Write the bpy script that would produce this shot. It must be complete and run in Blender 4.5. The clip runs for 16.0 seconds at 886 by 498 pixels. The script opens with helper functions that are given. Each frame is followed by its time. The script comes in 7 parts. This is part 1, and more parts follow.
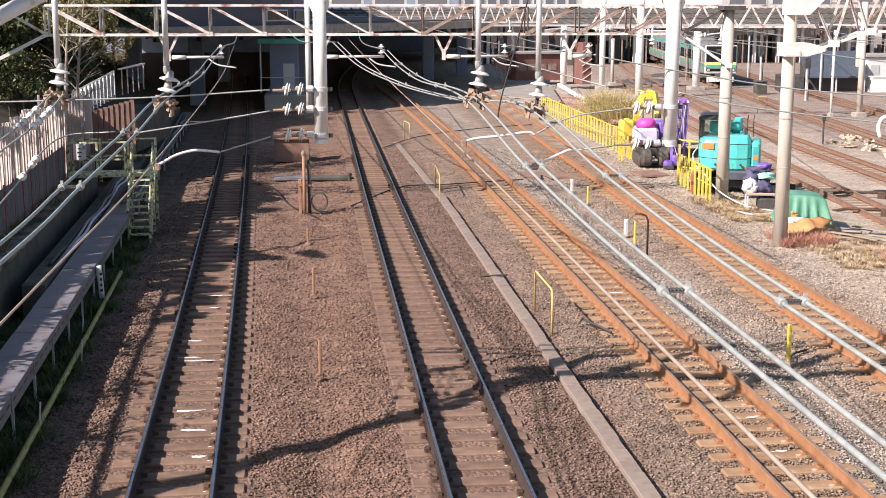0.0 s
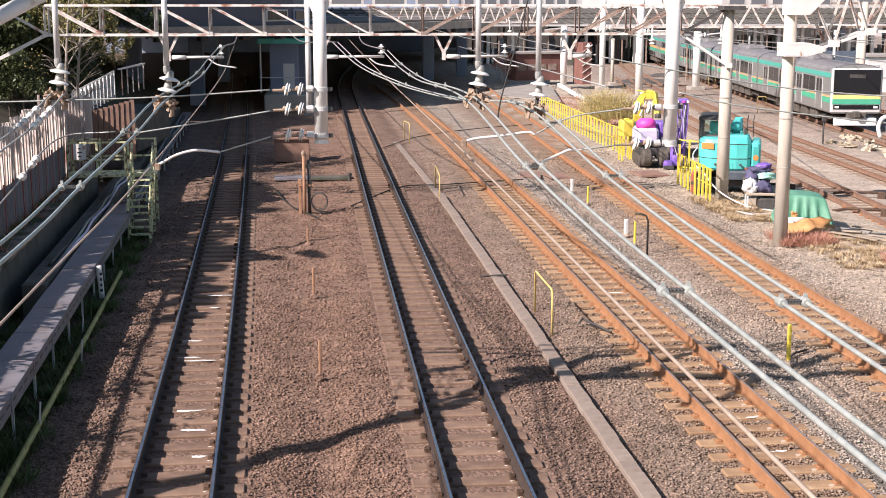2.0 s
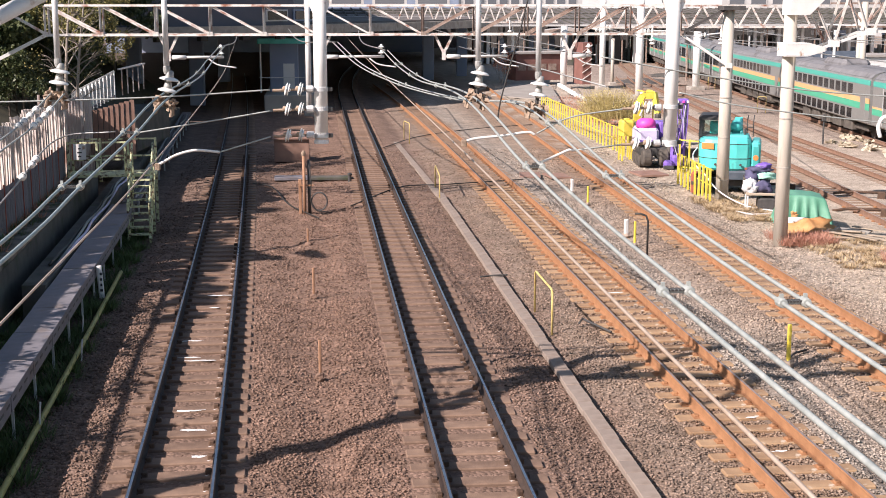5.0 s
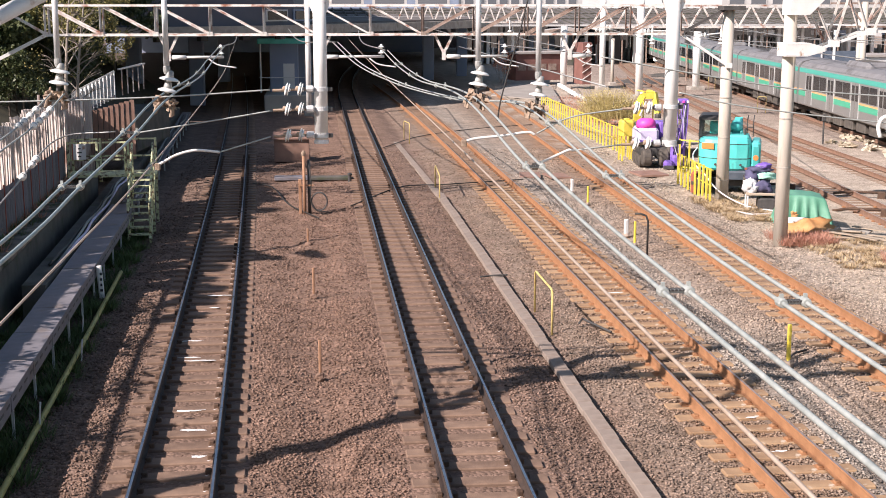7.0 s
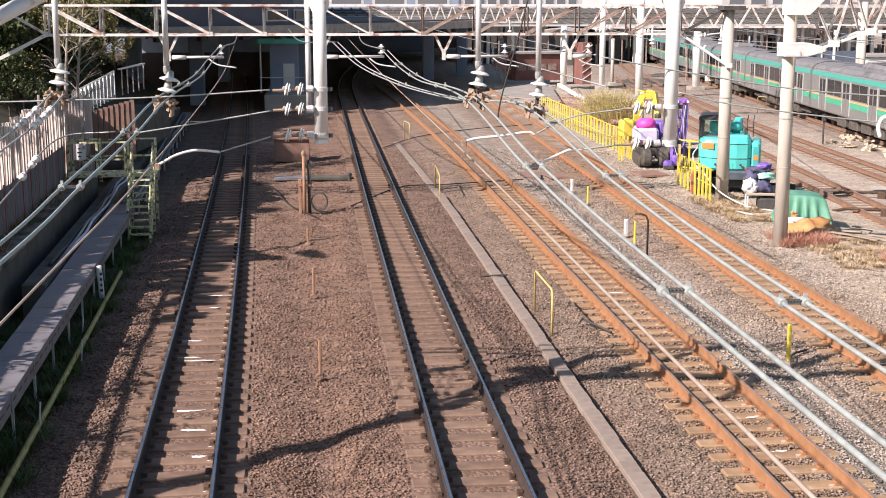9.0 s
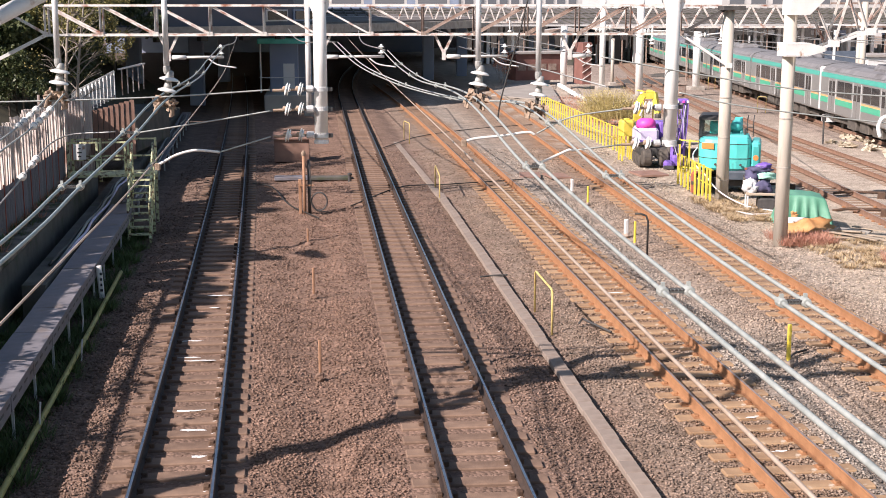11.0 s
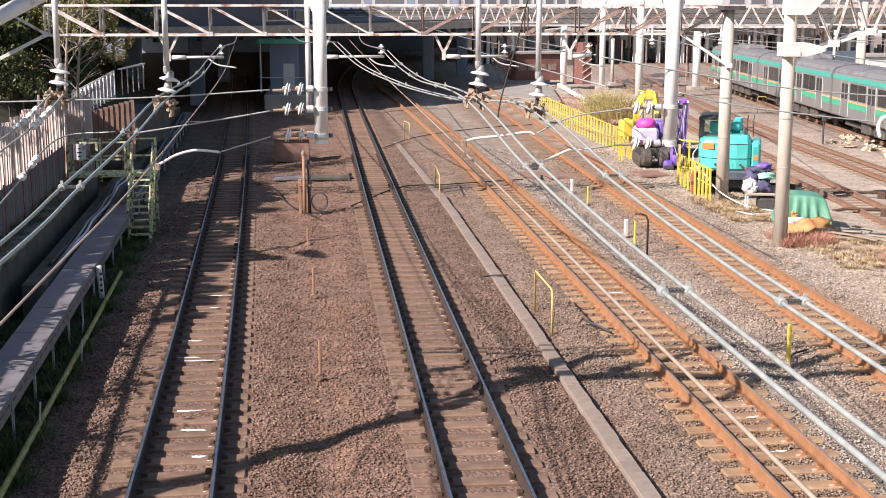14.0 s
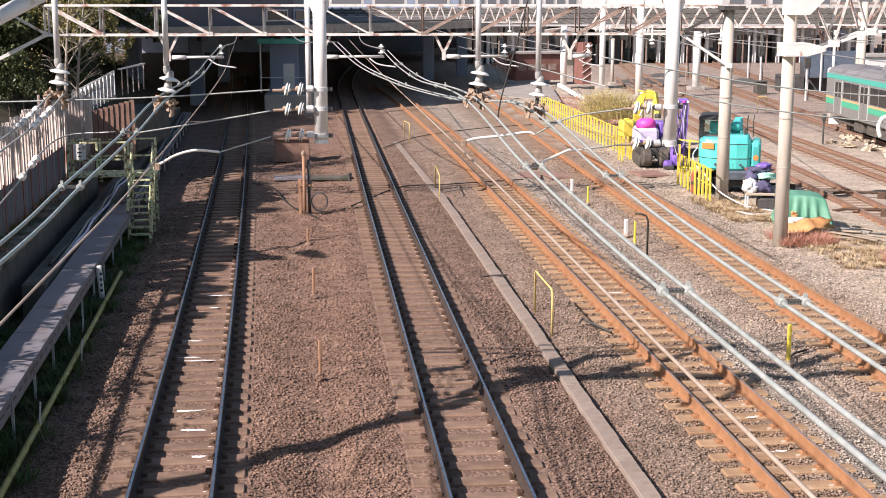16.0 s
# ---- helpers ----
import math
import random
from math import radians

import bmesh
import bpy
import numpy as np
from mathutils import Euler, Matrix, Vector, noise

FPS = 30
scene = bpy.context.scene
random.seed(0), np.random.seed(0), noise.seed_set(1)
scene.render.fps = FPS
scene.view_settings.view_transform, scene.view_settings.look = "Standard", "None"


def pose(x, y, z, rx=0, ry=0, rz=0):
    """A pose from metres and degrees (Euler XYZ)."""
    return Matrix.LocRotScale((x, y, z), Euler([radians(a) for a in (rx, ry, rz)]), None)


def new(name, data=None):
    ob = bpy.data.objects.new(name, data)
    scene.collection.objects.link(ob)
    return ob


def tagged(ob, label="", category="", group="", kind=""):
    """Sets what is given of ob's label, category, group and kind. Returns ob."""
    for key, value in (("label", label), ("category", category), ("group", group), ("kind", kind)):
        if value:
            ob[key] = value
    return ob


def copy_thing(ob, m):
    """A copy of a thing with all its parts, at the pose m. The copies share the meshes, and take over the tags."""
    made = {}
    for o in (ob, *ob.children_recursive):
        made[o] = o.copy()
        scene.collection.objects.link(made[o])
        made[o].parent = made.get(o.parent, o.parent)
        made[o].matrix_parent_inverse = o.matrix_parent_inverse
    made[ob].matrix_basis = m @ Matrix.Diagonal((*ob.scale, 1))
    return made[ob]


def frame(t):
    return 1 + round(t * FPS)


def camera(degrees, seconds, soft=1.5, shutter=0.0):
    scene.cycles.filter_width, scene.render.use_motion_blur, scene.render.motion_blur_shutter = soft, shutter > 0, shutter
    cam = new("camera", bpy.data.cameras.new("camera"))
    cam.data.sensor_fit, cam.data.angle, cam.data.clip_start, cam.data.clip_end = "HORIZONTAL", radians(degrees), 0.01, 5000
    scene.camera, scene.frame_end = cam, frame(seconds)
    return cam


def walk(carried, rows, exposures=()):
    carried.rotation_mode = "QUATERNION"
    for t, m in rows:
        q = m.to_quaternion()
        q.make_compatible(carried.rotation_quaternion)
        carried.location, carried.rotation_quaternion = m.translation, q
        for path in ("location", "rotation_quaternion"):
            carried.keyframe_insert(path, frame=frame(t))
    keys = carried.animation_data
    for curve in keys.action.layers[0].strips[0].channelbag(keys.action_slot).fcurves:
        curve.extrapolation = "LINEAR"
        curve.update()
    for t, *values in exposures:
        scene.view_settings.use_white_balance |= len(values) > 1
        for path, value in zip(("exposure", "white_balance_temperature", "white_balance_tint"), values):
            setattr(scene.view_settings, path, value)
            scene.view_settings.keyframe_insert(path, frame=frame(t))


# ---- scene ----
# ---- camera ----
EYE = (0.0, 0.0, 6.76)
TILT, YAW = 10.614, 5.662
cam = camera(37.645, 16.0, soft=0.9)
CAM_POSE = pose(EYE[0], EYE[1], EYE[2], 90 - TILT, 0, -YAW)
walk(cam, [(0.0, CAM_POSE), (16.0, CAM_POSE)], exposures=[(0.0, 0.73), (16.0, 0.73)])

# ---- light ----
SHADE = Vector((1.14, 0.66, -1.0)).normalized()      # the way the sunlight travels
world = bpy.data.worlds.new("sky")
scene.world = world
world.use_nodes = True
wn = world.node_tree
sky = wn.nodes.new("ShaderNodeTexSky")
sky.sky_type, sky.sun_disc = "NISHITA", False
sky.sun_elevation = math.asin(-SHADE.z)
sky.sun_rotation = math.atan2(-SHADE.x, -SHADE.y)
wn.links.new(sky.outputs["Color"], wn.nodes["Background"].inputs["Color"])
wn.nodes["Background"].inputs["Strength"].default_value = 0.068
lamp = bpy.data.lights.new("sun", "SUN")
lamp.energy, lamp.angle, lamp.color = 4.9, radians(0.53), (1.0, 0.872, 0.828)
sun = new("sun", lamp)
sun.rotation_mode = "QUATERNION"
sun.rotation_quaternion = SHADE.to_track_quat("-Z", "Y")
sun.location = (-30, -10, 40)


# ---- materials ----
def material(name, colours, scale=6.0, rough=0.7, metal=0.0, bump=0.15, fine=60.0, island=0.0, random_ob=0.0,
             stretch=(1, 1, 1), spots=None, spot_scale=2.0, spot_low=0.55, spot_high=0.7):
    """Two colours mixed by coarse and fine noise, with bump; optional stains of a third colour."""
    m = bpy.data.materials.new(name)
    m.use_nodes = True
    nt = m.node_tree
    N, L = nt.nodes, nt.links
    b = N["Principled BSDF"]
    b.inputs["Metallic"].default_value = metal
    co = N.new("ShaderNodeTexCoord")
    mp = N.new("ShaderNodeMapping")
    mp.inputs["Scale"].default_value = stretch
    L.new(co.outputs["Object"], mp.inputs["Vector"])
    big, small = N.new("ShaderNodeTexNoise"), N.new("ShaderNodeTexNoise")
    for n, s, d in ((big, scale, 5.0), (small, fine, 3.0)):
        n.inputs["Scale"].default_value, n.inputs["Detail"].default_value = s, d
        L.new(mp.outputs["Vector"], n.inputs["Vector"])
    add = N.new("ShaderNodeMath")
    add.operation = "MULTIPLY_ADD"
    add.inputs[1].default_value = 0.45
    L.new(small.outputs["Fac"], add.inputs[0])
    mul = N.new("ShaderNodeMath")
    mul.operation = "MULTIPLY_ADD"
    mul.inputs[1].default_value, mul.inputs[2].default_value = 1.6, -0.52
    L.new(big.outputs["Fac"], mul.inputs[0])
    L.new(mul.outputs[0], add.inputs[2])
    last = add
    for amount, kind, out in ((island, "ShaderNodeNewGeometry", "Random Per Island"), (random_ob, "ShaderNodeObjectInfo", "Random")):
        if amount:
            src = N.new(kind)
            ma = N.new("ShaderNodeMath")
            ma.operation = "MULTIPLY_ADD"
            ma.inputs[1].default_value = amount
            L.new(src.outputs[out], ma.inputs[0])
            sub = N.new("ShaderNodeMath")
            sub.operation, sub.inputs[1].default_value = "SUBTRACT", amount / 2
            L.new(last.outputs[0], sub.inputs[0])
            L.new(sub.outputs[0], ma.inputs[2])
            last = ma
    ramp = N.new("ShaderNodeValToRGB")
    ramp.color_ramp.elements[0].position, ramp.color_ramp.elements[1].position = 0.1, 0.9
    ramp.color_ramp.elements[0].color = (*colours[0], 1)
    ramp.color_ramp.elements[1].color = (*colours[1], 1)
    L.new(last.outputs[0], ramp.inputs["Fac"])
    colour = ramp.outputs["Color"]
    if spots:
        sp = N.new("ShaderNodeTexNoise")
        sp.inputs["Scale"].default_value, sp.inputs["Detail"].default_value = spot_scale, 8.0
        L.new(mp.outputs["Vector"], sp.inputs["Vector"])
        st = N.new("ShaderNodeMapRange")
        st.inputs["From Min"].default_value, st.inputs["From Max"].default_value = spot_low, spot_high
        L.new(sp.outputs["Fac"], st.inputs["Value"])
        mix = N.new("ShaderNodeMix")
        mix.data_type = "RGBA"
        L.new(st.outputs["Result"], mix.inputs["Factor"])
        L.new(colour, mix.inputs["A"])
        mix.inputs["B"].default_value = (*spots, 1)
        colour = mix.outputs["Result"]
    L.new(colour, b.inputs["Base Color"])
    rr = N.new("ShaderNodeMapRange")
    rr.inputs["To Min"].default_value, rr.inputs["To Max"].default_value = max(rough - 0.12, 0.02), min(rough + 0.12, 1)
    L.new(big.outputs["Fac"], rr.inputs["Value"])
    L.new(rr.outputs["Result"], b.inputs["Roughness"])
    if bump:
        bp = N.new("ShaderNodeBump")
        bp.inputs["Strength"].default_value, bp.inputs["Distance"].default_value = bump, 0.01
        L.new(small.outputs["Fac"], bp.inputs["Height"])
        L.new(bp.outputs["Normal"], b.inputs["Normal"])
    return m


def ballast_material(name, stones):
    """Crushed stone: brown with brake dust between the busy lines, rust-tinted by the old ones, paler grey beyond."""
    m = bpy.data.materials.new(name)
    m.use_nodes = True
    nt = m.node_tree
    N, L = nt.nodes, nt.links
    b = N["Principled BSDF"]
    b.inputs["Roughness"].default_value = 0.95
    b.inputs["Specular IOR Level"].default_value = 0.12
    geo = N.new("ShaderNodeNewGeometry")
    sep = N.new("ShaderNodeSeparateXYZ")
    warp = N.new("ShaderNodeTexNoise")
    warp.inputs["Scale"].default_value, warp.inputs["Detail"].default_value = 0.45, 4.0
    L.new(geo.outputs["Position"], warp.inputs["Vector"])
    L.new(geo.outputs["Position"], sep.inputs[0])
    shift = N.new("ShaderNodeMath")
    shift.operation, shift.inputs[1].default_value = "MULTIPLY_ADD", 2.2
    L.new(warp.outputs["Fac"], shift.inputs[0])
    L.new(sep.outputs["X"], shift.inputs[2])
    rng = N.new("ShaderNodeMapRange")
    rng.inputs["From Min"].default_value, rng.inputs["From Max"].default_value = -8.9, 31.1
    L.new(shift.outputs[0], rng.inputs["Value"])
    zone = N.new("ShaderNodeValToRGB")
    e = zone.color_ramp.elements
    stops = [(0.0, (0.16, 0.125, 0.105)), (0.10, (0.22, 0.155, 0.122)), (0.26, (0.25, 0.162, 0.122)), (0.36, (0.235, 0.163, 0.128)),
             (0.388, (0.29, 0.22, 0.172)), (0.42, (0.27, 0.178, 0.12)), (0.455, (0.375, 0.32, 0.27)), (0.53, (0.30, 0.21, 0.15)), (0.57, (0.43, 0.36, 0.295)),
             (0.66, (0.52, 0.43, 0.33)), (0.74, (0.52, 0.44, 0.36)), (0.92, (0.46, 0.38, 0.315)), (1.0, (0.36, 0.29, 0.245))]
    e[0].position, e[0].color = stops[0][0], (*stops[0][1], 1)
    e[1].position, e[1].color = stops[-1][0], (*stops[-1][1], 1)
    for p, c in stops[1:-1]:
        x = e.new(p)
        x.color = (*c, 1)
    L.new(rng.outputs["Result"], zone.inputs["Fac"])
    cell = N.new("ShaderNodeTexVoronoi")
    cell.inputs["Scale"].default_value = 17.0
    L.new(geo.outputs["Position"], cell.inputs["Vector"])
    hsv = N.new("ShaderNodeHueSaturation")
    val = N.new("ShaderNodeMapRange")
    val.inputs["To Min"].default_value, val.inputs["To Max"].default_value = (0.48, 1.38) if stones else (0.6, 1.1)
    if stones:
        L.new(geo.outputs["Random Per Island"], val.inputs["Value"])
    else:
        s2 = N.new("ShaderNodeSeparateColor")
        L.new(cell.outputs["Color"], s2.inputs[0])
        L.new(s2.outputs[0], val.inputs["Value"])
    big = N.new("ShaderNodeTexNoise")
    big.inputs["Scale"].default_value, big.inputs["Detail"].default_value = 1.3, 6.0
    L.new(geo.outputs["Position"], big.inputs["Vector"])
    bm = N.new("ShaderNodeMapRange")
    bm.inputs["From Min"].default_value, bm.inputs["From Max"].default_value = 0.3, 0.7
    bm.inputs["To Min"].default_value, bm.inputs["To Max"].default_value = 0.78, 1.2
    L.new(big.outputs["Fac"], bm.inputs["Value"])
    mm = N.new("ShaderNodeMath")
    mm.operation = "MULTIPLY"
    L.new(val.outputs["Result"], mm.inputs[0])
    L.new(bm.outputs["Result"], mm.inputs[1])
    L.new(mm.outputs[0], hsv.inputs["Value"])
    L.new(zone.outputs["Color"], hsv.inputs["Color"])
    L.new(hsv.outputs["Color"], b.inputs["Base Color"])
    bp = N.new("ShaderNodeBump")
    bp.inputs["Strength"].default_value, bp.inputs["Distance"].default_value = (0.3, 0.01) if stones else (0.55, 0.035)
    if stones:
        bp.invert = False
    else:
        bp.invert = True
    L.new(cell.outputs["Distance"], bp.inputs["Height"])
    L.new(bp.outputs["Normal"], b.inputs["Normal"])
    return m


def glass_material(name, colour, rough=0.05):
    m = bpy.data.materials.new(name)
    m.use_nodes = True
    b = m.node_tree.nodes["Principled BSDF"]
    b.inputs["Base Color"].default_value = (*colour, 1)
    b.inputs["Roughness"].default_value = rough
    b.inputs["Specular IOR Level"].default_value = 0.4
    return m


def clear_glass(name):
    m = bpy.data.materials.new(name)
    m.use_nodes = True
    b = m.node_tree.nodes["Principled BSDF"]
    b.inputs["Base Color"].default_value = (0.75, 0.9, 0.88, 1)
    b.inputs["Roughness"].default_value = 0.03
    b.inputs["Transmission Weight"].default_value = 1.0
    return m


M = {
    "clear": clear_glass("clear_cab_glass"),
    "ballast": ballast_material("ballast", False),
    "stone": ballast_material("ballast_stone", True),
    "sleeper": material("concrete_sleeper", ((0.135, 0.085, 0.06), (0.27, 0.178, 0.126)), 3, 0.85, bump=0.3, random_ob=0.35, spots=(0.75, 0.72, 0.68), spot_scale=3.2, spot_low=0.705, spot_high=0.73),
    "sleeper_rust": material("rusty_sleeper", ((0.24, 0.145, 0.082), (0.42, 0.28, 0.165)), 3, 0.85, bump=0.3, random_ob=0.45, spots=(0.55, 0.46, 0.36), spot_scale=4, spot_low=0.62, spot_high=0.7),
    "rail_side": material("rail_side", ((0.03, 0.022, 0.019), (0.075, 0.048, 0.037)), 4, 0.8, bump=0.2),
    "rail_rust": material("rusted_rail", ((0.26, 0.125, 0.06), (0.4, 0.205, 0.1)), 4, 0.85, bump=0.2),
    "rail_yard": material("brown_yard_rail", ((0.17, 0.098, 0.066), (0.29, 0.175, 0.12)), 4, 0.85, bump=0.2),
    "rail_head": material("polished_rail_head", ((0.42, 0.44, 0.5), (0.6, 0.62, 0.66)), 5, 0.3, 1.0, bump=0.02),
    "rail_head_dull": material("dull_rail_head", ((0.42, 0.32, 0.27), (0.55, 0.45, 0.42)), 5, 0.45, 0.7, bump=0.05),
    "clip": material("rail_fastening", ((0.06, 0.036, 0.026), (0.13, 0.075, 0.045)), 8, 0.8),
    "concrete": material("weathered_concrete", ((0.30, 0.27, 0.24), (0.47, 0.43, 0.38)), 2.5, 0.9, bump=0.25, random_ob=0.2, spots=(0.2, 0.17, 0.14), spot_scale=1.5, spot_low=0.58, spot_high=0.8),
    # base darkened for shade along the bank; greenish spots are moss
    "concrete_dark": material("shaded_mossy_concrete", ((0.05, 0.048, 0.042), (0.13, 0.122, 0.105)), 2, 0.92, bump=0.3, spots=(0.05, 0.06, 0.03), spot_scale=1.2),
    "coping": material("mossy_coping", ((0.10, 0.082, 0.066), (0.27, 0.23, 0.185)), 2.2, 0.92, bump=0.4, random_ob=0.3, spots=(0.055, 0.06, 0.035), spot_scale=1.6, spot_low=0.48, spot_high=0.6),
    "old_roof": material("weathered_ribbed_roof", ((0.1, 0.088, 0.082), (0.2, 0.178, 0.165)), 0.5, 0.8, stretch=(2.0, 0.3, 1), bump=0.05, spots=(0.12, 0.09, 0.075), spot_scale=0.4),
    "concrete_pole": material("spun_concrete", ((0.50, 0.45, 0.38), (0.64, 0.58, 0.5)), 2, 0.85, bump=0.12, stretch=(3, 3, 0.5), spots=(0.38, 0.33, 0.28), spot_scale=1.5, spot_low=0.6, spot_high=0.8),
    "galv": material("galvanised_steel", ((0.55, 0.56, 0.56), (0.74, 0.74, 0.73)), 5, 0.5, 0.25, bump=0.05, stretch=(2, 2, 0.6)),
    "cap_grey": material("greyed_iron", ((0.26, 0.26, 0.25), (0.44, 0.44, 0.42)), 8, 0.6, 0.3, bump=0.1),
    "white_paint": material("white_paint", ((0.72, 0.71, 0.68), (0.84, 0.83, 0.8)), 4, 0.5, bump=0.05, spots=(0.42, 0.27, 0.18), spot_scale=3.5, spot_low=0.64, spot_high=0.74),
    "truss": material("flaking_white_truss", ((0.62, 0.58, 0.54), (0.8, 0.77, 0.72)), 4, 0.6, bump=0.08, spots=(0.32, 0.14, 0.09), spot_scale=2.6, spot_low=0.5, spot_high=0.68),
    "truss_rust": material("rusty_truss", ((0.2, 0.12, 0.09), (0.42, 0.34, 0.29)), 4, 0.8, bump=0.1),
    "dark_truss": material("dark_steel", ((0.05, 0.048, 0.046), (0.11, 0.1, 0.095)), 3, 0.7),
    # bluish tone of the cable in shade, put into its colour
    "wire_teal": material("shaded_teal_cable", ((0.2, 0.26, 0.27), (0.33, 0.39, 0.39)), 8, 0.5, 0.2, bump=0.1, fine=40),
    "wire": material("aluminium_cable", ((0.3, 0.325, 0.31), (0.46, 0.48, 0.45)), 10, 0.5, 0.15, bump=0.1, fine=40),
    "wire_copper": material("worn_copper_wire", ((0.42, 0.32, 0.24), (0.6, 0.48, 0.39)), 8, 0.4, 0.2, bump=0),
    "wire_dark": material("weathered_wire", ((0.25, 0.25, 0.25), (0.42, 0.42, 0.4)), 8, 0.5, 0.4, bump=0),
    "wire_black": material("black_cable", ((0.02, 0.02, 0.02), (0.05, 0.045, 0.04)), 8, 0.6, bump=0),
    "porcelain": material("white_porcelain", ((0.74, 0.74, 0.71), (0.86, 0.86, 0.83)), 6, 0.2, bump=0),
    "clamp_rust": material("rusty_clamp", ((0.19, 0.13, 0.09), (0.46, 0.35, 0.26)), 22, 0.85, bump=0.5),
    "yellow": material("yellow_paint", ((0.7, 0.53, 0.05), (0.86, 0.72, 0.13)), 4, 0.5, bump=0.04, spots=(0.45, 0.25, 0.08), spot_scale=5, spot_low=0.66, spot_high=0.74),
    "yellow_pale": material("faded_yellow_paint", ((0.5, 0.38, 0.12), (0.72, 0.58, 0.24)), 5, 0.65, spots=(0.4, 0.2, 0.09), spot_scale=6, spot_low=0.55, spot_high=0.68),
    "yellow_dirty": material("dirty_yellow_pipe", ((0.36, 0.30, 0.08), (0.55, 0.47, 0.16)), 4, 0.6),
    "brown_post": material("rusty_post", ((0.3, 0.16, 0.09), (0.45, 0.26, 0.16)), 6, 0.8),
    # green brightened as if sunlit; dark patches serve as rust and dappled shade
    "stair_green": material("sunlit_green_steel", ((0.46, 0.49, 0.26), (0.74, 0.75, 0.48)), 4, 0.6, bump=0.1, spots=(0.13, 0.085, 0.05), spot_scale=7, spot_low=0.5, spot_high=0.6),
    "box_brown": material("brown_cabinet", ((0.22, 0.13, 0.1), (0.33, 0.2, 0.15)), 3, 0.7, bump=0.1),
    "fence_grey": material("weathered_sheet_fence", ((0.5, 0.435, 0.4), (0.74, 0.68, 0.63)), 2, 0.7, bump=0.08, stretch=(2, 2, 0.35), random_ob=0.6, spots=(0.2, 0.11, 0.08), spot_scale=2.6, spot_low=0.5, spot_high=0.66),
    "fence_dark": material("dark_sheet_fence", ((0.13, 0.125, 0.135), (0.27, 0.26, 0.275)), 2, 0.7, stretch=(2, 2, 0.4), random_ob=0.3),
    "rust_red": material("red_rust_steel", ((0.24, 0.06, 0.04), (0.42, 0.14, 0.09)), 5, 0.8),
    "tray": material("grey_cable_tray", ((0.16, 0.15, 0.165), (0.27, 0.255, 0.275)), 3, 0.6, 0.2, bump=0.05, random_ob=0.15, spots=(0.2, 0.17, 0.16), spot_scale=2.0),
    "teal": material("teal_paint", ((0.09, 0.58, 0.54), (0.14, 0.68, 0.64)), 2, 0.35, bump=0.02, spots=(0.1, 0.36, 0.34), spot_scale=3, spot_low=0.62, spot_high=0.75),
    # darker copy of the teal, with shade put into the colour
    "teal_shaded": material("shaded_teal_paint", ((0.05, 0.34, 0.33), (0.08, 0.42, 0.4)), 2, 0.4, bump=0.02),
    "skirt_blue": material("blue_grey_steel", ((0.05, 0.065, 0.085), (0.1, 0.12, 0.15)), 3, 0.6, bump=0.05),
    "orange": material("orange_decal", ((0.75, 0.2, 0.05), (0.85, 0.28, 0.08)), 4, 0.5),
    "purple": material("purple_paint", ((0.17, 0.09, 0.42), (0.27, 0.17, 0.56)), 3, 0.4, bump=0.03),
    "lavender": material("lavender_paint", ((0.55, 0.5, 0.7), (0.68, 0.64, 0.8)), 3, 0.45),
    "pink": material("pink_cover", ((0.75, 0.06, 0.42), (0.85, 0.12, 0.5)), 3, 0.5),
    "dark_metal": material("dark_machine_steel", ((0.035, 0.035, 0.037), (0.09, 0.085, 0.08)), 4, 0.6, bump=0.1),
    "rubber": material("dusty_rubber", ((0.05, 0.045, 0.04), (0.13, 0.11, 0.09)), 5, 0.85, bump=0.2),
    "tarp": material("green_tarpaulin", ((0.075, 0.25, 0.16), (0.16, 0.37, 0.26)), 2, 0.5, bump=0.1),
    "mint": material("mint_cloth", ((0.35, 0.72, 0.58), (0.5, 0.8, 0.68)), 3, 0.7),
    "cloth_white": material("white_cloth", ((0.62, 0.62, 0.64), (0.82, 0.82, 0.82)), 3, 0.8),
    "cloth_navy": material("navy_cloth", ((0.05, 0.05, 0.1), (0.13, 0.12, 0.22)), 3, 0.8),
    "sack": material("orange_brown_sack", ((0.45, 0.19, 0.06), (0.62, 0.36, 0.16)), 3, 0.85, bump=0.3),
    "sandbag": material("dirty_canvas", ((0.34, 0.28, 0.2), (0.56, 0.5, 0.4)), 3, 0.9, bump=0.3, random_ob=0.5),
    "trough": material("dusty_concrete_lid", ((0.22, 0.172, 0.142), (0.34, 0.278, 0.232)), 2.5, 0.9, bump=0.25, random_ob=0.25, spots=(0.19, 0.14, 0.11), spot_scale=2.0, spot_low=0.55, spot_high=0.75),
    "sleeper_far": material("sunken_brown_sleeper", ((0.2, 0.125, 0.078), (0.33, 0.22, 0.145)), 3, 0.9, bump=0.3),
    "sleeper_yard": material("buried_sleeper", ((0.24, 0.175, 0.13), (0.36, 0.28, 0.21)), 3, 0.9, bump=0.3),
    "wood": material("weathered_board", ((0.28, 0.22, 0.16), (0.48, 0.4, 0.31)), 3, 0.8, stretch=(1, 8, 8), random_ob=0.3),
    "straw": material("dry_grass", ((0.33, 0.235, 0.13), (0.6, 0.47, 0.3)), 2, 0.9, island=0.6, bump=0),
    "straw_red": material("withered_red_weed", ((0.36, 0.15, 0.1), (0.58, 0.33, 0.24)), 2, 0.9, island=0.7, bump=0),
    "shrub": material("olive_shrub", ((0.34, 0.27, 0.09), (0.66, 0.55, 0.26)), 2, 0.8, island=0.7, bump=0),
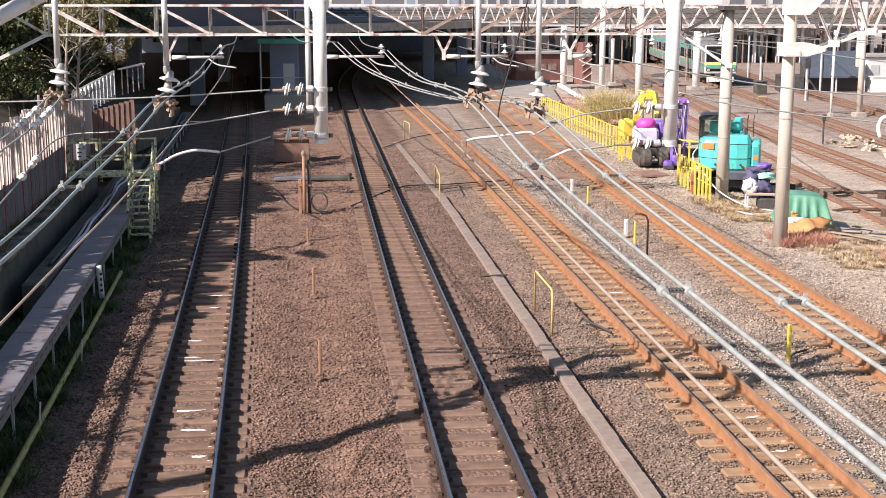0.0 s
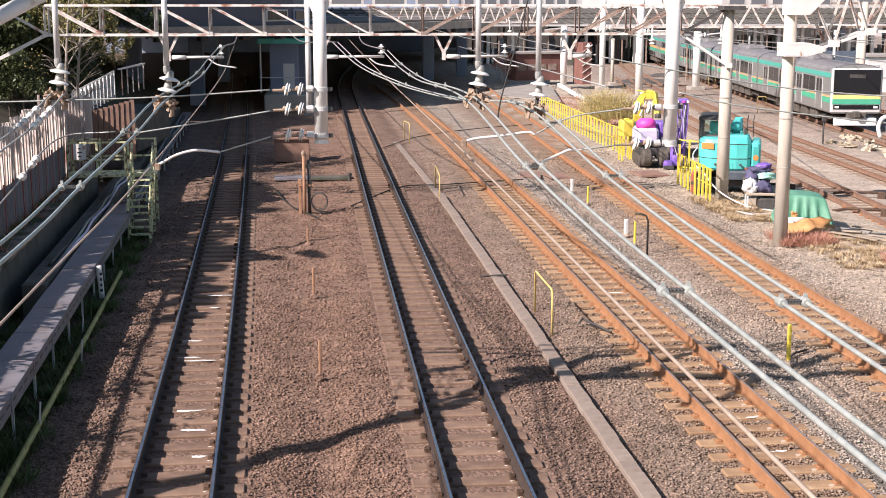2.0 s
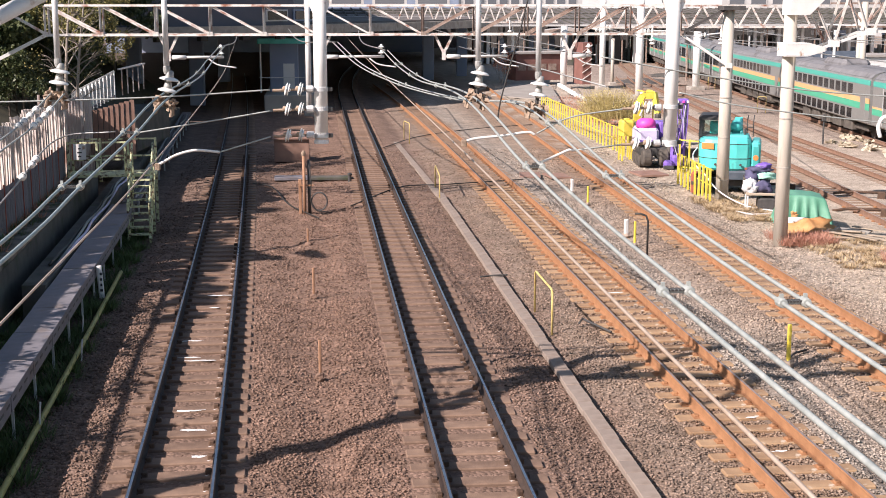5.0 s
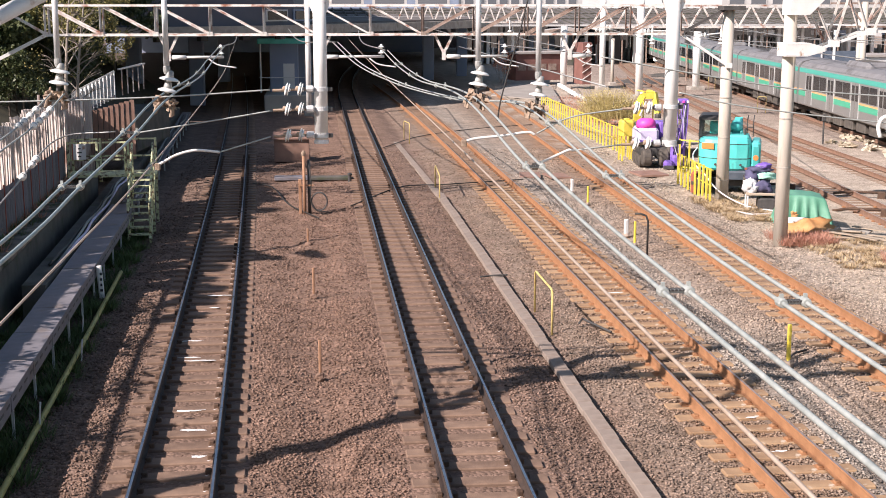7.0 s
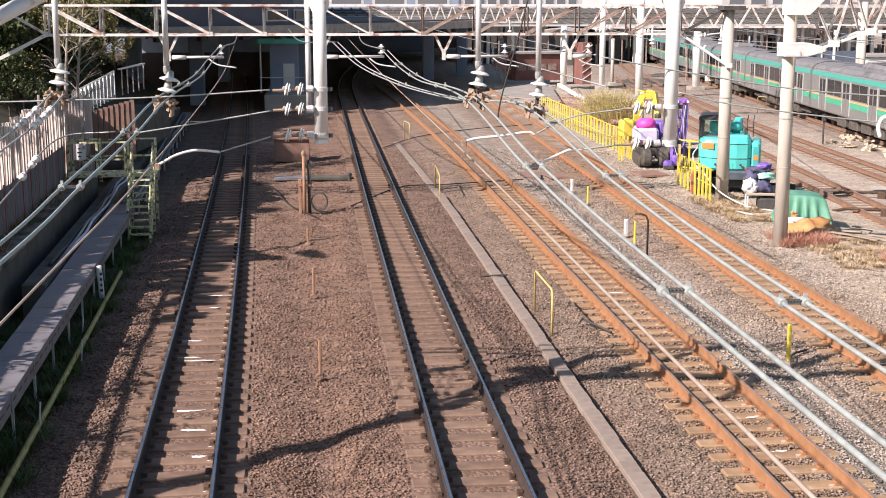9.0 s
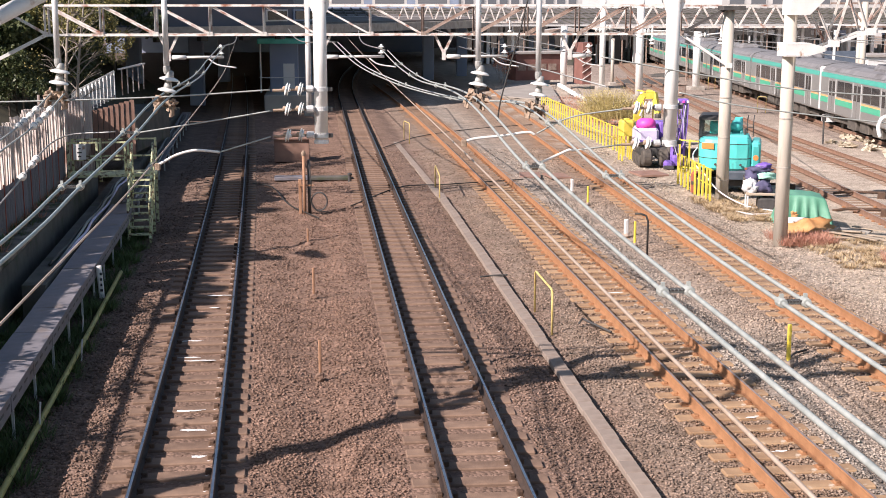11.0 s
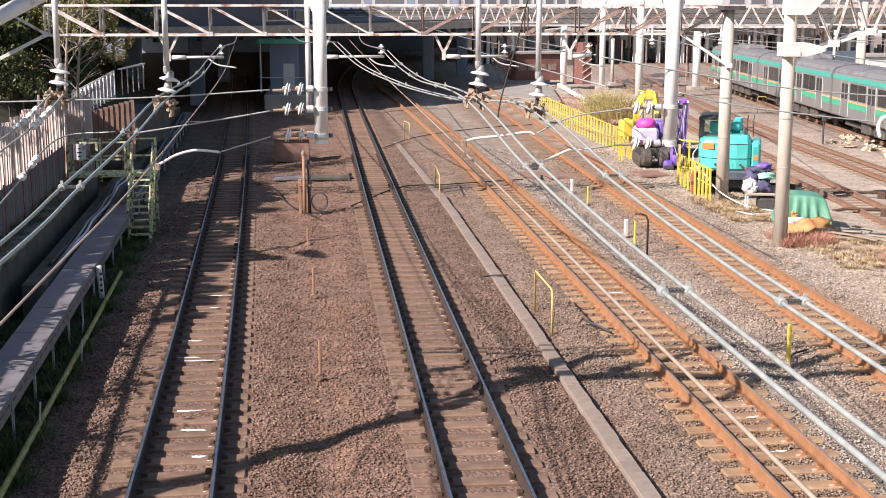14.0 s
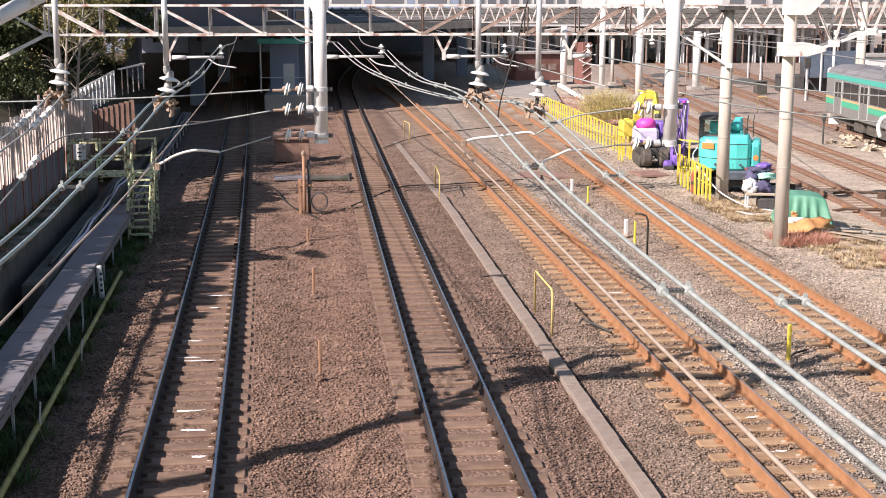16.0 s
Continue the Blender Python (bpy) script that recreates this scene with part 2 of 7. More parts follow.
    "leaf": material("evergreen_leaf", ((0.028, 0.048, 0.018), (0.1, 0.115, 0.04)), 1.5, 0.5, island=0.8, bump=0),
    # bright yellow-green puts sunlight into the leaf colour
    "leaf_gold": material("sunlit_leaf", ((0.14, 0.14, 0.04), (0.34, 0.29, 0.1)), 1.5, 0.6, island=0.8, bump=0),
    "grass": material("green_weed", ((0.045, 0.075, 0.02), (0.13, 0.18, 0.05)), 2, 0.7, island=0.8, bump=0),
    "bark": material("pale_bark", ((0.22, 0.19, 0.16), (0.42, 0.37, 0.31)), 5, 0.9, bump=0.3),
    "bark_dark": material("dark_bark", ((0.06, 0.05, 0.04), (0.15, 0.125, 0.1)), 5, 0.9, bump=0.3),
    "soil": material("hillside_soil", ((0.035, 0.035, 0.022), (0.09, 0.08, 0.05)), 1.2, 0.95, bump=0.4),
    "steel_car": material("brushed_stainless", ((0.36, 0.36, 0.35), (0.46, 0.46, 0.45)), 2, 0.4, 0.55, bump=0.02, stretch=(0.4, 6, 6)),
    "car_roof": material("grey_car_roof", ((0.15, 0.148, 0.155), (0.235, 0.232, 0.24)), 2, 0.75, spots=(0.11, 0.105, 0.105), spot_scale=1.2),
    "car_green": material("green_band", ((0.07, 0.40, 0.25), (0.1, 0.47, 0.3)), 3, 0.4, bump=0),
    "car_mint": material("teal_band", ((0.07, 0.40, 0.33), (0.1, 0.47, 0.39)), 3, 0.4, bump=0),
    "car_orange": material("orange_band", ((0.72, 0.4, 0.18), (0.8, 0.47, 0.24)), 3, 0.4, bump=0),
    "car_yellow": material("pale_yellow_band", ((0.82, 0.66, 0.22), (0.88, 0.72, 0.3)), 3, 0.4, bump=0),
    "under": material("underfloor_grey", ((0.06, 0.055, 0.05), (0.15, 0.13, 0.11)), 4, 0.8, bump=0.1),
    "far_glass": glass_material("far_window_glass", (0.16, 0.17, 0.19), 0.2),
    "glass": glass_material("dark_glass", (0.012, 0.014, 0.018), 0.12),
    "far_wall": material("pale_facade", ((0.48, 0.47, 0.46), (0.62, 0.61, 0.6)), 0.4, 0.8, bump=0),
    "far_white": material("white_facade", ((0.72, 0.72, 0.71), (0.82, 0.82, 0.8)), 0.4, 0.7, bump=0),
    "far_blue": material("bluish_panel", ((0.20, 0.25, 0.36), (0.30, 0.35, 0.46)), 0.4, 0.6, bump=0),
    # dark tone carries the shade on the station front
    "facade_shaded": material("shaded_blue_facade", ((0.055, 0.06, 0.085), (0.11, 0.115, 0.15)), 0.4, 0.6, bump=0),
    "far_dark": material("dark_soffit", ((0.06, 0.055, 0.058), (0.11, 0.105, 0.105)), 0.4, 0.9, bump=0),
    "roof_sheet": material("ribbed_roof_sheet", ((0.30, 0.27, 0.25), (0.48, 0.45, 0.42)), 0.6, 0.7, stretch=(0.3, 3, 1), bump=0.05, spots=(0.26, 0.2, 0.17), spot_scale=0.5),
    "concrete_strip": material("worn_paving", ((0.26, 0.235, 0.21), (0.38, 0.345, 0.31)), 0.6, 0.9),
    "brick_red": material("dull_red_wall", ((0.17, 0.075, 0.06), (0.27, 0.13, 0.11)), 1, 0.85),
    "platform": material("platform_slab", ((0.38, 0.35, 0.31), (0.5, 0.46, 0.41)), 0.7, 0.9),
}


# ---- mesh tools ----
class Geo:
    """Gathers points and faces of one part."""

    def __init__(self):
        self.v, self.f = [], []

    def add(self, pts, faces):
        o = len(self.v)
        self.v += [tuple(p) for p in pts]
        self.f += [tuple(o + i for i in f) for f in faces]
        return self

    def box(self, x0, x1, y0, y1, z0, z1, bev=0.0, m=None):
        """A box, with its upright and top edges chamfered where bev is given."""
        if bev <= 0:
            p = [(x, y, z) for z in (z0, z1) for x, y in ((x0, y0), (x1, y0), (x1, y1), (x0, y1))]
            f = [(3, 2, 1, 0), (4, 5, 6, 7), (0, 1, 5, 4), (1, 2, 6, 5), (2, 3, 7, 6), (3, 0, 4, 7)]
        else:
            b = min(bev, 0.49 * (x1 - x0), 0.49 * (y1 - y0), 0.9 * (z1 - z0))

            def ring(i, z, c):
                a0, a1, b0, b1 = x0 + i, x1 - i, y0 + i, y1 - i
                return [(a0 + c, b0, z), (a1 - c, b0, z), (a1, b0 + c, z), (a1, b1 - c, z), (a1 - c, b1, z), (a0 + c, b1, z), (a0, b1 - c, z), (a0, b0 + c, z)]
            p = ring(0, z0, b) + ring(0, z1 - b, b) + ring(b * 0.7, z1, b * 0.6)
            f = [tuple(range(7, -1, -1)), tuple(range(16, 24))]
            for k in (0, 8):
                f += [(k + i, k + (i + 1) % 8, k + 8 + (i + 1) % 8, k + 8 + i) for i in range(8)]
        if m is not None:
            p = [m @ Vector(q) for q in p]
        return self.add(p, f)

    def bar(self, a, b, w, h=None, up=(0, 0, 1)):
        """A square bar from a to b."""
        h = h or w
        a, b = Vector(a), Vector(b)
        d = (b - a).normalized()
        s = d.cross(Vector(up))
        s = s.normalized() if s.length > 1e-4 else Vector((1, 0, 0))
        t = s.cross(d)
        p = [q + s * (i * w / 2) + t * (j * h / 2) for q in (a, b) for i, j in ((-1, -1), (1, -1), (1, 1), (-1, 1))]
        return self.add(p, [(0, 1, 2, 3), (7, 6, 5, 4), (0, 4, 5, 1), (1, 5, 6, 2), (2, 6, 7, 3), (3, 7, 4, 0)])

    def angle(self, a, b, w, t=0.012, up=(0, 0, 1)):
        """An L-section bar from a to b."""
        a, b = Vector(a), Vector(b)
        d = (b - a).normalized()
        s = d.cross(Vector(up))
        s = s.normalized() if s.length > 1e-4 else Vector((1, 0, 0))
        n = s.cross(d)
        prof = [(0, 0), (w, 0), (w, t), (t, t), (t, w), (0, w)]
        p = [q + s * (i - w / 2) + n * (j - w / 2) for q in (a, b) for i, j in prof]
        return self.add(p, [(5, 4, 3, 2, 1, 0), tuple(range(6, 12))] + [(i, (i + 1) % 6, 6 + (i + 1) % 6, 6 + i) for i in range(6)])

    def tube(self, pts, r, n=8, r2=None, cap=True):
        """A round tube through the points, tapering from r to r2."""
        pts = [Vector(p) for p in pts]
        k = len(pts)
        r2 = r if r2 is None else r2
        o = len(self.v)
        ref = None
        for i, p in enumerate(pts):
            d = (pts[min(i + 1, k - 1)] - pts[max(i - 1, 0)]).normalized()
            if ref is None:
                ref = Vector((1, 0, 0)) if abs(d.x) < 0.9 else Vector((0, 1, 0))
            s = (ref - d * ref.dot(d)).normalized()
            ref = s
            t = d.cross(s)
            rad = r + (r2 - r) * i / max(k - 1, 1)
            self.v += [tuple(p + s * (rad * math.cos(a)) + t * (rad * math.sin(a))) for a in (2 * math.pi * j / n for j in range(n))]
        for i in range(k - 1):
            self.f += [(o + i * n + j, o + i * n + (j + 1) % n, o + (i + 1) * n + (j + 1) % n, o + (i + 1) * n + j) for j in range(n)]
        if cap:
            self.f += [tuple(o + j for j in range(n - 1, -1, -1)), tuple(o + (k - 1) * n + j for j in range(n))]
        return self

    def lathe(self, prof, n=16, m=None):
        """Turns (radius, height) pairs round z."""
        o = len(self.v)
        p = [(max(r, 1e-4) * math.cos(2 * math.pi * j / n), max(r, 1e-4) * math.sin(2 * math.pi * j / n), z) for r, z in prof for j in range(n)]
        if m is not None:
            p = [m @ Vector(q) for q in p]
        self.v += [tuple(q) for q in p]
        k = len(prof)
        for i in range(k - 1):
            self.f += [(o + i * n + j, o + i * n + (j + 1) % n, o + (i + 1) * n + (j + 1) % n, o + (i + 1) * n + j) for j in range(n)]
        self.f += [tuple(o + j for j in range(n - 1, -1, -1)), tuple(o + (k - 1) * n + j for j in range(n))]
        return self

    def sweep(self, prof, line, closed=True):
        """Carries an (across, up) outline along a line of (x, y, z)."""
        k, n = len(line), len(prof)
        o = len(self.v)
        for i, p in enumerate(line):
            a, b = Vector(line[max(i - 1, 0)]), Vector(line[min(i + 1, k - 1)])
            d = (b - a)
            s = Vector((d.y, -d.x, 0)).normalized()
            self.v += [(p[0] + s.x * u, p[1] + s.y * u, p[2] + w) for u, w in prof]
        for i in range(k - 1):
            self.f += [(o + i * n + j, o + (i + 1) * n + j, o + (i + 1) * n + (j + 1) % n, o + i * n + (j + 1) % n) for j in range(n if closed else n - 1)]
        if closed:
            self.f += [tuple(o + j for j in range(n)), tuple(o + (k - 1) * n + j for j in range(n - 1, -1, -1))]
        return self

    def blob(self, c, r, n=10, rough=0.15, seed=0.0, flat=1.0):
        """An uneven rounded lump."""
        prof = [(math.sin(math.pi * i / 8), -math.cos(math.pi * i / 8)) for i in range(9)]
        pts = []
        for rr, z in prof:
            for j in range(n):
                a = 2 * math.pi * j / n
                q = Vector((max(rr, 0.01) * math.cos(a), max(rr, 0.01) * math.sin(a), z))
                w = 1 + rough * (2 * noise.noise(q * 1.7 + Vector((seed, seed * 2.3, 0))) + 0.8 * noise.noise(q * 3.6 + Vector((seed * 3.1, 0, seed))))
                pts.append((c[0] + q.x * r[0] * w, c[1] + q.y * r[1] * w, c[2] + q.z * r[2] * w * flat))
        f = []
        for i in range(8):
            f += [(i * n + j, i * n + (j + 1) % n, (i + 1) * n + (j + 1) % n, (i + 1) * n + j) for j in range(n)]
        return self.add(pts, f)

    def mesh(self, name, mat, smooth=False):
        me = bpy.data.meshes.new(name)
        me.from_pydata(self.v, [], self.f)
        me.materials.append(mat)
        if smooth:
            me.polygons.foreach_set("use_smooth", [True] * len(me.polygons))
        me.update()
        return me


def part(name, geo, mat, parent=None, label="", smooth=False):
    ob = new(name, geo.mesh(name, mat, smooth))
    if parent is not None:
        ob.parent = parent
    if label:
        tagged(ob, label)
    return ob


def thing(name, label, category, at=(0, 0, 0), rz=0.0, group="", kind=""):
    ob = new(name)
    ob.empty_display_size = 0.2
    ob.location = at
    ob.rotation_euler = (0, 0, radians(rz))
    return tagged(ob, label, category, group, kind)


def single(name, geo, mat, label, category="", group="", kind="", smooth=False):
    return tagged(part(name, geo, mat, None, "", smooth), label, category, group, kind)


def heap(name, verts, faces, mat, label, category="", parent=None, kind="stuff"):
    """Very many small pieces as one mesh, from arrays."""
    me = bpy.data.meshes.new(name)
    nv, nf, k = len(verts), len(faces), faces.shape[1]
    me.vertices.add(nv)
    me.vertices.foreach_set("co", verts.astype(np.float32).ravel())
    me.loops.add(nf * k)
    me.loops.foreach_set("vertex_index", faces.astype(np.int32).ravel())
    me.polygons.add(nf)
    me.polygons.foreach_set("loop_start", np.arange(0, nf * k, k, dtype=np.int32))
    me.update(calc_edges=True)
    me.materials.append(mat)
    ob = new(name, me)
    if parent is not None:
        ob.parent = parent
    return tagged(ob, label, category, "", kind)


# ---- the plan ----
def line_a(y):
    return -2.07 - 0.033 * (y - 17.7) - 0.00012 * (y - 17.7) ** 2


def line_b(y):
    return 2.32 + 0.0024 * max(y - 45, 0) + 0.0009 * max(y - 95, 0) ** 2


def line_c(y):
    return 6.93 - 0.00033 * max(y - 50, 0) ** 2


def line_d(y):
    return 11.05 + 0.022 * (y - 30) + 0.0003 * max(y - 48, 0) ** 2


def line_e(y):
    return 19.3 + 0.094 * (y - 41) + 0.0006 * max(y - 55, 0) ** 2


def line_f(y):
    return 24.3 + 0.07 * (y - 54.5) + 0.00062 * max(y - 54.5, 0) ** 2


def line_t(y):
    return 29.95 + 0.12 * (y - 64) + 0.0002 * max(y - 64, 0) ** 2


def line_u(y):
    return line_t(y) + 5.2 + 0.01 * (y - 64)


YARD = -0.4


def level(x, y):
    """Height of the ballast under the rails' beds."""
    k = min(max((x - 15.5) / 4.0, 0.0), 1.0)
    return YARD * k * k * (3 - 2 * k)


# ---- ground ----
def build_ground():
    xs = np.unique(np.concatenate([[-2500, -900, -300, -120, -60, -30, -20, -14], np.arange(-10, 17, 0.25), np.arange(17, 48, 0.8), [52, 60, 75, 100, 150, 300, 900, 2500]]))
    ys = np.unique(np.concatenate([[-2500, -600, -100, -20, 0, 5], np.arange(9, 70, 0.35), np.arange(70, 140, 1.5), [145, 160, 190, 240, 320, 500, 900, 1600, 3000]]))
    X, Y = np.meshgrid(xs, ys)
    k = np.clip((X - 15.5) / 4, 0, 1)
    Z = YARD * k * k * (3 - 2 * k) - 0.042
    Z += 0.02 * np.sin(X * 3.1 + Y * 0.7) * np.sin(Y * 1.9 + X) * (np.abs(X - 5) < 13)
    for line in (line_a, line_b, line_c, line_d):
        cx = np.array([line(y) for y in ys])[:, None]
        off = np.abs(X - cx)
        Z -= 0.06 * np.exp(-((off - 2.1) / 0.35) ** 2)
    verts = np.stack([X.ravel(), Y.ravel(), Z.ravel()], 1)
    w = len(xs)
    i = np.arange(len(ys) - 1)[:, None] * w + np.arange(w - 1)[None, :]
    i = i.ravel()
    faces = np.stack([i, i + 1, i + w + 1, i + w], 1)
    heap("ground", verts, faces, M["ballast"], "brown and grey crushed stone ballast ground of a railway yard", "ground", None, "structure").data.polygons.foreach_set("use_smooth", [True] * len(faces))


def scatter_stones():
    rng = np.random.default_rng(4)
    sets = []
    for x0, x1, y0, y1, dens, lo, hi in ((-4.8, 13.5, 13, 21, 430, 0.016, 0.033), (-5, 14.5, 21, 30, 250, 0.019, 0.037), (-5.2, 15, 30, 45, 105, 0.022, 0.04), (-5.5, 16, 45, 62, 36, 0.026, 0.046)):
        n = int((x1 - x0) * (y1 - y0) * dens)
        sets.append(np.stack([rng.uniform(x0, x1, n), rng.uniform(y0, y1, n), rng.uniform(lo, hi, n)], 1))
    p = np.concatenate(sets)
    keep = p[:, 0] < 7.5 + 0.36 * (p[:, 1] - 13) + 1.0
    keep &= p[:, 0] > -4.9 - 0.02 * (p[:, 1] - 13)
    z = -0.04 + 0.02 * np.sin(p[:, 0] * 3.1 + p[:, 1] * 0.7) * np.sin(p[:, 1] * 1.9 + p[:, 0])
    for line in (line_a, line_b, line_c, line_d):
        cx = np.array([line(y) for y in p[:, 1]])
        off = np.abs(p[:, 0] - cx)
        ph = np.mod(p[:, 1] - 12.0, SLEEPER_GAP)
        on = (off < 1.04) & ((ph < 0.175) | (ph > SLEEPER_GAP - 0.175))
        keep &= ~on
        keep &= ~((np.abs(off - 0.566) < 0.10))
        z -= (0.03 if line in (line_a, line_b) else -0.012) * (off < 1.05)
        keep &= ~((off < 0.6) & (rng.random(len(p)) < 0.15))
        z -= 0.06 * np.exp(-((off - 2.1) / 0.35) ** 2)
    keep &= ~(np.abs(p[:, 0] - (4.58 - 0.002 * (p[:, 1] - 17))) < 0.15)
    p, z = p[keep], z[keep]
    n = len(p)
    base = np.array([[1, 0, 0], [0, 1, 0], [-1, 0, 0], [0, -1, 0], [0.15, 0.1, 0.5], [0, 0, -0.7]], float)
    jit = rng.normal(0, 0.22, (n, 6, 3))
    v = (base[None] + jit) * p[:, 2][:, None, None]
    a = rng.uniform(0, 6.28, n)
    c, s = np.cos(a)[:, None], np.sin(a)[:, None]
    vx, vy = v[:, :, 0] * c - v[:, :, 1] * s, v[:, :, 0] * s + v[:, :, 1] * c
    v = np.stack([vx + p[:, 0][:, None], vy + p[:, 1][:, None], v[:, :, 2] + z[:, None] + rng.uniform(-0.005, 0.02, n)[:, None]], 2).reshape(-1, 3)
    tri = np.array([[0, 1, 4], [1, 2, 4], [2, 3, 4], [3, 0, 4], [1, 0, 5], [2, 1, 5], [3, 2, 5], [0, 3, 5]])
    f = (np.arange(n)[:, None, None] * 6 + tri[None]).reshape(-1, 3)
    heap("ballast_stones", v, f, M["stone"], "loose angular brown and grey ballast stones between the rails", "ballast").data.polygons.foreach_set("use_smooth", [True] * len(f))


SLEEPER_GAP = 0.641
RAIL = [(-0.064, 0.0), (0.064, 0.0), (0.064, 0.012), (0.014, 0.03), (0.0085, 0.135), (0.03, 0.148), (0.0325, 0.183), (0.026, 0.190), (-0.026, 0.190), (-0.0325, 0.183), (-0.03, 0.148), (-0.0085, 0.135), (-0.014, 0.03), (-0.064, 0.012)]
HEAD = [(-0.019, 0.1885), (0.019, 0.1885), (0.0175, 0.193), (-0.0175, 0.193)]


def track(label, line, y0, y1, rusty, pieces, joined_to, rust="rail_rust"):
    """One line of rails; near sleepers are pieces of their own."""
    dz = level(line(55), 55)
    tr = thing("railway_track", label, "railway track", kind="structure")
    step = 1.0
    ys = [y0 + i * step for i in range(int((y1 - y0) / step) + 1)]
    for side in (-0.566, 0.566):
        g, h = Geo(), Geo()
        pts = []
        for y in ys:
            sl = (line(y + 0.1) - line(y - 0.1)) / 0.2
            k = 1 / math.hypot(1, sl)
            pts.append((line(y) + side * k, y - side * sl * k, dz + (0.0 if rusty else 0.03)))
        g.sweep(RAIL, pts)
        h.sweep(HEAD, pts)
        rail = part("rail", g, M[rust if rusty else "rail_side"], tr, "rust-orange steel rail" if rusty else "dark brown steel rail")
        part("rail_head", h, M["rail_head_dull" if rusty else "rail_head"], rail, "dull brownish rail head" if rusty else "polished bright rail head")
    s = Geo().box(-1.0, 1.0, -0.15, 0.15, -0.14, -0.002, 0.02)
    wood = M["sleeper_yard" if rust == "rail_yard" else "sleeper_rust" if rusty else "sleeper"]
    me = s.mesh("sleeper", wood)
    clip = Geo()
    rest = Geo()
    n = int((y1 - 12.0) / SLEEPER_GAP)
    rnd = random.Random(int(abs(line(30)) * 100))
    for i in range(n):
        y = 12.0 + i * SLEEPER_GAP
        if y < y0:
            continue
        sl = (line(y + 0.1) - line(y - 0.1)) / 0.2
        ang = -math.atan(sl)
        m = Matrix.Translation((line(y) + rnd.uniform(-0.012, 0.012), y, dz)) @ Matrix.Rotation(ang, 4, "Z")
        if y0 <= y and i < pieces:
            ob = new("sleeper", me)
            ob.parent = tr
            ob.matrix_basis = m @ Matrix.Rotation(rnd.uniform(-0.006, 0.006), 4, "Z")
        else:
            rest.box(-1.0, 1.0, -0.15, 0.15, -0.14, -0.036 if rusty else -0.002, 0.0, m)
        if y < joined_to:
            for sd in (-0.566, 0.566):
                if rusty:
                    clip.box(sd - 0.16, sd + 0.16, -0.1, 0.1, -0.003, 0.014, 0.0, m)
                for o in (-0.105, 0.105):
                    clip.box(sd + o - 0.045, sd + o + 0.045, -0.055, 0.055, -0.002, 0.045 if rusty else 0.07, 0.015, m)
                if not rusty:
                    clip.box(sd - 0.075, sd + 0.075, -0.09, 0.09, -0.002, 0.029, 0.0, m)
    if rest.v:
        tagged(part("far_sleepers", rest, M["sleeper_far"] if rusty else wood, tr), kind="stuff")
    if clip.v:
        tagged(part("rail_fastenings", clip, M["rail_rust" if rusty else "clip"], tr), kind="stuff")
    return tr


# ---- trackside ----
def trough_line():
    """Concrete cable trough with lids between two lines."""
    t = thing("cable_trough", "pale concrete cable trough with loose lids in ballast", "cable trough", kind="structure")
    rnd = random.Random(8)
    lid = Geo().box(-0.135, 0.135, -0.245, 0.245, -0.06, 0.035, 0.012).mesh("trough_lid", M["trough"])
    y = 13.0
    while y < 47.0:
        ob = new("trough_lid", lid)
        ob.parent = t
        x = 4.58 - 0.002 * (y - 17)
        ob.matrix_basis = pose(x + rnd.uniform(-0.012, 0.012), y, rnd.uniform(-0.008, 0.012), 0, rnd.uniform(-1, 1), rnd.uniform(-0.6, 0.6))
        y += 0.5
    while y < 66.0:
        ob = new("trough_lid", lid)
        ob.parent = t
        ob.matrix_basis = pose(4.52 - 0.022 * (y - 47), y, -0.072 + rnd.uniform(-0.008, 0.008), 0, 0, 1.0)
        y += 0.5


def hoop(x0, y0, x1, y1, h, mat="yellow_pale"):
    t = thing("handrail", "faded yellow steel pipe hoop set in the ballast", "handrail", (x0, y0, level(x0, y0)), group="handrail hoops")
    dx, dy = x1 - x0, y1 - y0
    g = Geo().tube([(0, 0, -0.1), (0, 0, h - 0.06), (dx * 0.04, dy * 0.04, h - 0.01), (dx * 0.1, dy * 0.1, h), (dx * 0.9, dy * 0.9, h), (dx * 0.96, dy * 0.96, h - 0.01), (dx, dy, h - 0.06), (dx, dy, -0.1)], 0.024, 10)
    part("pipe", g, M[mat], t, smooth=True)


def post(name, label, x, y, h, w, mat, lean=0.0, cap=None):
    t = thing(name, label, "post", (x, y, level(x, y)), group=name + "s by the track")
    m = pose(0, 0, 0, 0, lean, 12)
    part("stake", Geo().box(-w / 2, w / 2, -w / 2, w / 2, -0.1, h, w * 0.2, m), M[mat], t)
    if cap:
        part("plate", Geo().box(-w * 0.7, w * 0.7, -w * 0.62, -w * 0.52, h * 0.2, h * 0.95, 0.0, m), M[cap], t)
    part("foot", Geo().blob((0, 0, -0.05), (w * 1.7, w * 1.7, 0.09), 8, 0.2, x), M["stone"], t)


def small_posts():
    post("stake", "short rust-brown steel stake in ballast", -0.24, 37.26, 0.42, 0.055, "brown_post")
    post("stake", "short rust-brown steel stake in ballast", -0.08, 30.3, 0.66, 0.05, "brown_post")
    post("stake", "short rust-brown steel stake in ballast", 0.03, 23.5, 0.66, 0.05, "brown_post")
    post("marker", "white marker post beside the rusty track", 9.27, 37.74, 0.46, 0.12, "white_paint")
    post("marker", "white marker post beside the rusty track", 9.42, 46.8, 0.48, 0.1, "white_paint")
    post("marker", "bright yellow marker post beside the rusty track", 9.14, 36.15, 0.66, 0.06, "yellow")
    post("marker", "bright yellow marker post beside the rusty track", 9.42, 44.0, 0.6, 0.06, "yellow")
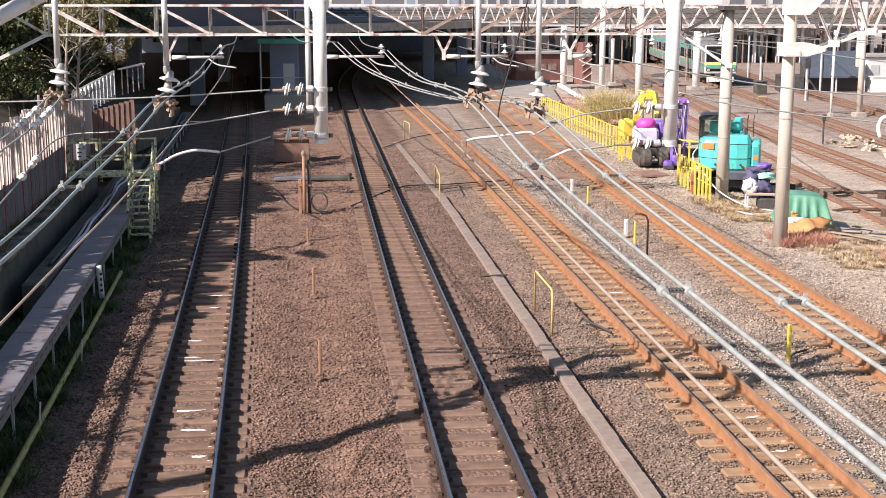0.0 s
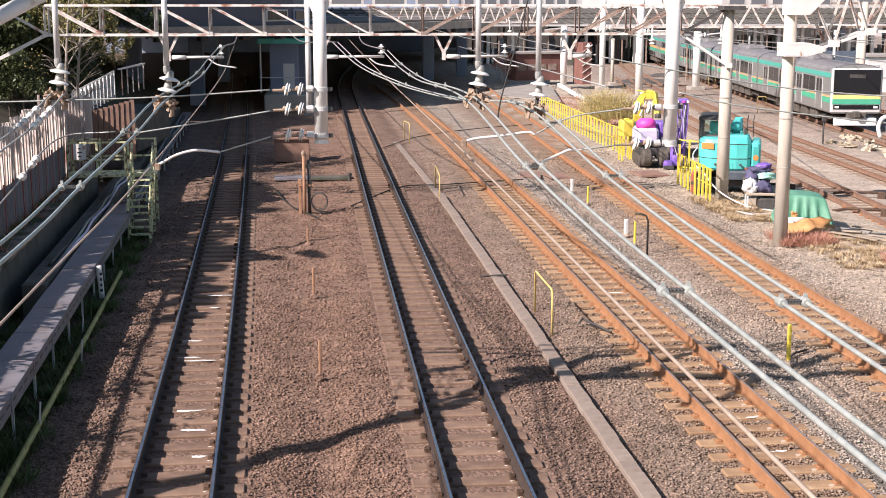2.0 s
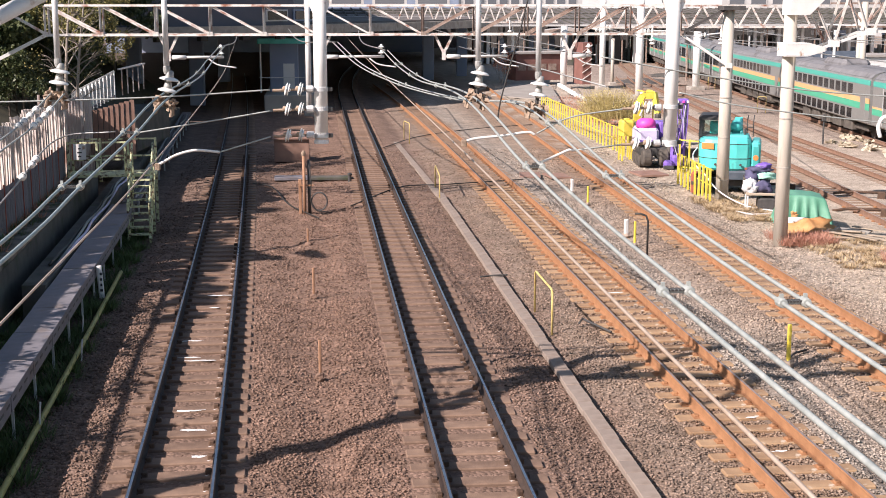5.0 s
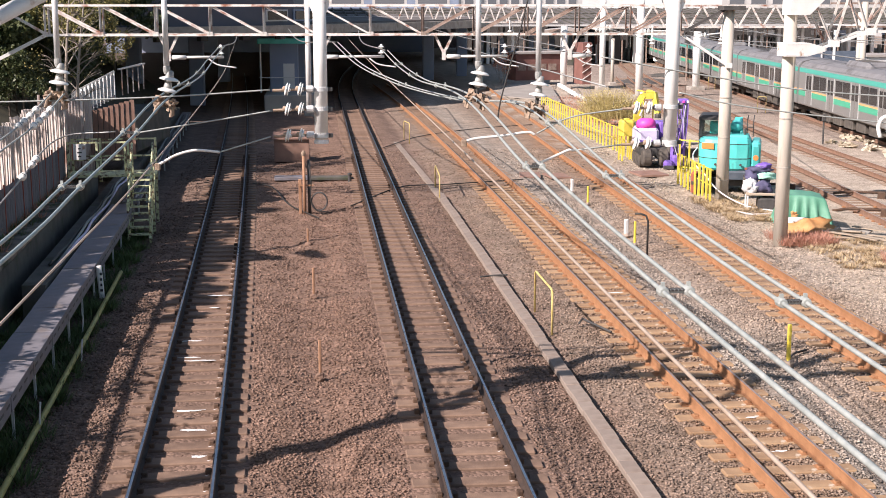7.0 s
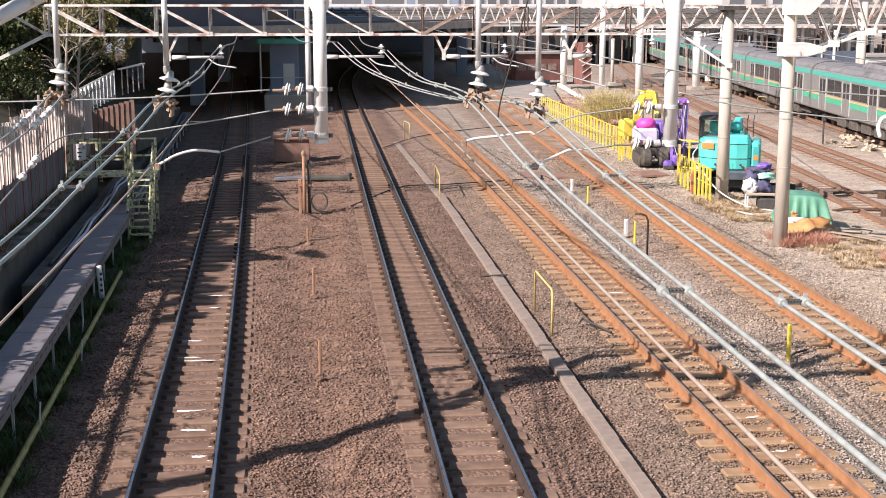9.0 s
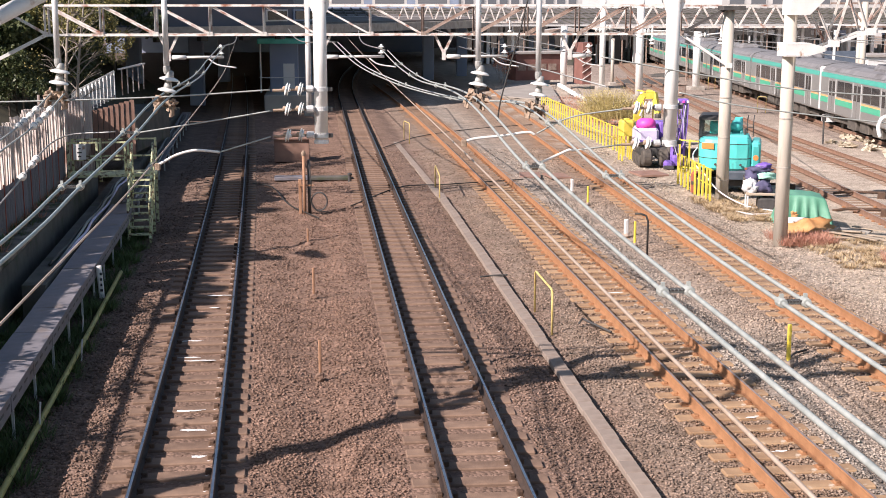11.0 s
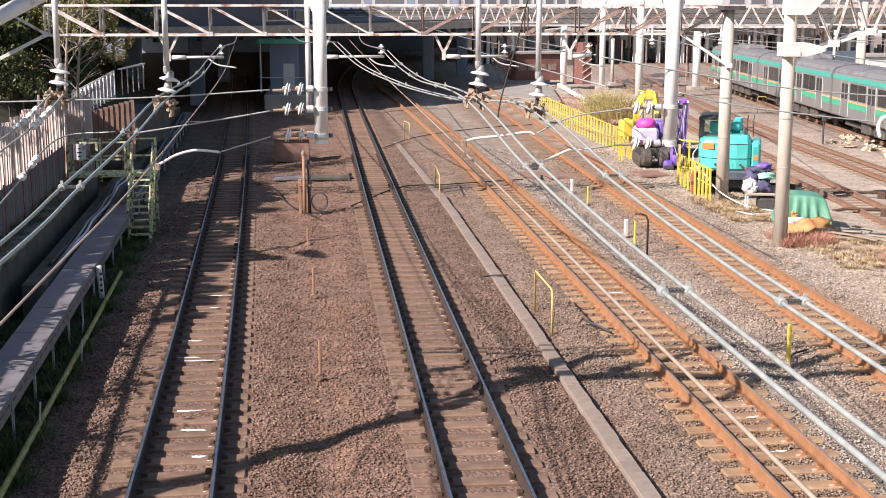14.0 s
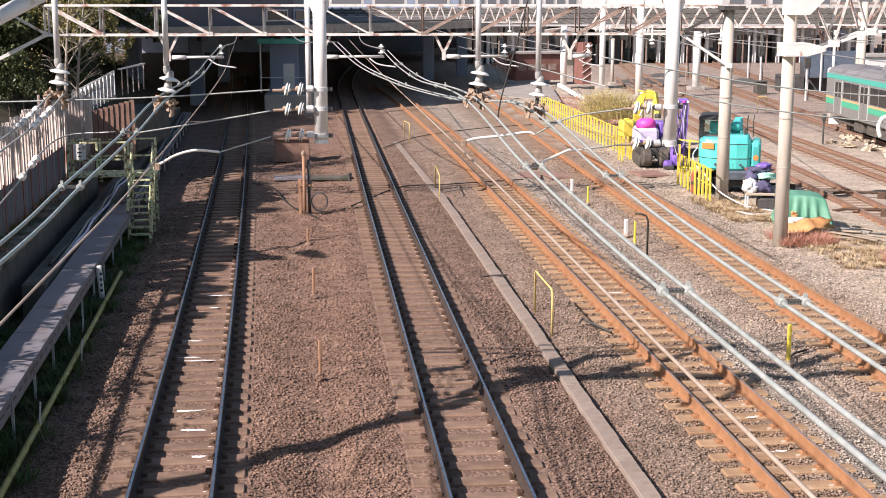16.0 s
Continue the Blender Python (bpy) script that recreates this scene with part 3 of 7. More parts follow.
    post("marker", "bright yellow marker post beside the rusty track", 9.03, 23.5, 0.74, 0.07, "yellow")
    post("marker", "leaning white post with illegible dark marks", -5.01, 30.33, 0.8, 0.13, "white_paint", -3)
    g = Geo()
    for i, w in enumerate((0.06, 0.045, 0.055, 0.05)):
        g.box(-w / 2 - 5.01 + 0.01, w / 2 - 5.01 + 0.01, 30.245, 30.249, 0.2 + i * 0.13, 0.26 + i * 0.13)
    single("marker_writing", g, M["dark_metal"], "illegible dark marks on a white post", "marks")
    hoop(4.92, 28.47, 4.93, 26.36, 0.87)
    hoop(4.54, 48.8, 4.40, 45.6, 0.82)
    hoop(4.61, 66.9, 4.78, 65.4, 0.92)
    # bent conduit by the rusty line
    t = thing("conduit", "bent dark rusty conduit rising from ballast", "conduit", (9.21, 34.99, 0))
    part("pipe", Geo().tube([(0, 0, -0.1), (0, 0, 0.85), (-0.05, 0.02, 1.0), (-0.2, 0.05, 1.06), (-0.35, 0.1, 1.05)], 0.03, 8), M["wire_black"], t, smooth=True)


def small_bits():
    single("cover_plate", Geo().box(-0.6, 0.6, -0.75, 0.75, -0.05, 0.03, 0.01, pose(13.6, 51.8, 0, 0, 0, 6)), M["box_brown"], "brown steel cover plate lying in ballast", "plate")
    for x, y, r in ((8.7, 51.9, -8), (9.75, 51.6, 5)):
        single("cover_plate", Geo().box(-0.42, 0.42, -0.7, 0.7, -0.05, 0.01, 0.01, pose(x, y, 0, 0, 0, r)), M["box_brown"], "brown rusted cover plate lying in ballast", "plate", "cover plates")
    single("throw_rod", Geo().tube([(5.62, 26.9, 0.0), (5.68, 26.85, 0.12), (6.1, 25.9, 0.05)], 0.025, 8), M["dark_metal"], "short dark rod beside the rusty track", "rod")
    for pts in ([(4.1, 31.9, 0.02), (4.45, 31.85, 0.06), (4.75, 31.6, 0.12)], [(9.1, 23.6, 0.05), (9.35, 24.0, 0.02), (9.7, 24.3, 0.0)], [(0.1, 41.6, 0.02), (-0.9, 44.6, 0.02), (-1.6, 49.0, 0.02), (-2.4, 50.2, 0.02)], [(1.2, 44.2, 0.0), (3.2, 48.6, 0.02), (5.0, 49.2, 0.02), (8.2, 50.5, 0.0)], [(3.3, 62.5, 0.02), (5.6, 68.0, 0.02), (9.2, 72.0, 0.02), (12.5, 74.0, 0.02)]):
        single("ground_cable", Geo().tube(cord(pts, 8), 0.022, 6), M["wire_black"], "black cable lying loose over ballast", "cable", "ground cables", smooth=True)
    rnd = random.Random(31)
    for i in range(14):
        y = 15.5 + rnd.uniform(0, 16)
        lx = line_a(y) if i < 11 else line_c(y)
        single("lime_splash", Geo().blob((lx + rnd.uniform(-0.25, 0.35), 12.0 + SLEEPER_GAP * round((y - 12) / SLEEPER_GAP) + 0.12 * rnd.choice((-1, 1)), 0.0), (rnd.uniform(0.08, 0.24), rnd.uniform(0.02, 0.05), 0.006), 10, 0.8, i * 2.1), M["far_white"], "white splash of bird lime on a sleeper", "splash", "lime splashes")


def signal_post():
    """Double dark post with a coil of cable, and the slabs beside it."""
    t = thing("signal_post", "dark rusty double post with a coil of cable", "post", (-0.25, 42.9, 0))
    part("stake", Geo().tube([(-0.1, 0, -0.1), (-0.12, 0, 1.95)], 0.05, 10), M["brown_post"], t, smooth=True)
    part("stake", Geo().tube([(0.06, 0.1, -0.1), (0.05, 0.1, 1.75)], 0.055, 10), M["dark_metal"], t, smooth=True)
    part("stake", Geo().box(-0.3, -0.2, 0.1, 0.18, -0.1, 1.1, 0.01), M["brown_post"], t)
    part("cap", Geo().lathe([(0.065, 1.9), (0.075, 1.98), (0.04, 2.06)], 12, pose(-0.12, 0, 0)), M["clamp_rust"], t)
    part("bracket", Geo().bar((-0.3, 0.05, 0.9), (0.2, 0.05, 0.9), 0.05), M["brown_post"], t)
    g = Geo()
    for k in range(3):
        g.tube([(0.38 + 0.26 * math.cos(a), -0.02 + 0.05 * k, 0.36 + 0.3 * math.sin(a)) for a in (2 * math.pi * i / 18 for i in range(19))], 0.022, 6, cap=False)
    part("cable_coil", g, M["dark_metal"], t, "loose coil of dark cable", True)
    part("cable", Geo().tube([(0.05, 0, 1.6), (0.12, -0.05, 1.0), (0.08, -0.06, 0.4), (0.3, -0.1, 0.06), (0.8, -0.2, 0.02)], 0.018, 6), M["wire_black"], t, smooth=True)
    s = thing("slab", "flat dark grey slab lying across the ballast", "slab", (0.1, 51.6, 0), 0)
    part("board", Geo().box(-1.7, -0.35, -0.35, 0.3, -0.02, 0.1, 0.02), M["tray"], s)
    part("board", Geo().box(-0.3, 1.35, -0.45, 0.25, -0.02, 0.08, 0.02), M["concrete_dark"], s)
    k = thing("post_stub", "short dark stub by the slab", "post", (1.35, 50.6, 0))
    part("stub", Geo().lathe([(0.07, -0.05), (0.07, 0.22), (0.09, 0.24), (0.09, 0.3), (0.03, 0.34)], 10), M["dark_metal"], k)
    c = thing("relay_cabinet", "brown steel trackside cabinet with a sloped lid", "cabinet", (-0.95, 58.2, 0))
    part("body", Geo().box(-0.82, 0.72, -0.5, 0.5, -0.05, 0.95, 0.02), M["box_brown"], c)
    part("lid", Geo().add([(-0.9, -0.62, 1.0), (0.8, -0.62, 1.0), (0.8, 0.62, 1.2), (-0.9, 0.62, 1.2), (-0.9, -0.62, 0.95), (0.8, -0.62, 0.95), (0.8, 0.62, 0.95), (-0.9, 0.62, 0.95)], [(0, 1, 2, 3), (7, 6, 5, 4), (4, 5, 1, 0), (5, 6, 2, 1), (6, 7, 3, 2), (7, 4, 0, 3)]), M["box_brown"], c, "reddish lid")


def yellow_fence():
    """Slatted yellow barriers along the rusty line."""
    for x0, y0, x1, y1, n, lab in ((14.42, 82.0, 14.12, 56.9, 33, "bright yellow slatted safety fence, run beside the track"), (13.95, 48.7, 13.74, 43.9, 9, "short bright yellow slatted safety fence by the digger")):
        t = thing("safety_fence", lab, "fence", (x0, y0, 0))
        dx, dy = x1 - x0, y1 - y0
        slat = Geo().box(-0.03, 0.03, -0.045, 0.045, 0.0, 1.18, 0.0).mesh("slat", M["yellow"])
        rnd = random.Random(n)
        for i in range(n + 1):
            ob = new("slat", slat)
            ob.parent = t
            f = i / n
            ob.matrix_basis = pose(dx * f, dy * f, -0.02 + rnd.uniform(-0.03, 0.03), rnd.uniform(-1.5, 1.5), rnd.uniform(-1.5, 1.5), 0)
        for z in (1.1, 0.55):
            part("rail", Geo().bar((0.07, 0, z), (dx + 0.07, dy, z), 0.035, 0.04), M["yellow"], t)
    t = thing("safety_fence", "yellow barrier panel standing behind the digger", "fence", (14.9, 51.9, 0))
    for z in (0.25, 1.35):
        part("rail", Geo().bar((0, 0, z), (0.9, -1.1, z), 0.05), M["yellow"], t)
    for f in (0, 0.33, 0.66, 1):
        part("slat", Geo().bar((0.9 * f, -1.1 * f, 0), (0.9 * f, -1.1 * f, 1.4), 0.06), M["yellow"], t)


# ---- overhead line ----
def cord(pts, n=24):
    """A smooth line through a few points."""
    p = [Vector(q) for q in pts]
    p = [p[0] * 2 - p[1]] + p + [p[-1] * 2 - p[-2]]
    out = []
    for i in range(1, len(p) - 2):
        for k in range(n):
            t = k / n
            a, b, c, d = p[i - 1], p[i], p[i + 1], p[i + 2]
            out.append(0.5 * (2 * b + (c - a) * t + (2 * a - 5 * b + 4 * c - d) * t * t + (3 * b - a - 3 * c + d) * t ** 3))
    return out + [p[-2]]


def twin_cable(pts, spacers, label, mat="wire"):
    t = thing("feeder_cable", label, "overhead cable", group="twin overhead cables")
    c = cord(pts, 14)
    for s in (-0.085, 0.085):
        part("strand", Geo().tube([(q.x + s, q.y, q.z) for q in c], 0.016, 8), M[mat], t, smooth=True)
    for y in spacers:
        q = min(c, key=lambda v: abs(v.y - y))
        sp = Geo()
        sp.bar((q.x - 0.1, q.y, q.z), (q.x + 0.1, q.y, q.z), 0.035, 0.022)
        for s in (-0.085, 0.085):
            sp.lathe([(0.03, -0.05), (0.036, -0.035), (0.036, 0.035), (0.03, 0.05)], 10, Matrix.Translation((q.x + s, q.y, q.z)) @ Matrix.Rotation(radians(90), 4, "X"))
            sp.box(q.x + s - 0.012, q.x + s + 0.012, q.y - 0.012, q.y + 0.012, q.z + 0.03, q.z + 0.06)
        # dark raised strips where the spacer has slots
        slot_strips = Geo()
        for s in (-0.05, -0.025, 0.0, 0.025, 0.05):
            slot_strips.box(q.x + s - 0.008, q.x + s + 0.008, q.y - 0.03, q.y + 0.03, q.z + 0.004, q.z + 0.016)
        clamp = part("spacer", sp, M["wire"], t, "grey clamp spacer")
        part("dark_slot_strip", slot_strips, M["dark_metal"], clamp)


def wire(name, label, pts, r, mat="wire_dark", beads=(), n=10):
    t = thing(name, label, "overhead wire", group="single overhead wires")
    c = cord(pts, n) if len(pts) > 2 else [Vector(p) for p in pts]
    part("strand", Geo().tube(c, r, 6), M[mat], t, smooth=True)
    for f in beads:
        i = min(int(f * (len(c) - 1)), len(c) - 2)
        d = (c[i + 1] - c[i]).normalized()
        m = Matrix.Translation(c[i]) @ d.to_track_quat("Z", "Y").to_matrix().to_4x4()
        part("bead_insulator", Geo().lathe([(0.014, -0.07), (0.03, -0.062), (0.05, -0.045), (0.052, -0.03), (0.036, -0.012), (0.03, 0.0), (0.036, 0.012), (0.052, 0.03), (0.05, 0.045), (0.03, 0.062), (0.014, 0.07)], 12, m), M["porcelain"], t, "white porcelain bead", True)
        # dark ring filling the bead's groove
        part("dark_groove_ring", Geo().lathe([(0.036, -0.011), (0.047, -0.009), (0.047, 0.009), (0.036, 0.011)], 12, m), M["dark_metal"], t)


DISC = [(0.028, 0.1), (0.042, 0.09), (0.048, 0.045), (0.075, 0.03), (0.11, 0.008), (0.112, -0.004), (0.09, -0.004), (0.05, 0.0), (0.035, -0.03), (0.03, -0.06)]


BELL = [(0.03, 0.04), (0.07, 0.032), (0.125, 0.012), (0.145, -0.004), (0.147, -0.014), (0.138, -0.02), (0.11, -0.012), (0.06, -0.018), (0.03, -0.05)]


def hung_support(x, z, sway, label):
    """Drop tube with two bell insulators and a rusty saddle."""
    t = thing("cable_hanger", label, "hanger", (x, 20.1, 0), group="insulated cable hangers")
    part("tube", Geo().tube([(0, 0, 7.2), (0, 0, z + 0.36)], 0.044, 12), M["galv"], t, smooth=True)
    part("socket", Geo().lathe([(0.045, z + 0.36), (0.054, z + 0.35), (0.054, z + 0.29), (0.04, z + 0.24)], 12), M["cap_grey"], t)
    m = Matrix.Translation((0, 0, z)) @ Matrix.Rotation(radians(sway), 4, "Y")
    for dz in (0.17, 0.0):
        part("insulator", Geo().lathe(BELL, 20, m @ Matrix.Translation((0, 0, dz))), M["porcelain"], t, "pale grey porcelain disc", True)
        part("metal_cap", Geo().lathe([(0.03, 0.13), (0.05, 0.12), (0.062, 0.06), (0.066, 0.03), (0.05, 0.022)], 14, m @ Matrix.Translation((0, 0, dz))), M["cap_grey"], t, "grey iron cap", True)
    part("pin", Geo().tube([m @ Vector((0, 0, 0.3)), m @ Vector((0, 0, -0.2))], 0.03, 8), M["dark_metal"], t)
    g = Geo()
    for s in (-1, 1):
        for yy in (-0.15, -0.1, -0.05, 0.0, 0.05, 0.1, 0.15):
            part("strap", Geo().tube([m @ Vector(p) for p in ((0, yy * 0.4, -0.16), (s * 0.07, yy, -0.2), (s * 0.115, yy, -0.27), (s * 0.125, yy * 1.25, -0.38))], 0.021, 6), M["clamp_rust"], t, "rusty cable strap")
    g.bar(m @ Vector((-0.14, 0, -0.2)), m @ Vector((0.14, 0, -0.2)), 0.09, 0.08)
    for s in (-1, 1):
        g.blob(m @ Vector((s * 0.09, -0.02, -0.2)), (0.085, 0.13, 0.07), 14, 0.7, x + s)
    part("saddle", g, M["clamp_rust"], t, "rusty strapped cable saddle")


PLATE = [(0.03, 0.034), (0.06, 0.03), (0.094, 0.018), (0.106, 0.012), (0.1, 0.004), (0.074, 0.0), (0.074, -0.008), (0.096, -0.02), (0.1, -0.026), (0.09, -0.03), (0.05, -0.024), (0.03, -0.03), (0.024, -0.06)]


def strain(x, y, z, toward, n=2):
    """Horizontal pair of disc insulators on a drop pole."""
    t = thing("strain_insulator", "white twin-disc strain insulator clamped to a drop pole", "insulator", (x, y, z), group="strain insulators")
    m = Matrix.Rotation(radians(90 if toward > 0 else -90), 4, "Y")
    for i in range(n):
        at = Matrix.Translation((toward * (0.2 + 0.2 * i), 0, -0.004 * i)) @ Matrix.Rotation(radians(14), 4, "Y") @ m
        part("disc", Geo().lathe(PLATE, 20, at), M["porcelain"], t, "white porcelain disc", True)
        part("knuckle", Geo().lathe([(0.02, 0.075), (0.036, 0.065), (0.04, 0.03), (0.034, 0.014)], 12, at), M["clamp_rust"], t, "grey-brown iron knuckle", True)
    part("rod", Geo().tube([(0, 0, 0), (toward * 0.62, 0, -0.02)], 0.022, 8), M["clamp_rust"], t)
    part("sleeve", Geo().lathe([(0.045, 0), (0.055, 0.01), (0.055, 0.1), (0.04, 0.12)], 12, m), M["galv"], t)


def drop_pole(x, zb, r, bands, label):
    t = thing("drop_pole", label, "pole", (x, 20.1, 0), group="hanging drop poles")
    part("shaft", Geo().tube([(0, 0, zb + 0.02), (0, 0, 7.2)], r, 24), M["white_paint"], t, smooth=True)
    part("base_cap", Geo().lathe([(r * 1.1, zb - 0.02), (r * 1.1, zb), (r * 1.06, zb + 0.03), (r, zb + 0.04)], 24), M["white_paint"], t)
    for yy in (-0.03, 0.03):
        part("gusset", Geo().add([(-0.1, yy, 6.64), (0.1, yy, 6.64), (0.3, yy, 7.1), (-0.3, yy, 7.1), (-0.1, yy + 0.014, 6.64), (0.1, yy + 0.014, 6.64), (0.3, yy + 0.014, 7.1), (-0.3, yy + 0.014, 7.1)], [(0, 1, 2, 3), (7, 6, 5, 4), (0, 4, 5, 1), (1, 5, 6, 2), (2, 6, 7, 3), (3, 7, 4, 0)]), M["white_paint"], t, "flared white gusset plate")
    for z in bands:
        part("band", Geo().lathe([(r + 0.004, z - 0.035), (r + 0.012, z - 0.03), (r + 0.012, z + 0.03), (r + 0.004, z + 0.035)], 24), M["galv"], t)
        part("bolt", Geo().box(r, r + 0.08, -0.03, 0.03, z - 0.03, z + 0.03, 0.01), M["dark_metal"], t)


def near_portal():
    # beam lies above the view; pipes kept thin so its shadow stays faint
    g = thing("portal_beam", "slender white steel portal beam carrying the drop poles", "beam", (0, 0, 0))
    for dz in (0.0, 0.5):
        part("pipe", Geo().tube([(-6.5, 20.1, 7.25 + dz), (-3.3, 19.9, 7.22 + dz), (14, 19.9, 7.22 + dz)], 0.04, 10), M["white_paint"], g, smooth=True)
    for k in range(17):
        part("lacing", Geo().tube([(-2.8 + k, 19.9, 7.22), (-2.3 + k, 19.9, 7.72)], 0.02, 6), M["white_paint"], g, smooth=True)
    part("strut", Geo().tube([(-8.0, 14.2, 4.2), (-3.3, 19.4, 7.2)], 0.11, 14), M["white_paint"], g, smooth=True)
    part("mast", Geo().tube([(-8.0, 14.2, -0.2), (-8.0, 14.2, 4.4)], 0.16, 16), M["white_paint"], g, smooth=True)
    part("mast", Geo().tube([(14, 19.8, -0.2), (14, 19.8, 7.4)], 0.16, 16), M["white_paint"], g, smooth=True)
    drop_pole(0.11, 4.69, 0.102, (5.5, 5.2, 4.79), "thick white steel drop pole with strain insulators")
    drop_pole(5.6, 4.59, 0.108, (5.19, 4.63), "thick white steel drop pole above the parked machines")
    for z in (5.51, 5.21, 4.81):
        strain(0.0, 20.0, z, -1)
    for z in (5.19, 4.63):
        strain(5.42, 20.0, z, -1)
    hung_support(-3.8, 5.62, 9, "insulated cable hanger over the outer feeder")
    hung_support(-2.2, 5.5, 11, "insulated cable hanger over the first line")
    hung_support(2.54, 5.56, 9, "insulated cable hanger over the middle line")
    hung_support(3.48, 5.39, 8, "insulated cable hanger over the middle line's feeder")
    twin_cable([(2.3, -12, 5.1), (2.3, 0, 4.95), (2.3, 8.0, 4.95), (2.3, 13.47, 5.09), (2.36, 20.05, 5.38), (2.3, 28, 5.2), (2.35, 36, 5.17), (2.42, 44.2, 5.28)], (8.0, 13.47, 24, 30, 36), "twin bare aluminium feeder cables with clamp spacers")
    twin_cable([(3.28, -12, 4.9), (3.28, 0, 4.73), (3.28, 8.5, 4.74), (3.28, 14.0, 4.91), (3.33, 20.05, 5.22), (2.85, 24, 5.03), (2.43, 28, 4.93), (2.0, 32, 4.92), (1.36, 38, 5.07), (0.75, 44.2, 5.55)], (8.5, 14.0, 18, 25, 31, 35), "twin bare aluminium feeder cables with clamp spacers")
    twin_cable([(-2.3, -12, 5.1), (-2.3, 0, 4.95), (-2.3, 9.5, 4.98), (-2.3, 12.5, 5.07), (-2.3, 16.6, 5.19), (-2.25, 20.05, 5.4), (-2.6, 30, 5.2), (-2.9, 38, 5.25), (-3.0, 44.2, 5.42)], (12.5, 16.6, 25, 31), "twin feeder cables coloured teal-grey for shade, with clamp spacers", "wire_teal")
    t = [(-3.9, 4, 4.6), (-3.9, 12, 4.8), (-3.9, 16.6, 5.04), (-3.85, 18.3, 5.2), (-3.8, 20.05, 5.48)]
    for s in (-0.1, 0.1):
        wire("guy_wire", "bare guy wire with white bead insulators", [(x + s, y, z) for x, y, z in t], 0.013, "wire", (0.72, 0.77, 0.82, 0.87))
    wire("guy_wire", "sloping guy wire with white bead insulators", [(-4.3, 14, 3.6), (-4.0, 17.5, 4.35), (-3.85, 20.0, 4.78), (-3.0, 20.1, 4.88)], 0.012, "wire_dark", (0.42, 0.47, 0.52))
    wire("contact_wire", "worn copper contact wire over the middle line", [(2.3, -12, 4.5), (2.3, 5.58, 4.49), (2.3, 20, 4.53), (2.3, 44, 4.5), (2.36, 70, 4.5), (2.5, 100, 4.5)], 0.014, "wire_copper")
    wire("contact_wire", "worn copper contact wire over the first line", [(-2.3, -12, 4.48), (-2.3, 9.46, 4.48), (-2.36, 20, 4.5), (-3.0, 44, 4.5), (-4.1, 68, 4.5), (-5.6, 100, 4.5)], 0.011, "wire_copper")
    for pts, lab in (([(-2.38, 20, 4.37), (-2.1, 20, 4.52), (-1.83, 20, 4.59), (-1.6, 20, 4.58), (-1.44, 20, 4.56)], "curved white steady arm over the first line"), ([(2.31, 20, 4.68), (2.5, 20, 4.73), (2.93, 20, 4.77), (3.3, 20, 4.82), (3.42, 20, 4.78)], "curved white steady arm over the middle line"), ([(3.43, 20, 4.30), (3.7, 20, 4.42), (3.95, 20, 4.53), (4.05, 20, 4.53)], "curved white steady arm beside the feeder")):
        a = thing("steady_arm", lab, "arm", group="steady arms")
        part("tube", Geo().tube(cord(pts, 8), 0.021, 8), M["white_paint"], a, smooth=True)
        part("clamp", Geo().box(pts[0][0] - 0.04, pts[0][0] + 0.04, pts[0][1] - 0.05, pts[0][1] + 0.05, pts[0][2] - 0.07, pts[0][2] + 0.03, 0.01), M["clamp_rust"], a)
    span = [
        [(-0.66, 20, 5.5), (-2.17, 20.0, 5.41), (-3.85, 20, 5.36), (-5.2, 20, 5.34)],
        [(-0.66, 20, 5.18), (-1.4, 20, 5.06), (-2.7, 20, 4.86)],
        [(-0.66, 20, 4.79), (-1.44, 20, 4.56)],
        [(4.9, 20, 5.18), (4.0, 20, 5.05), (3.45, 20, 4.8)],
        [(4.9, 20, 4.62), (4.05, 20, 4.53)],
        [(5.7, 20, 5.42), (6.6, 20, 5.22), (8.03, 20, 5.03), (9.6, 20, 4.86)],
        [(4.43, 20, 5.98), (5.7, 20, 5.75), (7.6, 20, 5.46), (9.6, 20, 5.3)],
    ]
    for pts in span:
        wire("span_wire", "thin galvanised span wire", pts, 0.013, "wire")
    wire("jumper", "sagging black jumper cable", [(3.3, 20.0, 6.9), (3.15, 20.0, 6.3), (2.9, 20, 5.4), (2.83, 20, 5.0)], 0.012, "wire_black")
    g = Geo()
    for s in (0, 0.16):
        g.tube(cord([(9.02 + s, 20, 4.68), (8.98 + s, 20, 4.86), (9.06 + s, 20, 5.0), (9.3 + s, 20, 5.02)], 6), 0.035, 8)
    single("cable_loop", g, M["white_paint"], "white bent pipe loops at a drop pole", "pipe", smooth=True)


def lattice(y, x0, x1, zl, zu, pitch, depth, mat_left, mat_right, split, label, chord=0.075, web=0.06):
    """A box truss across the lines: four chords, posts and diagonals, one part each."""
    t = thing("lattice_beam", label, "truss beam", (0, y, 0), group="truss beams")
    for yy in (0, depth):
        for z in (zl, zu):
            part("chord", Geo().angle((x0, yy, z), (x1, yy, z), chord, 0.014), M[mat_left], t)
    n = int(round((x1 - x0) / pitch))
    for i in range(n + 1):
        x = x0 + (x1 - x0) * i / n
        mat = M[mat_left if x < split else mat_right]
        for yy in (0.01, depth - 0.01):
            part("upright", Geo().angle((x, yy, zl), (x, yy, zu), web, 0.01), mat, t)
            if i < n:
                xn = x0 + (x1 - x0) * (i + 1) / n
                a, b = ((x, yy + 0.012, zu), (xn, yy + 0.012, zl)) if x < split else ((x, yy + 0.012, zl), (xn, yy + 0.012, zu))
                part("diagonal", Geo().angle(a, b, web, 0.01), mat, t)
        if i < n:
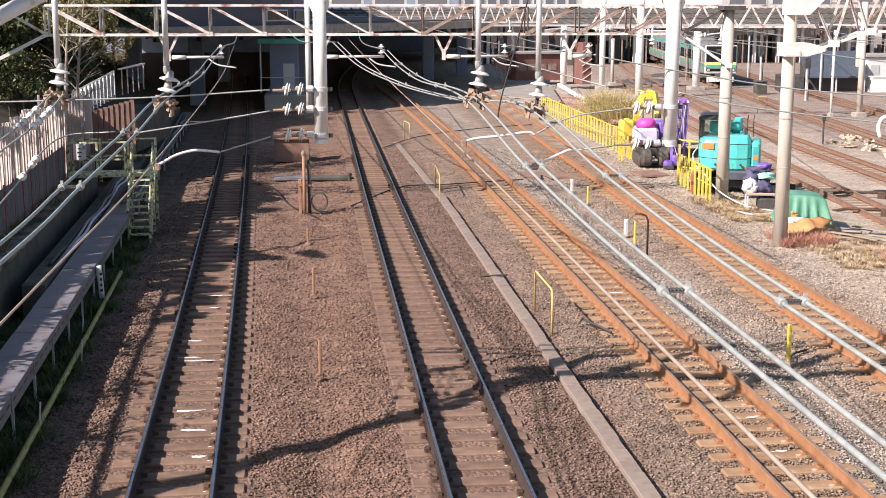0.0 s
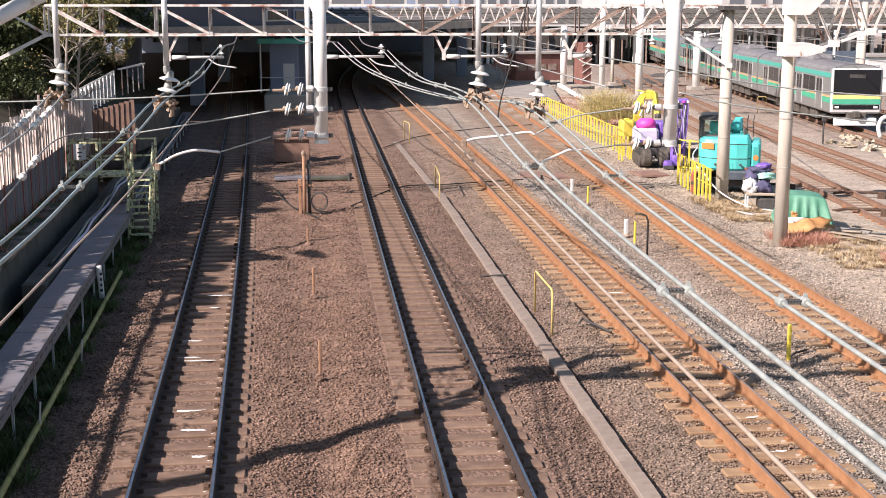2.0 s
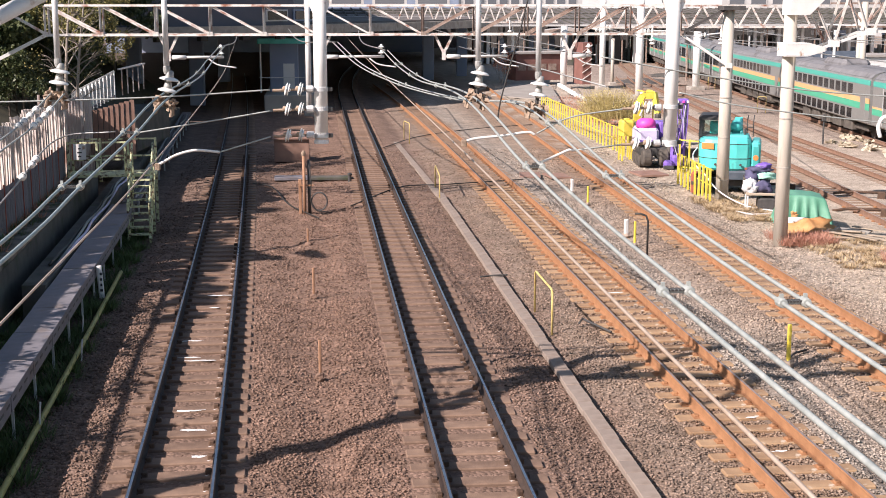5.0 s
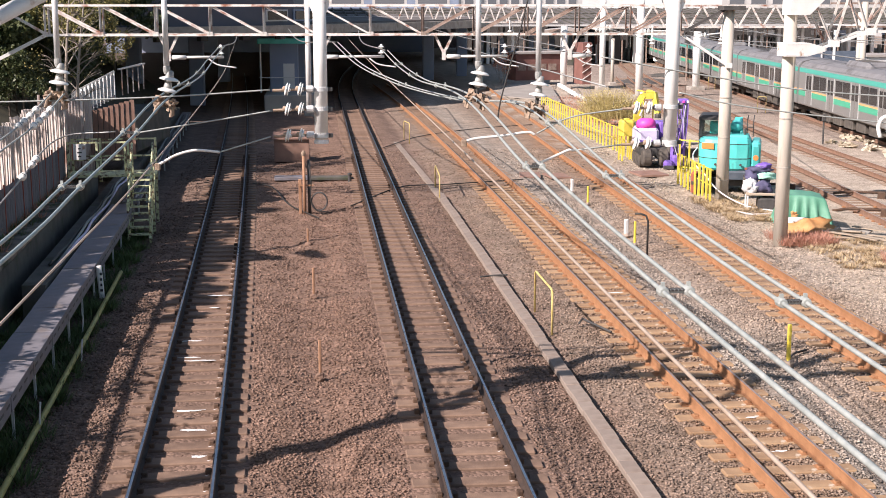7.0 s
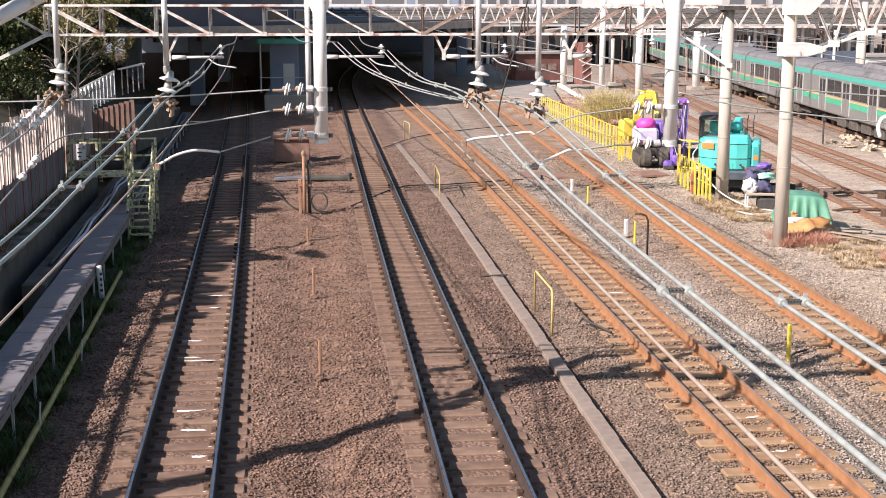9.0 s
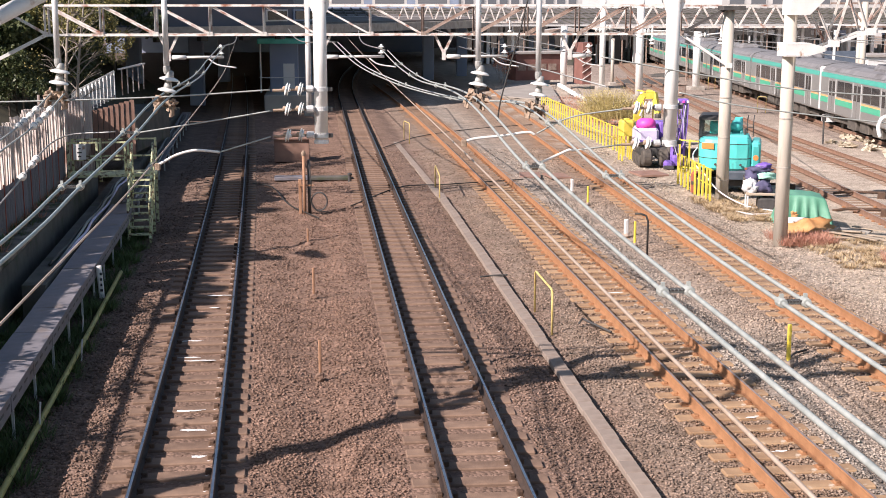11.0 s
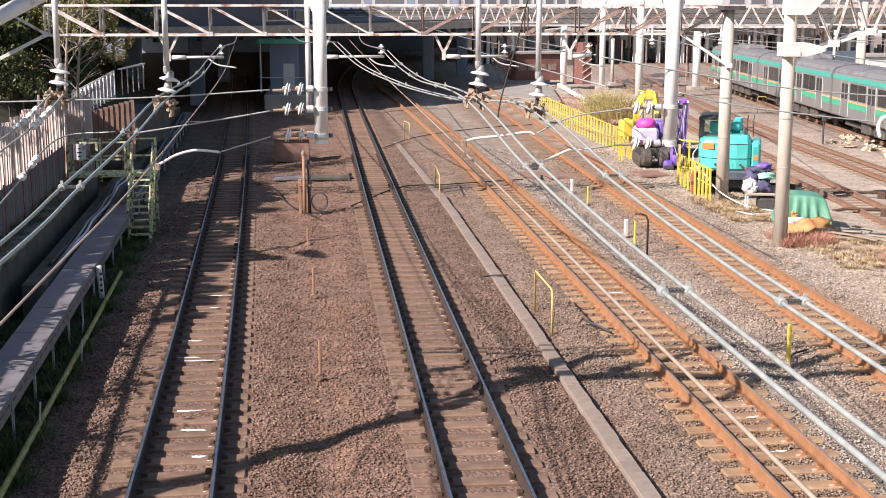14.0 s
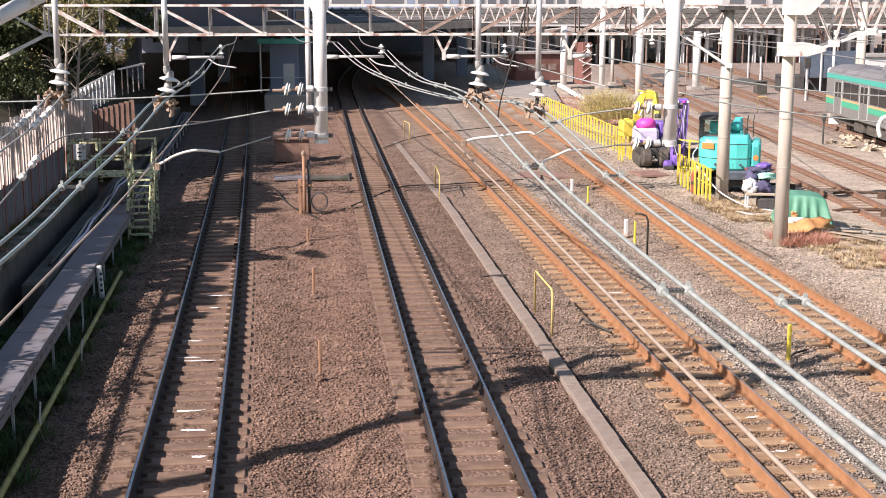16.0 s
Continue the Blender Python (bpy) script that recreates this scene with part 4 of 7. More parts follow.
            part("lacing", Geo().bar((x, 0, zl), (x0 + (x1 - x0) * (i + 1) / n, depth, zl), 0.035, 0.012), mat, t)
        part("gusset", Geo().box(x - 0.09, x + 0.09, -0.012, -0.002, zl - 0.05, zl + 0.1), mat, t)
    return t


def zigzag(y, x0, x1, zl, zu, pitch, mat, label, slope=0.0):
    t = thing("lattice_beam", label, "truss beam", (0, y, 0), group="truss beams")
    part("chord", Geo().bar((x0, 0, zl), (x1, slope, zl), 0.12), M[mat], t)
    part("chord", Geo().bar((x0, 0, zu), (x1, slope, zu), 0.12), M[mat], t)
    n = int((x1 - x0) / pitch)
    for i in range(n):
        a, b, c = x0 + i * pitch, x0 + (i + 0.5) * pitch, x0 + (i + 1) * pitch
        f = slope / (x1 - x0)
        part("diagonal", Geo().bar((a, (a - x0) * f, zl), (b, (b - x0) * f, zu), 0.1), M[mat], t)
        part("diagonal", Geo().bar((b, (b - x0) * f, zu), (c, (c - x0) * f, zl), 0.1), M[mat], t)


def v_bracket(x, y, ztop, zbot, xa, label):
    """V-shaped hanger with a horizontal arm and a post insulator."""
    t = thing("bracket_arm", label, "bracket", (0, y, 0), group="bracket arms")
    s = 1 if xa > x else -1
    part("leg", Geo().bar((x - 0.3, 0, ztop), (x, 0, zbot + 0.1), 0.08), M["truss"], t)
    part("leg", Geo().bar((x + 0.3, 0, ztop), (x, 0, zbot + 0.1), 0.08), M["truss"], t)
    part("stem", Geo().bar((x, 0, zbot + 0.25), (x, 0, zbot - 0.12), 0.12), M["truss"], t)
    part("arm", Geo().tube([(x, 0, zbot), (xa, 0, zbot + 0.01)], 0.045, 8), M["white_paint"], t, smooth=True)
    part("sleeve", Geo().tube([(x + s * 0.1, 0, zbot), (x + s * 0.55, 0, zbot)], 0.075, 10), M["porcelain"], t, smooth=True)
    for dz in (0.12, 0.32):
        part("insulator", Geo().lathe(DISC, 14, Matrix.Translation((xa - s * 0.1, 0, zbot + dz))), M["porcelain"], t, "white porcelain bell", True)
    part("steady", Geo().tube(cord([(xa - s * 0.5, 0, zbot - 0.05), (xa - s * 0.2, 0, zbot - 0.25), (xa + s * 0.4, 0, zbot - 0.35)], 6), 0.025, 6), M["white_paint"], t, smooth=True)


def concrete_mast(x, y, h, r, label, base=0.0):
    t = thing("concrete_mast", label, "mast", (x, y, level(x, y) + base), group="concrete masts")
    part("shaft", Geo().tube([(0, 0, -0.3), (0, 0, h)], r, 20, r * 0.86), M["concrete_pole"], t, smooth=True)
    for z in (0.7, 2.2, 3.6):
        part("seam", Geo().lathe([(r * 0.97, z - 0.02), (r * 0.985, z), (r * 0.97, z + 0.02)], 20), M["concrete"], t)
    return t


def far_portals():
    lattice(44.2, -8.7, 12.6, 5.8, 6.76, 1.84, 0.7, "truss", "truss_rust", 3.0, "white flaking steel truss beam across the tracks")
    b = thing("truss_bracket", "white knee brace from truss to concrete mast", "brace", (0, 44.2, 0))
    part("brace", Geo().angle((12.6, 0, 5.79), (14.3, 0, 4.7), 0.1, 0.014), M["white_paint"], b)
    part("brace", Geo().angle((12.6, 0, 5.82), (14.25, 0, 6.7), 0.09, 0.014), M["dark_truss"], b)
    part("plate", Geo().box(14.2, 14.42, -0.1, -0.02, 4.63, 4.8), M["white_paint"], b)
    part("cap", Geo().box(13.95, 14.75, -0.3, 0.3, 6.6, 6.75, 0.02), M["dark_truss"], b)
    b = thing("truss_bracket", "white knee brace beneath the truss end", "brace", (0, 44.2, 0))
    part("brace", Geo().angle((-8.7, 0, 5.8), (-10.4, 0, 4.95), 0.11, 0.014), M["white_paint"], b)
    part("brace", Geo().angle((-8.7, 0, 5.85), (-9.8, 0, 6.5), 0.09, 0.014), M["truss"], b)
    for x, xa in ((-4.75, -2.95), (0.3, 2.4), (4.42, 6.6), (8.75, 9.5)):
        v_bracket(x, 44.3, 5.78, 5.06, xa, "white V-shaped bracket arm hung from the truss")
    concrete_mast(14.32, 44.4, 6.66, 0.225, "tall round concrete catenary mast beside the teal digger")
    m = concrete_mast(13.37, 35.9, 7.6, 0.205, "tall round concrete catenary mast by a green tarpaulin")
    # arched truss springing from the nearer mast
    t = thing("arched_beam", "white riveted arched truss beam on a concrete mast", "truss beam", (0, 35.7, 0))
    part("gusset", Geo().add([(13.1, -0.24, 5.36), (13.75, -0.24, 5.36), (14.25, -0.24, 5.5), (14.25, -0.24, 5.62), (13.75, -0.24, 5.74), (13.1, -0.24, 5.74), (13.1, 0.44, 5.36), (13.75, 0.44, 5.36), (14.25, 0.44, 5.5), (14.25, 0.44, 5.62), (13.75, 0.44, 5.74), (13.1, 0.44, 5.74)],
                                [(0, 1, 2, 3, 4, 5), (11, 10, 9, 8, 7, 6), (0, 6, 7, 1), (1, 7, 8, 2), (2, 8, 9, 3), (3, 9, 10, 4), (4, 10, 11, 5), (5, 11, 6, 0)]), M["white_paint"], t, "white riveted gusset plate")
    part("gusset", Geo().add([(13.2, -0.24, 6.5), (13.75, -0.24, 6.5), (14.2, -0.24, 6.95), (13.2, -0.24, 6.95), (13.2, 0.44, 6.5), (13.75, 0.44, 6.5), (14.2, 0.44, 6.95), (13.2, 0.44, 6.95)],
                                [(0, 1, 2, 3), (7, 6, 5, 4), (0, 4, 5, 1), (1, 5, 6, 2), (2, 6, 7, 3), (3, 7, 4, 0)]), M["white_paint"], t, "white riveted gusset plate")
    for yy in (-0.2, 0.4):
        part("chord", Geo().bar((14.0, yy, 5.54), (15.5, yy, 6.04), 0.07), M["white_paint"], t)
        part("chord", Geo().bar((15.5, yy, 6.04), (22, yy, 6.06), 0.07), M["white_paint"], t)
        part("chord", Geo().bar((13.4, yy, 7.0), (22, yy, 7.0), 0.07), M["white_paint"], t)
        for a, b_, z0 in ((13.85, 14.47, 5.72), (14.85, 14.5, 5.72), (15.15, 15.5, 6.0), (15.98, 15.6, 6.0), (16.0, 16.5, 6.05), (17.1, 16.6, 6.05), (17.2, 17.7, 6.05)):
            part("diagonal", Geo().angle((a, yy + 0.03, 6.98), (b_, yy + 0.03, z0), 0.075, 0.012), M["truss"], t)
    for x, z in ((14.48, 5.72), (15.52, 6.04)):
        part("node_plate", Geo().box(x - 0.16, x + 0.16, -0.27, -0.235, z - 0.1, z + 0.1, 0.0), M["white_paint"], t, "white node plate")
    riv = Geo()
    for i in range(9):
        for z in (5.4, 5.7):
            riv.blob((13.15 + 0.075 * i, -0.25, z), (0.012, 0.012, 0.012), 6, 0)
    tagged(part("rivets", riv, M["white_paint"], t), kind="stuff")
    zigzag(82.0, 17.5, 33, 5.4, 6.75, 1.6, "truss", "long pale zigzag truss beam over the yard")
    zigzag(82.9, 33.5, 62, 5.4, 6.9, 2.4, "truss_rust", "rust-streaked zigzag truss beam over the yard")
    zigzag(112.0, 7.2, 21, 5.35, 6.75, 1.05, "truss", "distant pale zigzag truss beam before the station")
    for x, y, h, r, mat, lab in ((24.95, 111.8, 8, 0.26, "white_paint", "far white steel mast in the yard"), (-0.3, 82.2, 8, 0.16, "white_paint", "slim pale mast at the platform end"), (21.94, 113.75, 5.4, 0.3, "white_paint", "far short white steel mast"), (19.6, 113, 5.0, 0.2, "white_paint", "far slim white steel mast"),
                                 (25.4, 100.5, 8, 0.3, "white_paint", "far white steel mast in the yard"), (33.1, 111.0, 4.95, 0.33, "white_paint", "far stout white mast"), (35.8, 82.8, 7.4, 0.2, "concrete_pole", "far concrete mast in the yard"),
                                 (46.4, 108, 6.6, 0.28, "concrete_pole", "far concrete mast in the yard"), (33.7, 82.4, 5.6, 0.09, "white_paint", "far thin white lattice pole"), (27.3, 118.0, 4.2, 0.16, "concrete_pole", "far small post in the yard"), (47.2, 100.0, 7.4, 0.12, "truss_rust", "far thin rusty mast")):
        t = thing("catenary_mast", lab, "mast", (x, y, level(x, y)), group="far masts")
        part("shaft", Geo().tube([(0, 0, -0.3), (0, 0, h)], r, 14), M[mat], t, smooth=True)
        part("plinth", Geo().box(-r * 2, r * 2, -r * 2, r * 2, -0.1, 0.25, 0.05), M["concrete"], t)
    for x0, x1, z0, z1, y in ((24.95, 27.0, 5.3, 5.2, 111.7), (24.95, 23.5, 5.0, 5.3, 111.7), (25.4, 28.2, 5.2, 5.2, 100.4), (33.1, 36, 4.6, 4.9, 110.9), (46.4, 43, 5.4, 5.6, 107.9)):
        t = thing("bracket_arm", "far white bracket arm with insulators", "bracket", (0, y, YARD), group="far bracket arms")
        part("arm", Geo().tube([(x0, 0, z0), (x1, 0, z1)], 0.06, 8), M["white_paint"], t)
        s = 1 if x1 > x0 else -1
        for k in (0.3, 0.6):
            part("insulator", Geo().lathe([(0.1, -0.1), (0.2, -0.05), (0.2, 0.05), (0.1, 0.1)], 10, Matrix.Translation((x0 + s * k, 0, z0 + (z1 - z0) * k / abs(x1 - x0))) @ Matrix.Rotation(radians(90), 4, "Y")), M["porcelain"], t)
    for k in range(7):
        wire("messenger_wire", "far overhead wire over the yard", [(18 + 4.6 * k, 60, 4.9 + 0.1 * (k % 3)), (21 + 5.0 * k, 82, 4.7), (26 + 5.9 * k, 118, 4.9 + 0.12 * (k % 2)), (32 + 7 * k, 160, 4.9)], 0.024, "wire_dark")
    for k, (x, y) in enumerate(((21.5, 82.0), (26.0, 82.0), (30.4, 82.0), (37.8, 82.9), (42.6, 82.9), (10.2, 111.6), (13.4, 111.6), (16.8, 111.6))):
        hg = thing("bracket_arm", "far white dropper with insulators below a truss", "bracket", (x, y, 0), group="far droppers")
        part("tube", Geo().tube([(0, 0, 5.5), (0, 0, 4.75)], 0.07, 8), M["white_paint"], hg)
        for dz in (0.0, 0.22):
            part("insulator", Geo().lathe([(0.06, -0.08), (0.2, -0.03), (0.18, 0.03), (0.06, 0.1)], 10, pose(0, 0, 4.6 - dz)), M["porcelain"], hg)
    for pts in ([(9.6, 44, 5.1), (8.9, 70, 4.9), (8.6, 112, 5.2)], [(8.75, 44.3, 5.3), (12.5, 80, 4.9), (17, 112, 5.3)], [(14.4, 44.4, 5.0), (22, 82, 4.9), (28, 111, 5.1)], [(19.6, 40, 4.8), (25, 82, 4.7), (30, 120, 4.8)], [(29, 50, 4.7), (32, 82, 4.7), (38, 130, 4.8)],
                [(6.6, 44.2, 5.1), (6.8, 30, 4.9), (6.7, 60, 4.9)][::-1][:2], [(0.75, 44.2, 5.55), (-0.6, 60, 5.2), (-1.5, 84, 5.3)], [(2.42, 44.2, 5.28), (2.4, 64, 5.0), (2.9, 84, 5.2)], [(-3.0, 44.2, 5.42), (-3.6, 62, 5.1), (-4.4, 78, 5.2)]):
        wire("messenger_wire", "far overhead wire over the yard", pts, 0.022, "wire_dark")


# ---- parked machines ----
def crawler(parent, x, half, length, w, h):
    """One crawler belt with its wheels and shoes."""
    n = 18
    g = Geo()
    prof = []
    r = h / 2
    for i in range(n):
        a = 2 * math.pi * i / n
        cy = (length / 2 - r) * (1 if math.cos(a) > 0 else -1)
        prof.append((cy + r * math.cos(a), r + r * math.sin(a)))
    p = [(x + s * w / 2, yy, zz) for s in (-1, 1) for yy, zz in prof]
    g.add(p, [tuple(range(n - 1, -1, -1)), tuple(range(n, 2 * n))] + [(i, (i + 1) % n, n + (i + 1) % n, n + i) for i in range(n)])
    belt = part("crawler", g, M["rubber"], parent, "dusty dark crawler belt")
    sh = Geo()
    k = int(length / 0.16)
    for i in range(k):
        yy = -length / 2 + r * 0.6 + i * (length - 1.2 * r) / k
        sh.box(x - w / 2 - 0.01, x + w / 2 + 0.01, yy, yy + 0.08, h - 0.005, h + 0.025)
    part("tread", sh, M["dark_metal"], belt)
    for i in range(5):
        yy = -length / 2 + r + i * (length - 2 * r) / 4
        wh = Geo().lathe([(r * 0.62, -w / 2 - 0.02), (r * 0.62, w / 2 + 0.02)], 12, Matrix.Translation((x, yy, r)) @ Matrix.Rotation(radians(90), 4, "Y"))
        part("roller", wh, M["under"], belt)


def teal_digger():
    t = thing("excavator", "teal compact excavator parked with its rear to the tracks", "excavator", (15.35, 46.9, level(15.2, 46.5)), -20)
    for x in (-0.85, 0.8):
        crawler(t, x, 0, 2.9, 0.45, 0.68)
    part("turntable", Geo().lathe([(0.6, 0.5), (0.66, 0.56), (0.66, 0.76), (0.55, 0.8)], 20), M["dark_metal"], t)
    part("undercarriage", Geo().box(-0.65, 0.65, -0.7, 0.7, 0.22, 0.52, 0.04), M["dark_metal"], t)
    part("skirt", Geo().box(-0.35, 0.98, -0.98, 1.1, 0.5, 0.83, 0.08), M["skirt_blue"], t, "dark blue-grey lower skirt")
    # rounded counterweight: plan outline swept in four rises
    plan = [(-1.06, 0.3), (-1.1, -0.35), (-1.04, -0.66), (-0.88, -0.88), (-0.6, -1.0), (-0.15, -1.06), (0.3, -1.04), (0.68, -0.92), (0.8, -0.72), (0.8, 0.3)]
    g, n = Geo(), len(plan)
    rises = ((0.82, 0.9), (0.9, 0.97), (1.25, 1.0), (1.82, 1.0), (1.94, 0.96), (2.0, 0.86))
    for z, k in rises:
        g.v += [(x * k, y * k, z) for x, y in plan]
    for r in range(len(rises) - 1):
        g.f += [(r * n + i, r * n + (i + 1) % n, (r + 1) * n + (i + 1) % n, (r + 1) * n + i) for i in range(n)]
    g.f += [tuple(range(n - 1, -1, -1)), tuple(range((len(rises) - 1) * n, len(rises) * n))]
    cw = part("counterweight", g, M["teal"], t, "broad rounded teal counterweight")
    part("seam", Geo().tube([(x * 1.006, y * 1.006, 1.27) for x, y in plan[1:9]], 0.012, 5), M["dark_metal"], cw)
    part("seam", Geo().tube([(0.02, -1.07, 0.95), (0.02, -1.072, 1.85)], 0.01, 5), M["dark_metal"], cw)
    part("seam", Geo().tube([(x * 1.004, y * 1.004, 1.8) for x, y in plan[1:9]], 0.01, 5), M["dark_metal"], cw)
    part("label", Geo().box(-0.24, 0.24, -0.01, 0.0, 1.6, 1.82, 0.0, pose(-0.74, -0.965, 0, 0, 0, -24)), M["orange"], cw, "orange label patch")
    for x in (-0.45, 0.45):
        part("bolt", Geo().lathe([(0.045, 0), (0.045, 0.02)], 10, pose(x, -1.03, 1.05, 90, 0, 0)), M["dark_metal"], cw)
    part("side_panel", Geo().box(0.803, 1.14, -0.8, 1.0, 0.85, 1.88, 0.09), M["teal"], t, "teal side panel")
    # lies proud of the panel; the darker teal paints a recess's shade
    part("panel_frame", Geo().box(0.88, 1.08, -0.812, -0.8, 1.0, 1.7, 0.0), M["teal_shaded"], t, "flat hatch in darker teal painting a recess's shade")
    part("warning_label", Geo().lathe([(0.1, 0), (0.1, 0.008)], 14, pose(0.98, -0.815, 1.3, 90, 0, 0)), M["orange"], t, "round orange warning label")
    part("deck", Geo().box(-1.06, 1.06, 0.31, 1.3, 0.82, 1.7, 0.08), M["teal"], t)
    part("engine_cover", Geo().box(-0.1, 0.72, -0.8, 0.28, 1.96, 2.1, 0.07), M["teal"], t)
    part("tail_light", Geo().box(0.6, 0.74, -0.96, -0.92, 0.86, 0.95), M["rust_red"], t)
    cab = part("cab_frame", Geo().box(-1.1, -0.14, -0.3, 1.15, 1.9, 2.05, 0.03), M["dark_metal"], t, "dark cab with rounded roof")
    for x, y in ((-1.07, -0.27), (-0.18, -0.27), (-1.07, 1.1), (-0.18, 1.1)):
        part("pillar", Geo().bar((x, y, 2.0), (x * 0.98, y * 0.97, 2.66), 0.1), M["dark_metal"], cab)
    part("pillar", Geo().bar((-1.09, 0.35, 1.5), (-1.08, 0.35, 2.66), 0.09), M["dark_metal"], cab)
    part("cab_roof", Geo().box(-1.14, -0.1, -0.36, 1.2, 2.6, 2.78, 0.09), M["dark_metal"], cab)
    part("cab_side", Geo().box(-1.12, -1.06, -0.25, 1.1, 1.2, 2.0, 0.02), M["dark_metal"], cab, "dark cab side")
    for a, b in (((-1.0, -0.27), (-0.25, -0.27)), ((-1.0, 1.1), (-0.25, 1.1))):
        part("pane", Geo().box(a[0], b[0], a[1] - 0.006, a[1] + 0.006, 2.06, 2.6), M["clear"], cab, "clear window pane").visible_shadow = False
    part("seat", Geo().box(-0.75, -0.35, 0.3, 0.42, 1.9, 2.52, 0.05), M["teal"], cab, "teal seat")
    part("boom_foot", Geo().box(-0.02, 0.42, 0.5, 1.2, 1.66, 2.2, 0.08), M["teal"], t)
    part("boom", Geo().bar((0.2, 0.8, 2.0), (0.25, 2.3, 2.35), 0.3, 0.36), M["teal"], t)
    part("boom_elbow", Geo().blob((0.2, 0.5, 2.32), (0.24, 0.34, 0.22), 14, 0.1, 2.0), M["teal"], t, "", True)
    part("boom_ram", Geo().tube([(0.42, 0.2, 2.08), (0.36, 1.4, 2.5)], 0.06, 10), M["teal_shaded"], t, "", True)
    part("arm", Geo().bar((0.25, 2.3, 2.35), (0.3, 2.8, 1.0), 0.24, 0.3), M["teal"], t)
    part("bucket", Geo().lathe([(0.05, -0.3), (0.35, -0.3), (0.38, 0.3), (0.05, 0.3)], 10, Matrix.Translation((0.3, 2.8, 0.6)) @ Matrix.Rotation(radians(90), 4, "Y")), M["dark_metal"], t)
    for dx in (0.62, 0.84):
        part("grab_rail", Geo().tube([(dx, -0.1, 2.0), (dx, -0.08, 2.6), (dx + 0.03, 0.0, 2.8)], 0.02, 6), M["dark_metal"], t)
    part("grab_rail", Geo().tube([(0.62, -0.1, 2.35), (0.84, -0.1, 2.35)], 0.018, 6), M["dark_metal"], t)
    part("exhaust", Geo().tube([(0.55, -0.4, 2.05), (0.55, -0.4, 2.32)], 0.05, 10), M["dark_metal"], t)
    hose = cord([(-1.14, -0.5, 1.6), (-1.28, -0.7, 1.35), (-1.2, -0.85, 1.05), (-1.0, -0.95, 0.8)], 6)
    part("hose", Geo().tube(hose, 0.025, 6), M["cloth_white"], t, "pale looped hose", True)
    part("toolbox", Geo().box(-1.3, -0.75, -1.2, -0.75, 0.0, 0.75, 0.06), M["rust_red"], t, "red can beside the belt")
    part("toolbox", Geo().box(-1.28, -0.8, -1.22, -1.205, 0.3, 0.42), M["dark_metal"], t)


def drill_machine():
    t = thing("crawler_crane", "crawler machine with purple folded boom and pink cover", "crane", (14.75, 55.0, level(15.0, 55)), -4)
    for x in (-0.7, 0.7):
        crawler(t, x, 0, 2.0, 0.36, 0.5)
    part("chassis", Geo().box(-0.8, 0.9, -0.8, 0.9, 0.42, 0.8, 0.06), M["dark_metal"], t)
    part("body", Geo().box(-0.98, -0.06, -0.9, 0.6, 0.95, 1.62, 0.12), M["lavender"], t, "pale lavender engine body")
    part("louvre", Geo().box(-0.9, -0.2, -0.93, -0.9, 1.05, 1.12), M["purple"], t)
    part("cover", Geo().lathe([(0.42, 0.0), (0.42, 0.18), (0.38, 0.3), (0.26, 0.38), (0.02, 0.4)], 24, pose(-0.55, -0.4, 1.62)), M["pink"], t, "bright pink cover", True)
    part("side_tank", Geo().box(-0.04, 0.7, -0.5, 0.7, 0.8, 1.85, 0.1), M["purple"], t)
    part("pump", Geo().lathe([(0.16, -0.3), (0.2, -0.26), (0.2, 0.26), (0.16, 0.3)], 14, Matrix.Translation((0.35, -0.7, 1.05)) @ Matrix.Rotation(radians(90), 4, "Y")), M["dark_metal"], t)
    for x in (-0.62, 0.1):
        part("wheel", Geo().lathe([(0.1, -0.2), (0.3, -0.2), (0.36, -0.14), (0.36, 0.14), (0.3, 0.2), (0.1, 0.2)], 18, Matrix.Translation((x, -1.1, 0.4)) @ Matrix.Rotation(radians(90), 4, "Y")), M["rubber"], t, "dusty black wheel")
    part("axle_drum", Geo().lathe([(0.2, -0.3), (0.26, -0.26), (0.26, 0.5), (0.2, 0.55)], 14, Matrix.Translation((0.55, -1.05, 0.62)) @ Matrix.Rotation(radians(90), 4, "Y")), M["under"], t)
    # folded boom: twin masts, rams, cross plates and hoses
    for x, w, z0, z1 in ((0.55, 0.13, 0.9, 2.84), (0.95, 0.15, 0.7, 2.9)):
        part("boom_section", Geo().bar((x - 0.12, -1.35, z0 - 0.6), (x, -1.2, z1), w, w * 1.6), M["purple"], t, "purple boom section")
    for i in range(9):
        z = 0.95 + 0.215 * i
        part("cross_plate", Geo().bar((0.5, -1.36, z), (0.98, -1.34, z + (0.16 if i % 2 else -0.1)), 0.05, 0.07), M["purple"], t)
    for x, z0, z1, r in ((0.62, 0.5, 1.7, 0.055), (0.78, 0.3, 2.3, 0.06), (0.9, 0.8, 2.1, 0.05)):
        part("ram", Geo().tube([(x - 0.1, -1.5, z0), (x, -1.46, z1)], r, 10), M["purple"], t, "purple hydraulic ram", True)
        part("ram_rod", Geo().tube([(x, -1.46, z1), (x + 0.02, -1.44, min(z1 + 0.5, 2.8))], r * 0.5, 8), M["galv"], t, "bright ram rod", True)
        part("pivot", Geo().lathe([(0.09, -0.1), (0.09, 0.1)], 12, Matrix.Translation((x - 0.02, -1.46, z1 - 0.1)) @ Matrix.Rotation(radians(90), 4, "Y")), M["lavender" if z1 > 2 else "purple"], t)
    rnd = random.Random(12)
    for i in range(11):
        x = 0.45 + 0.055 * i
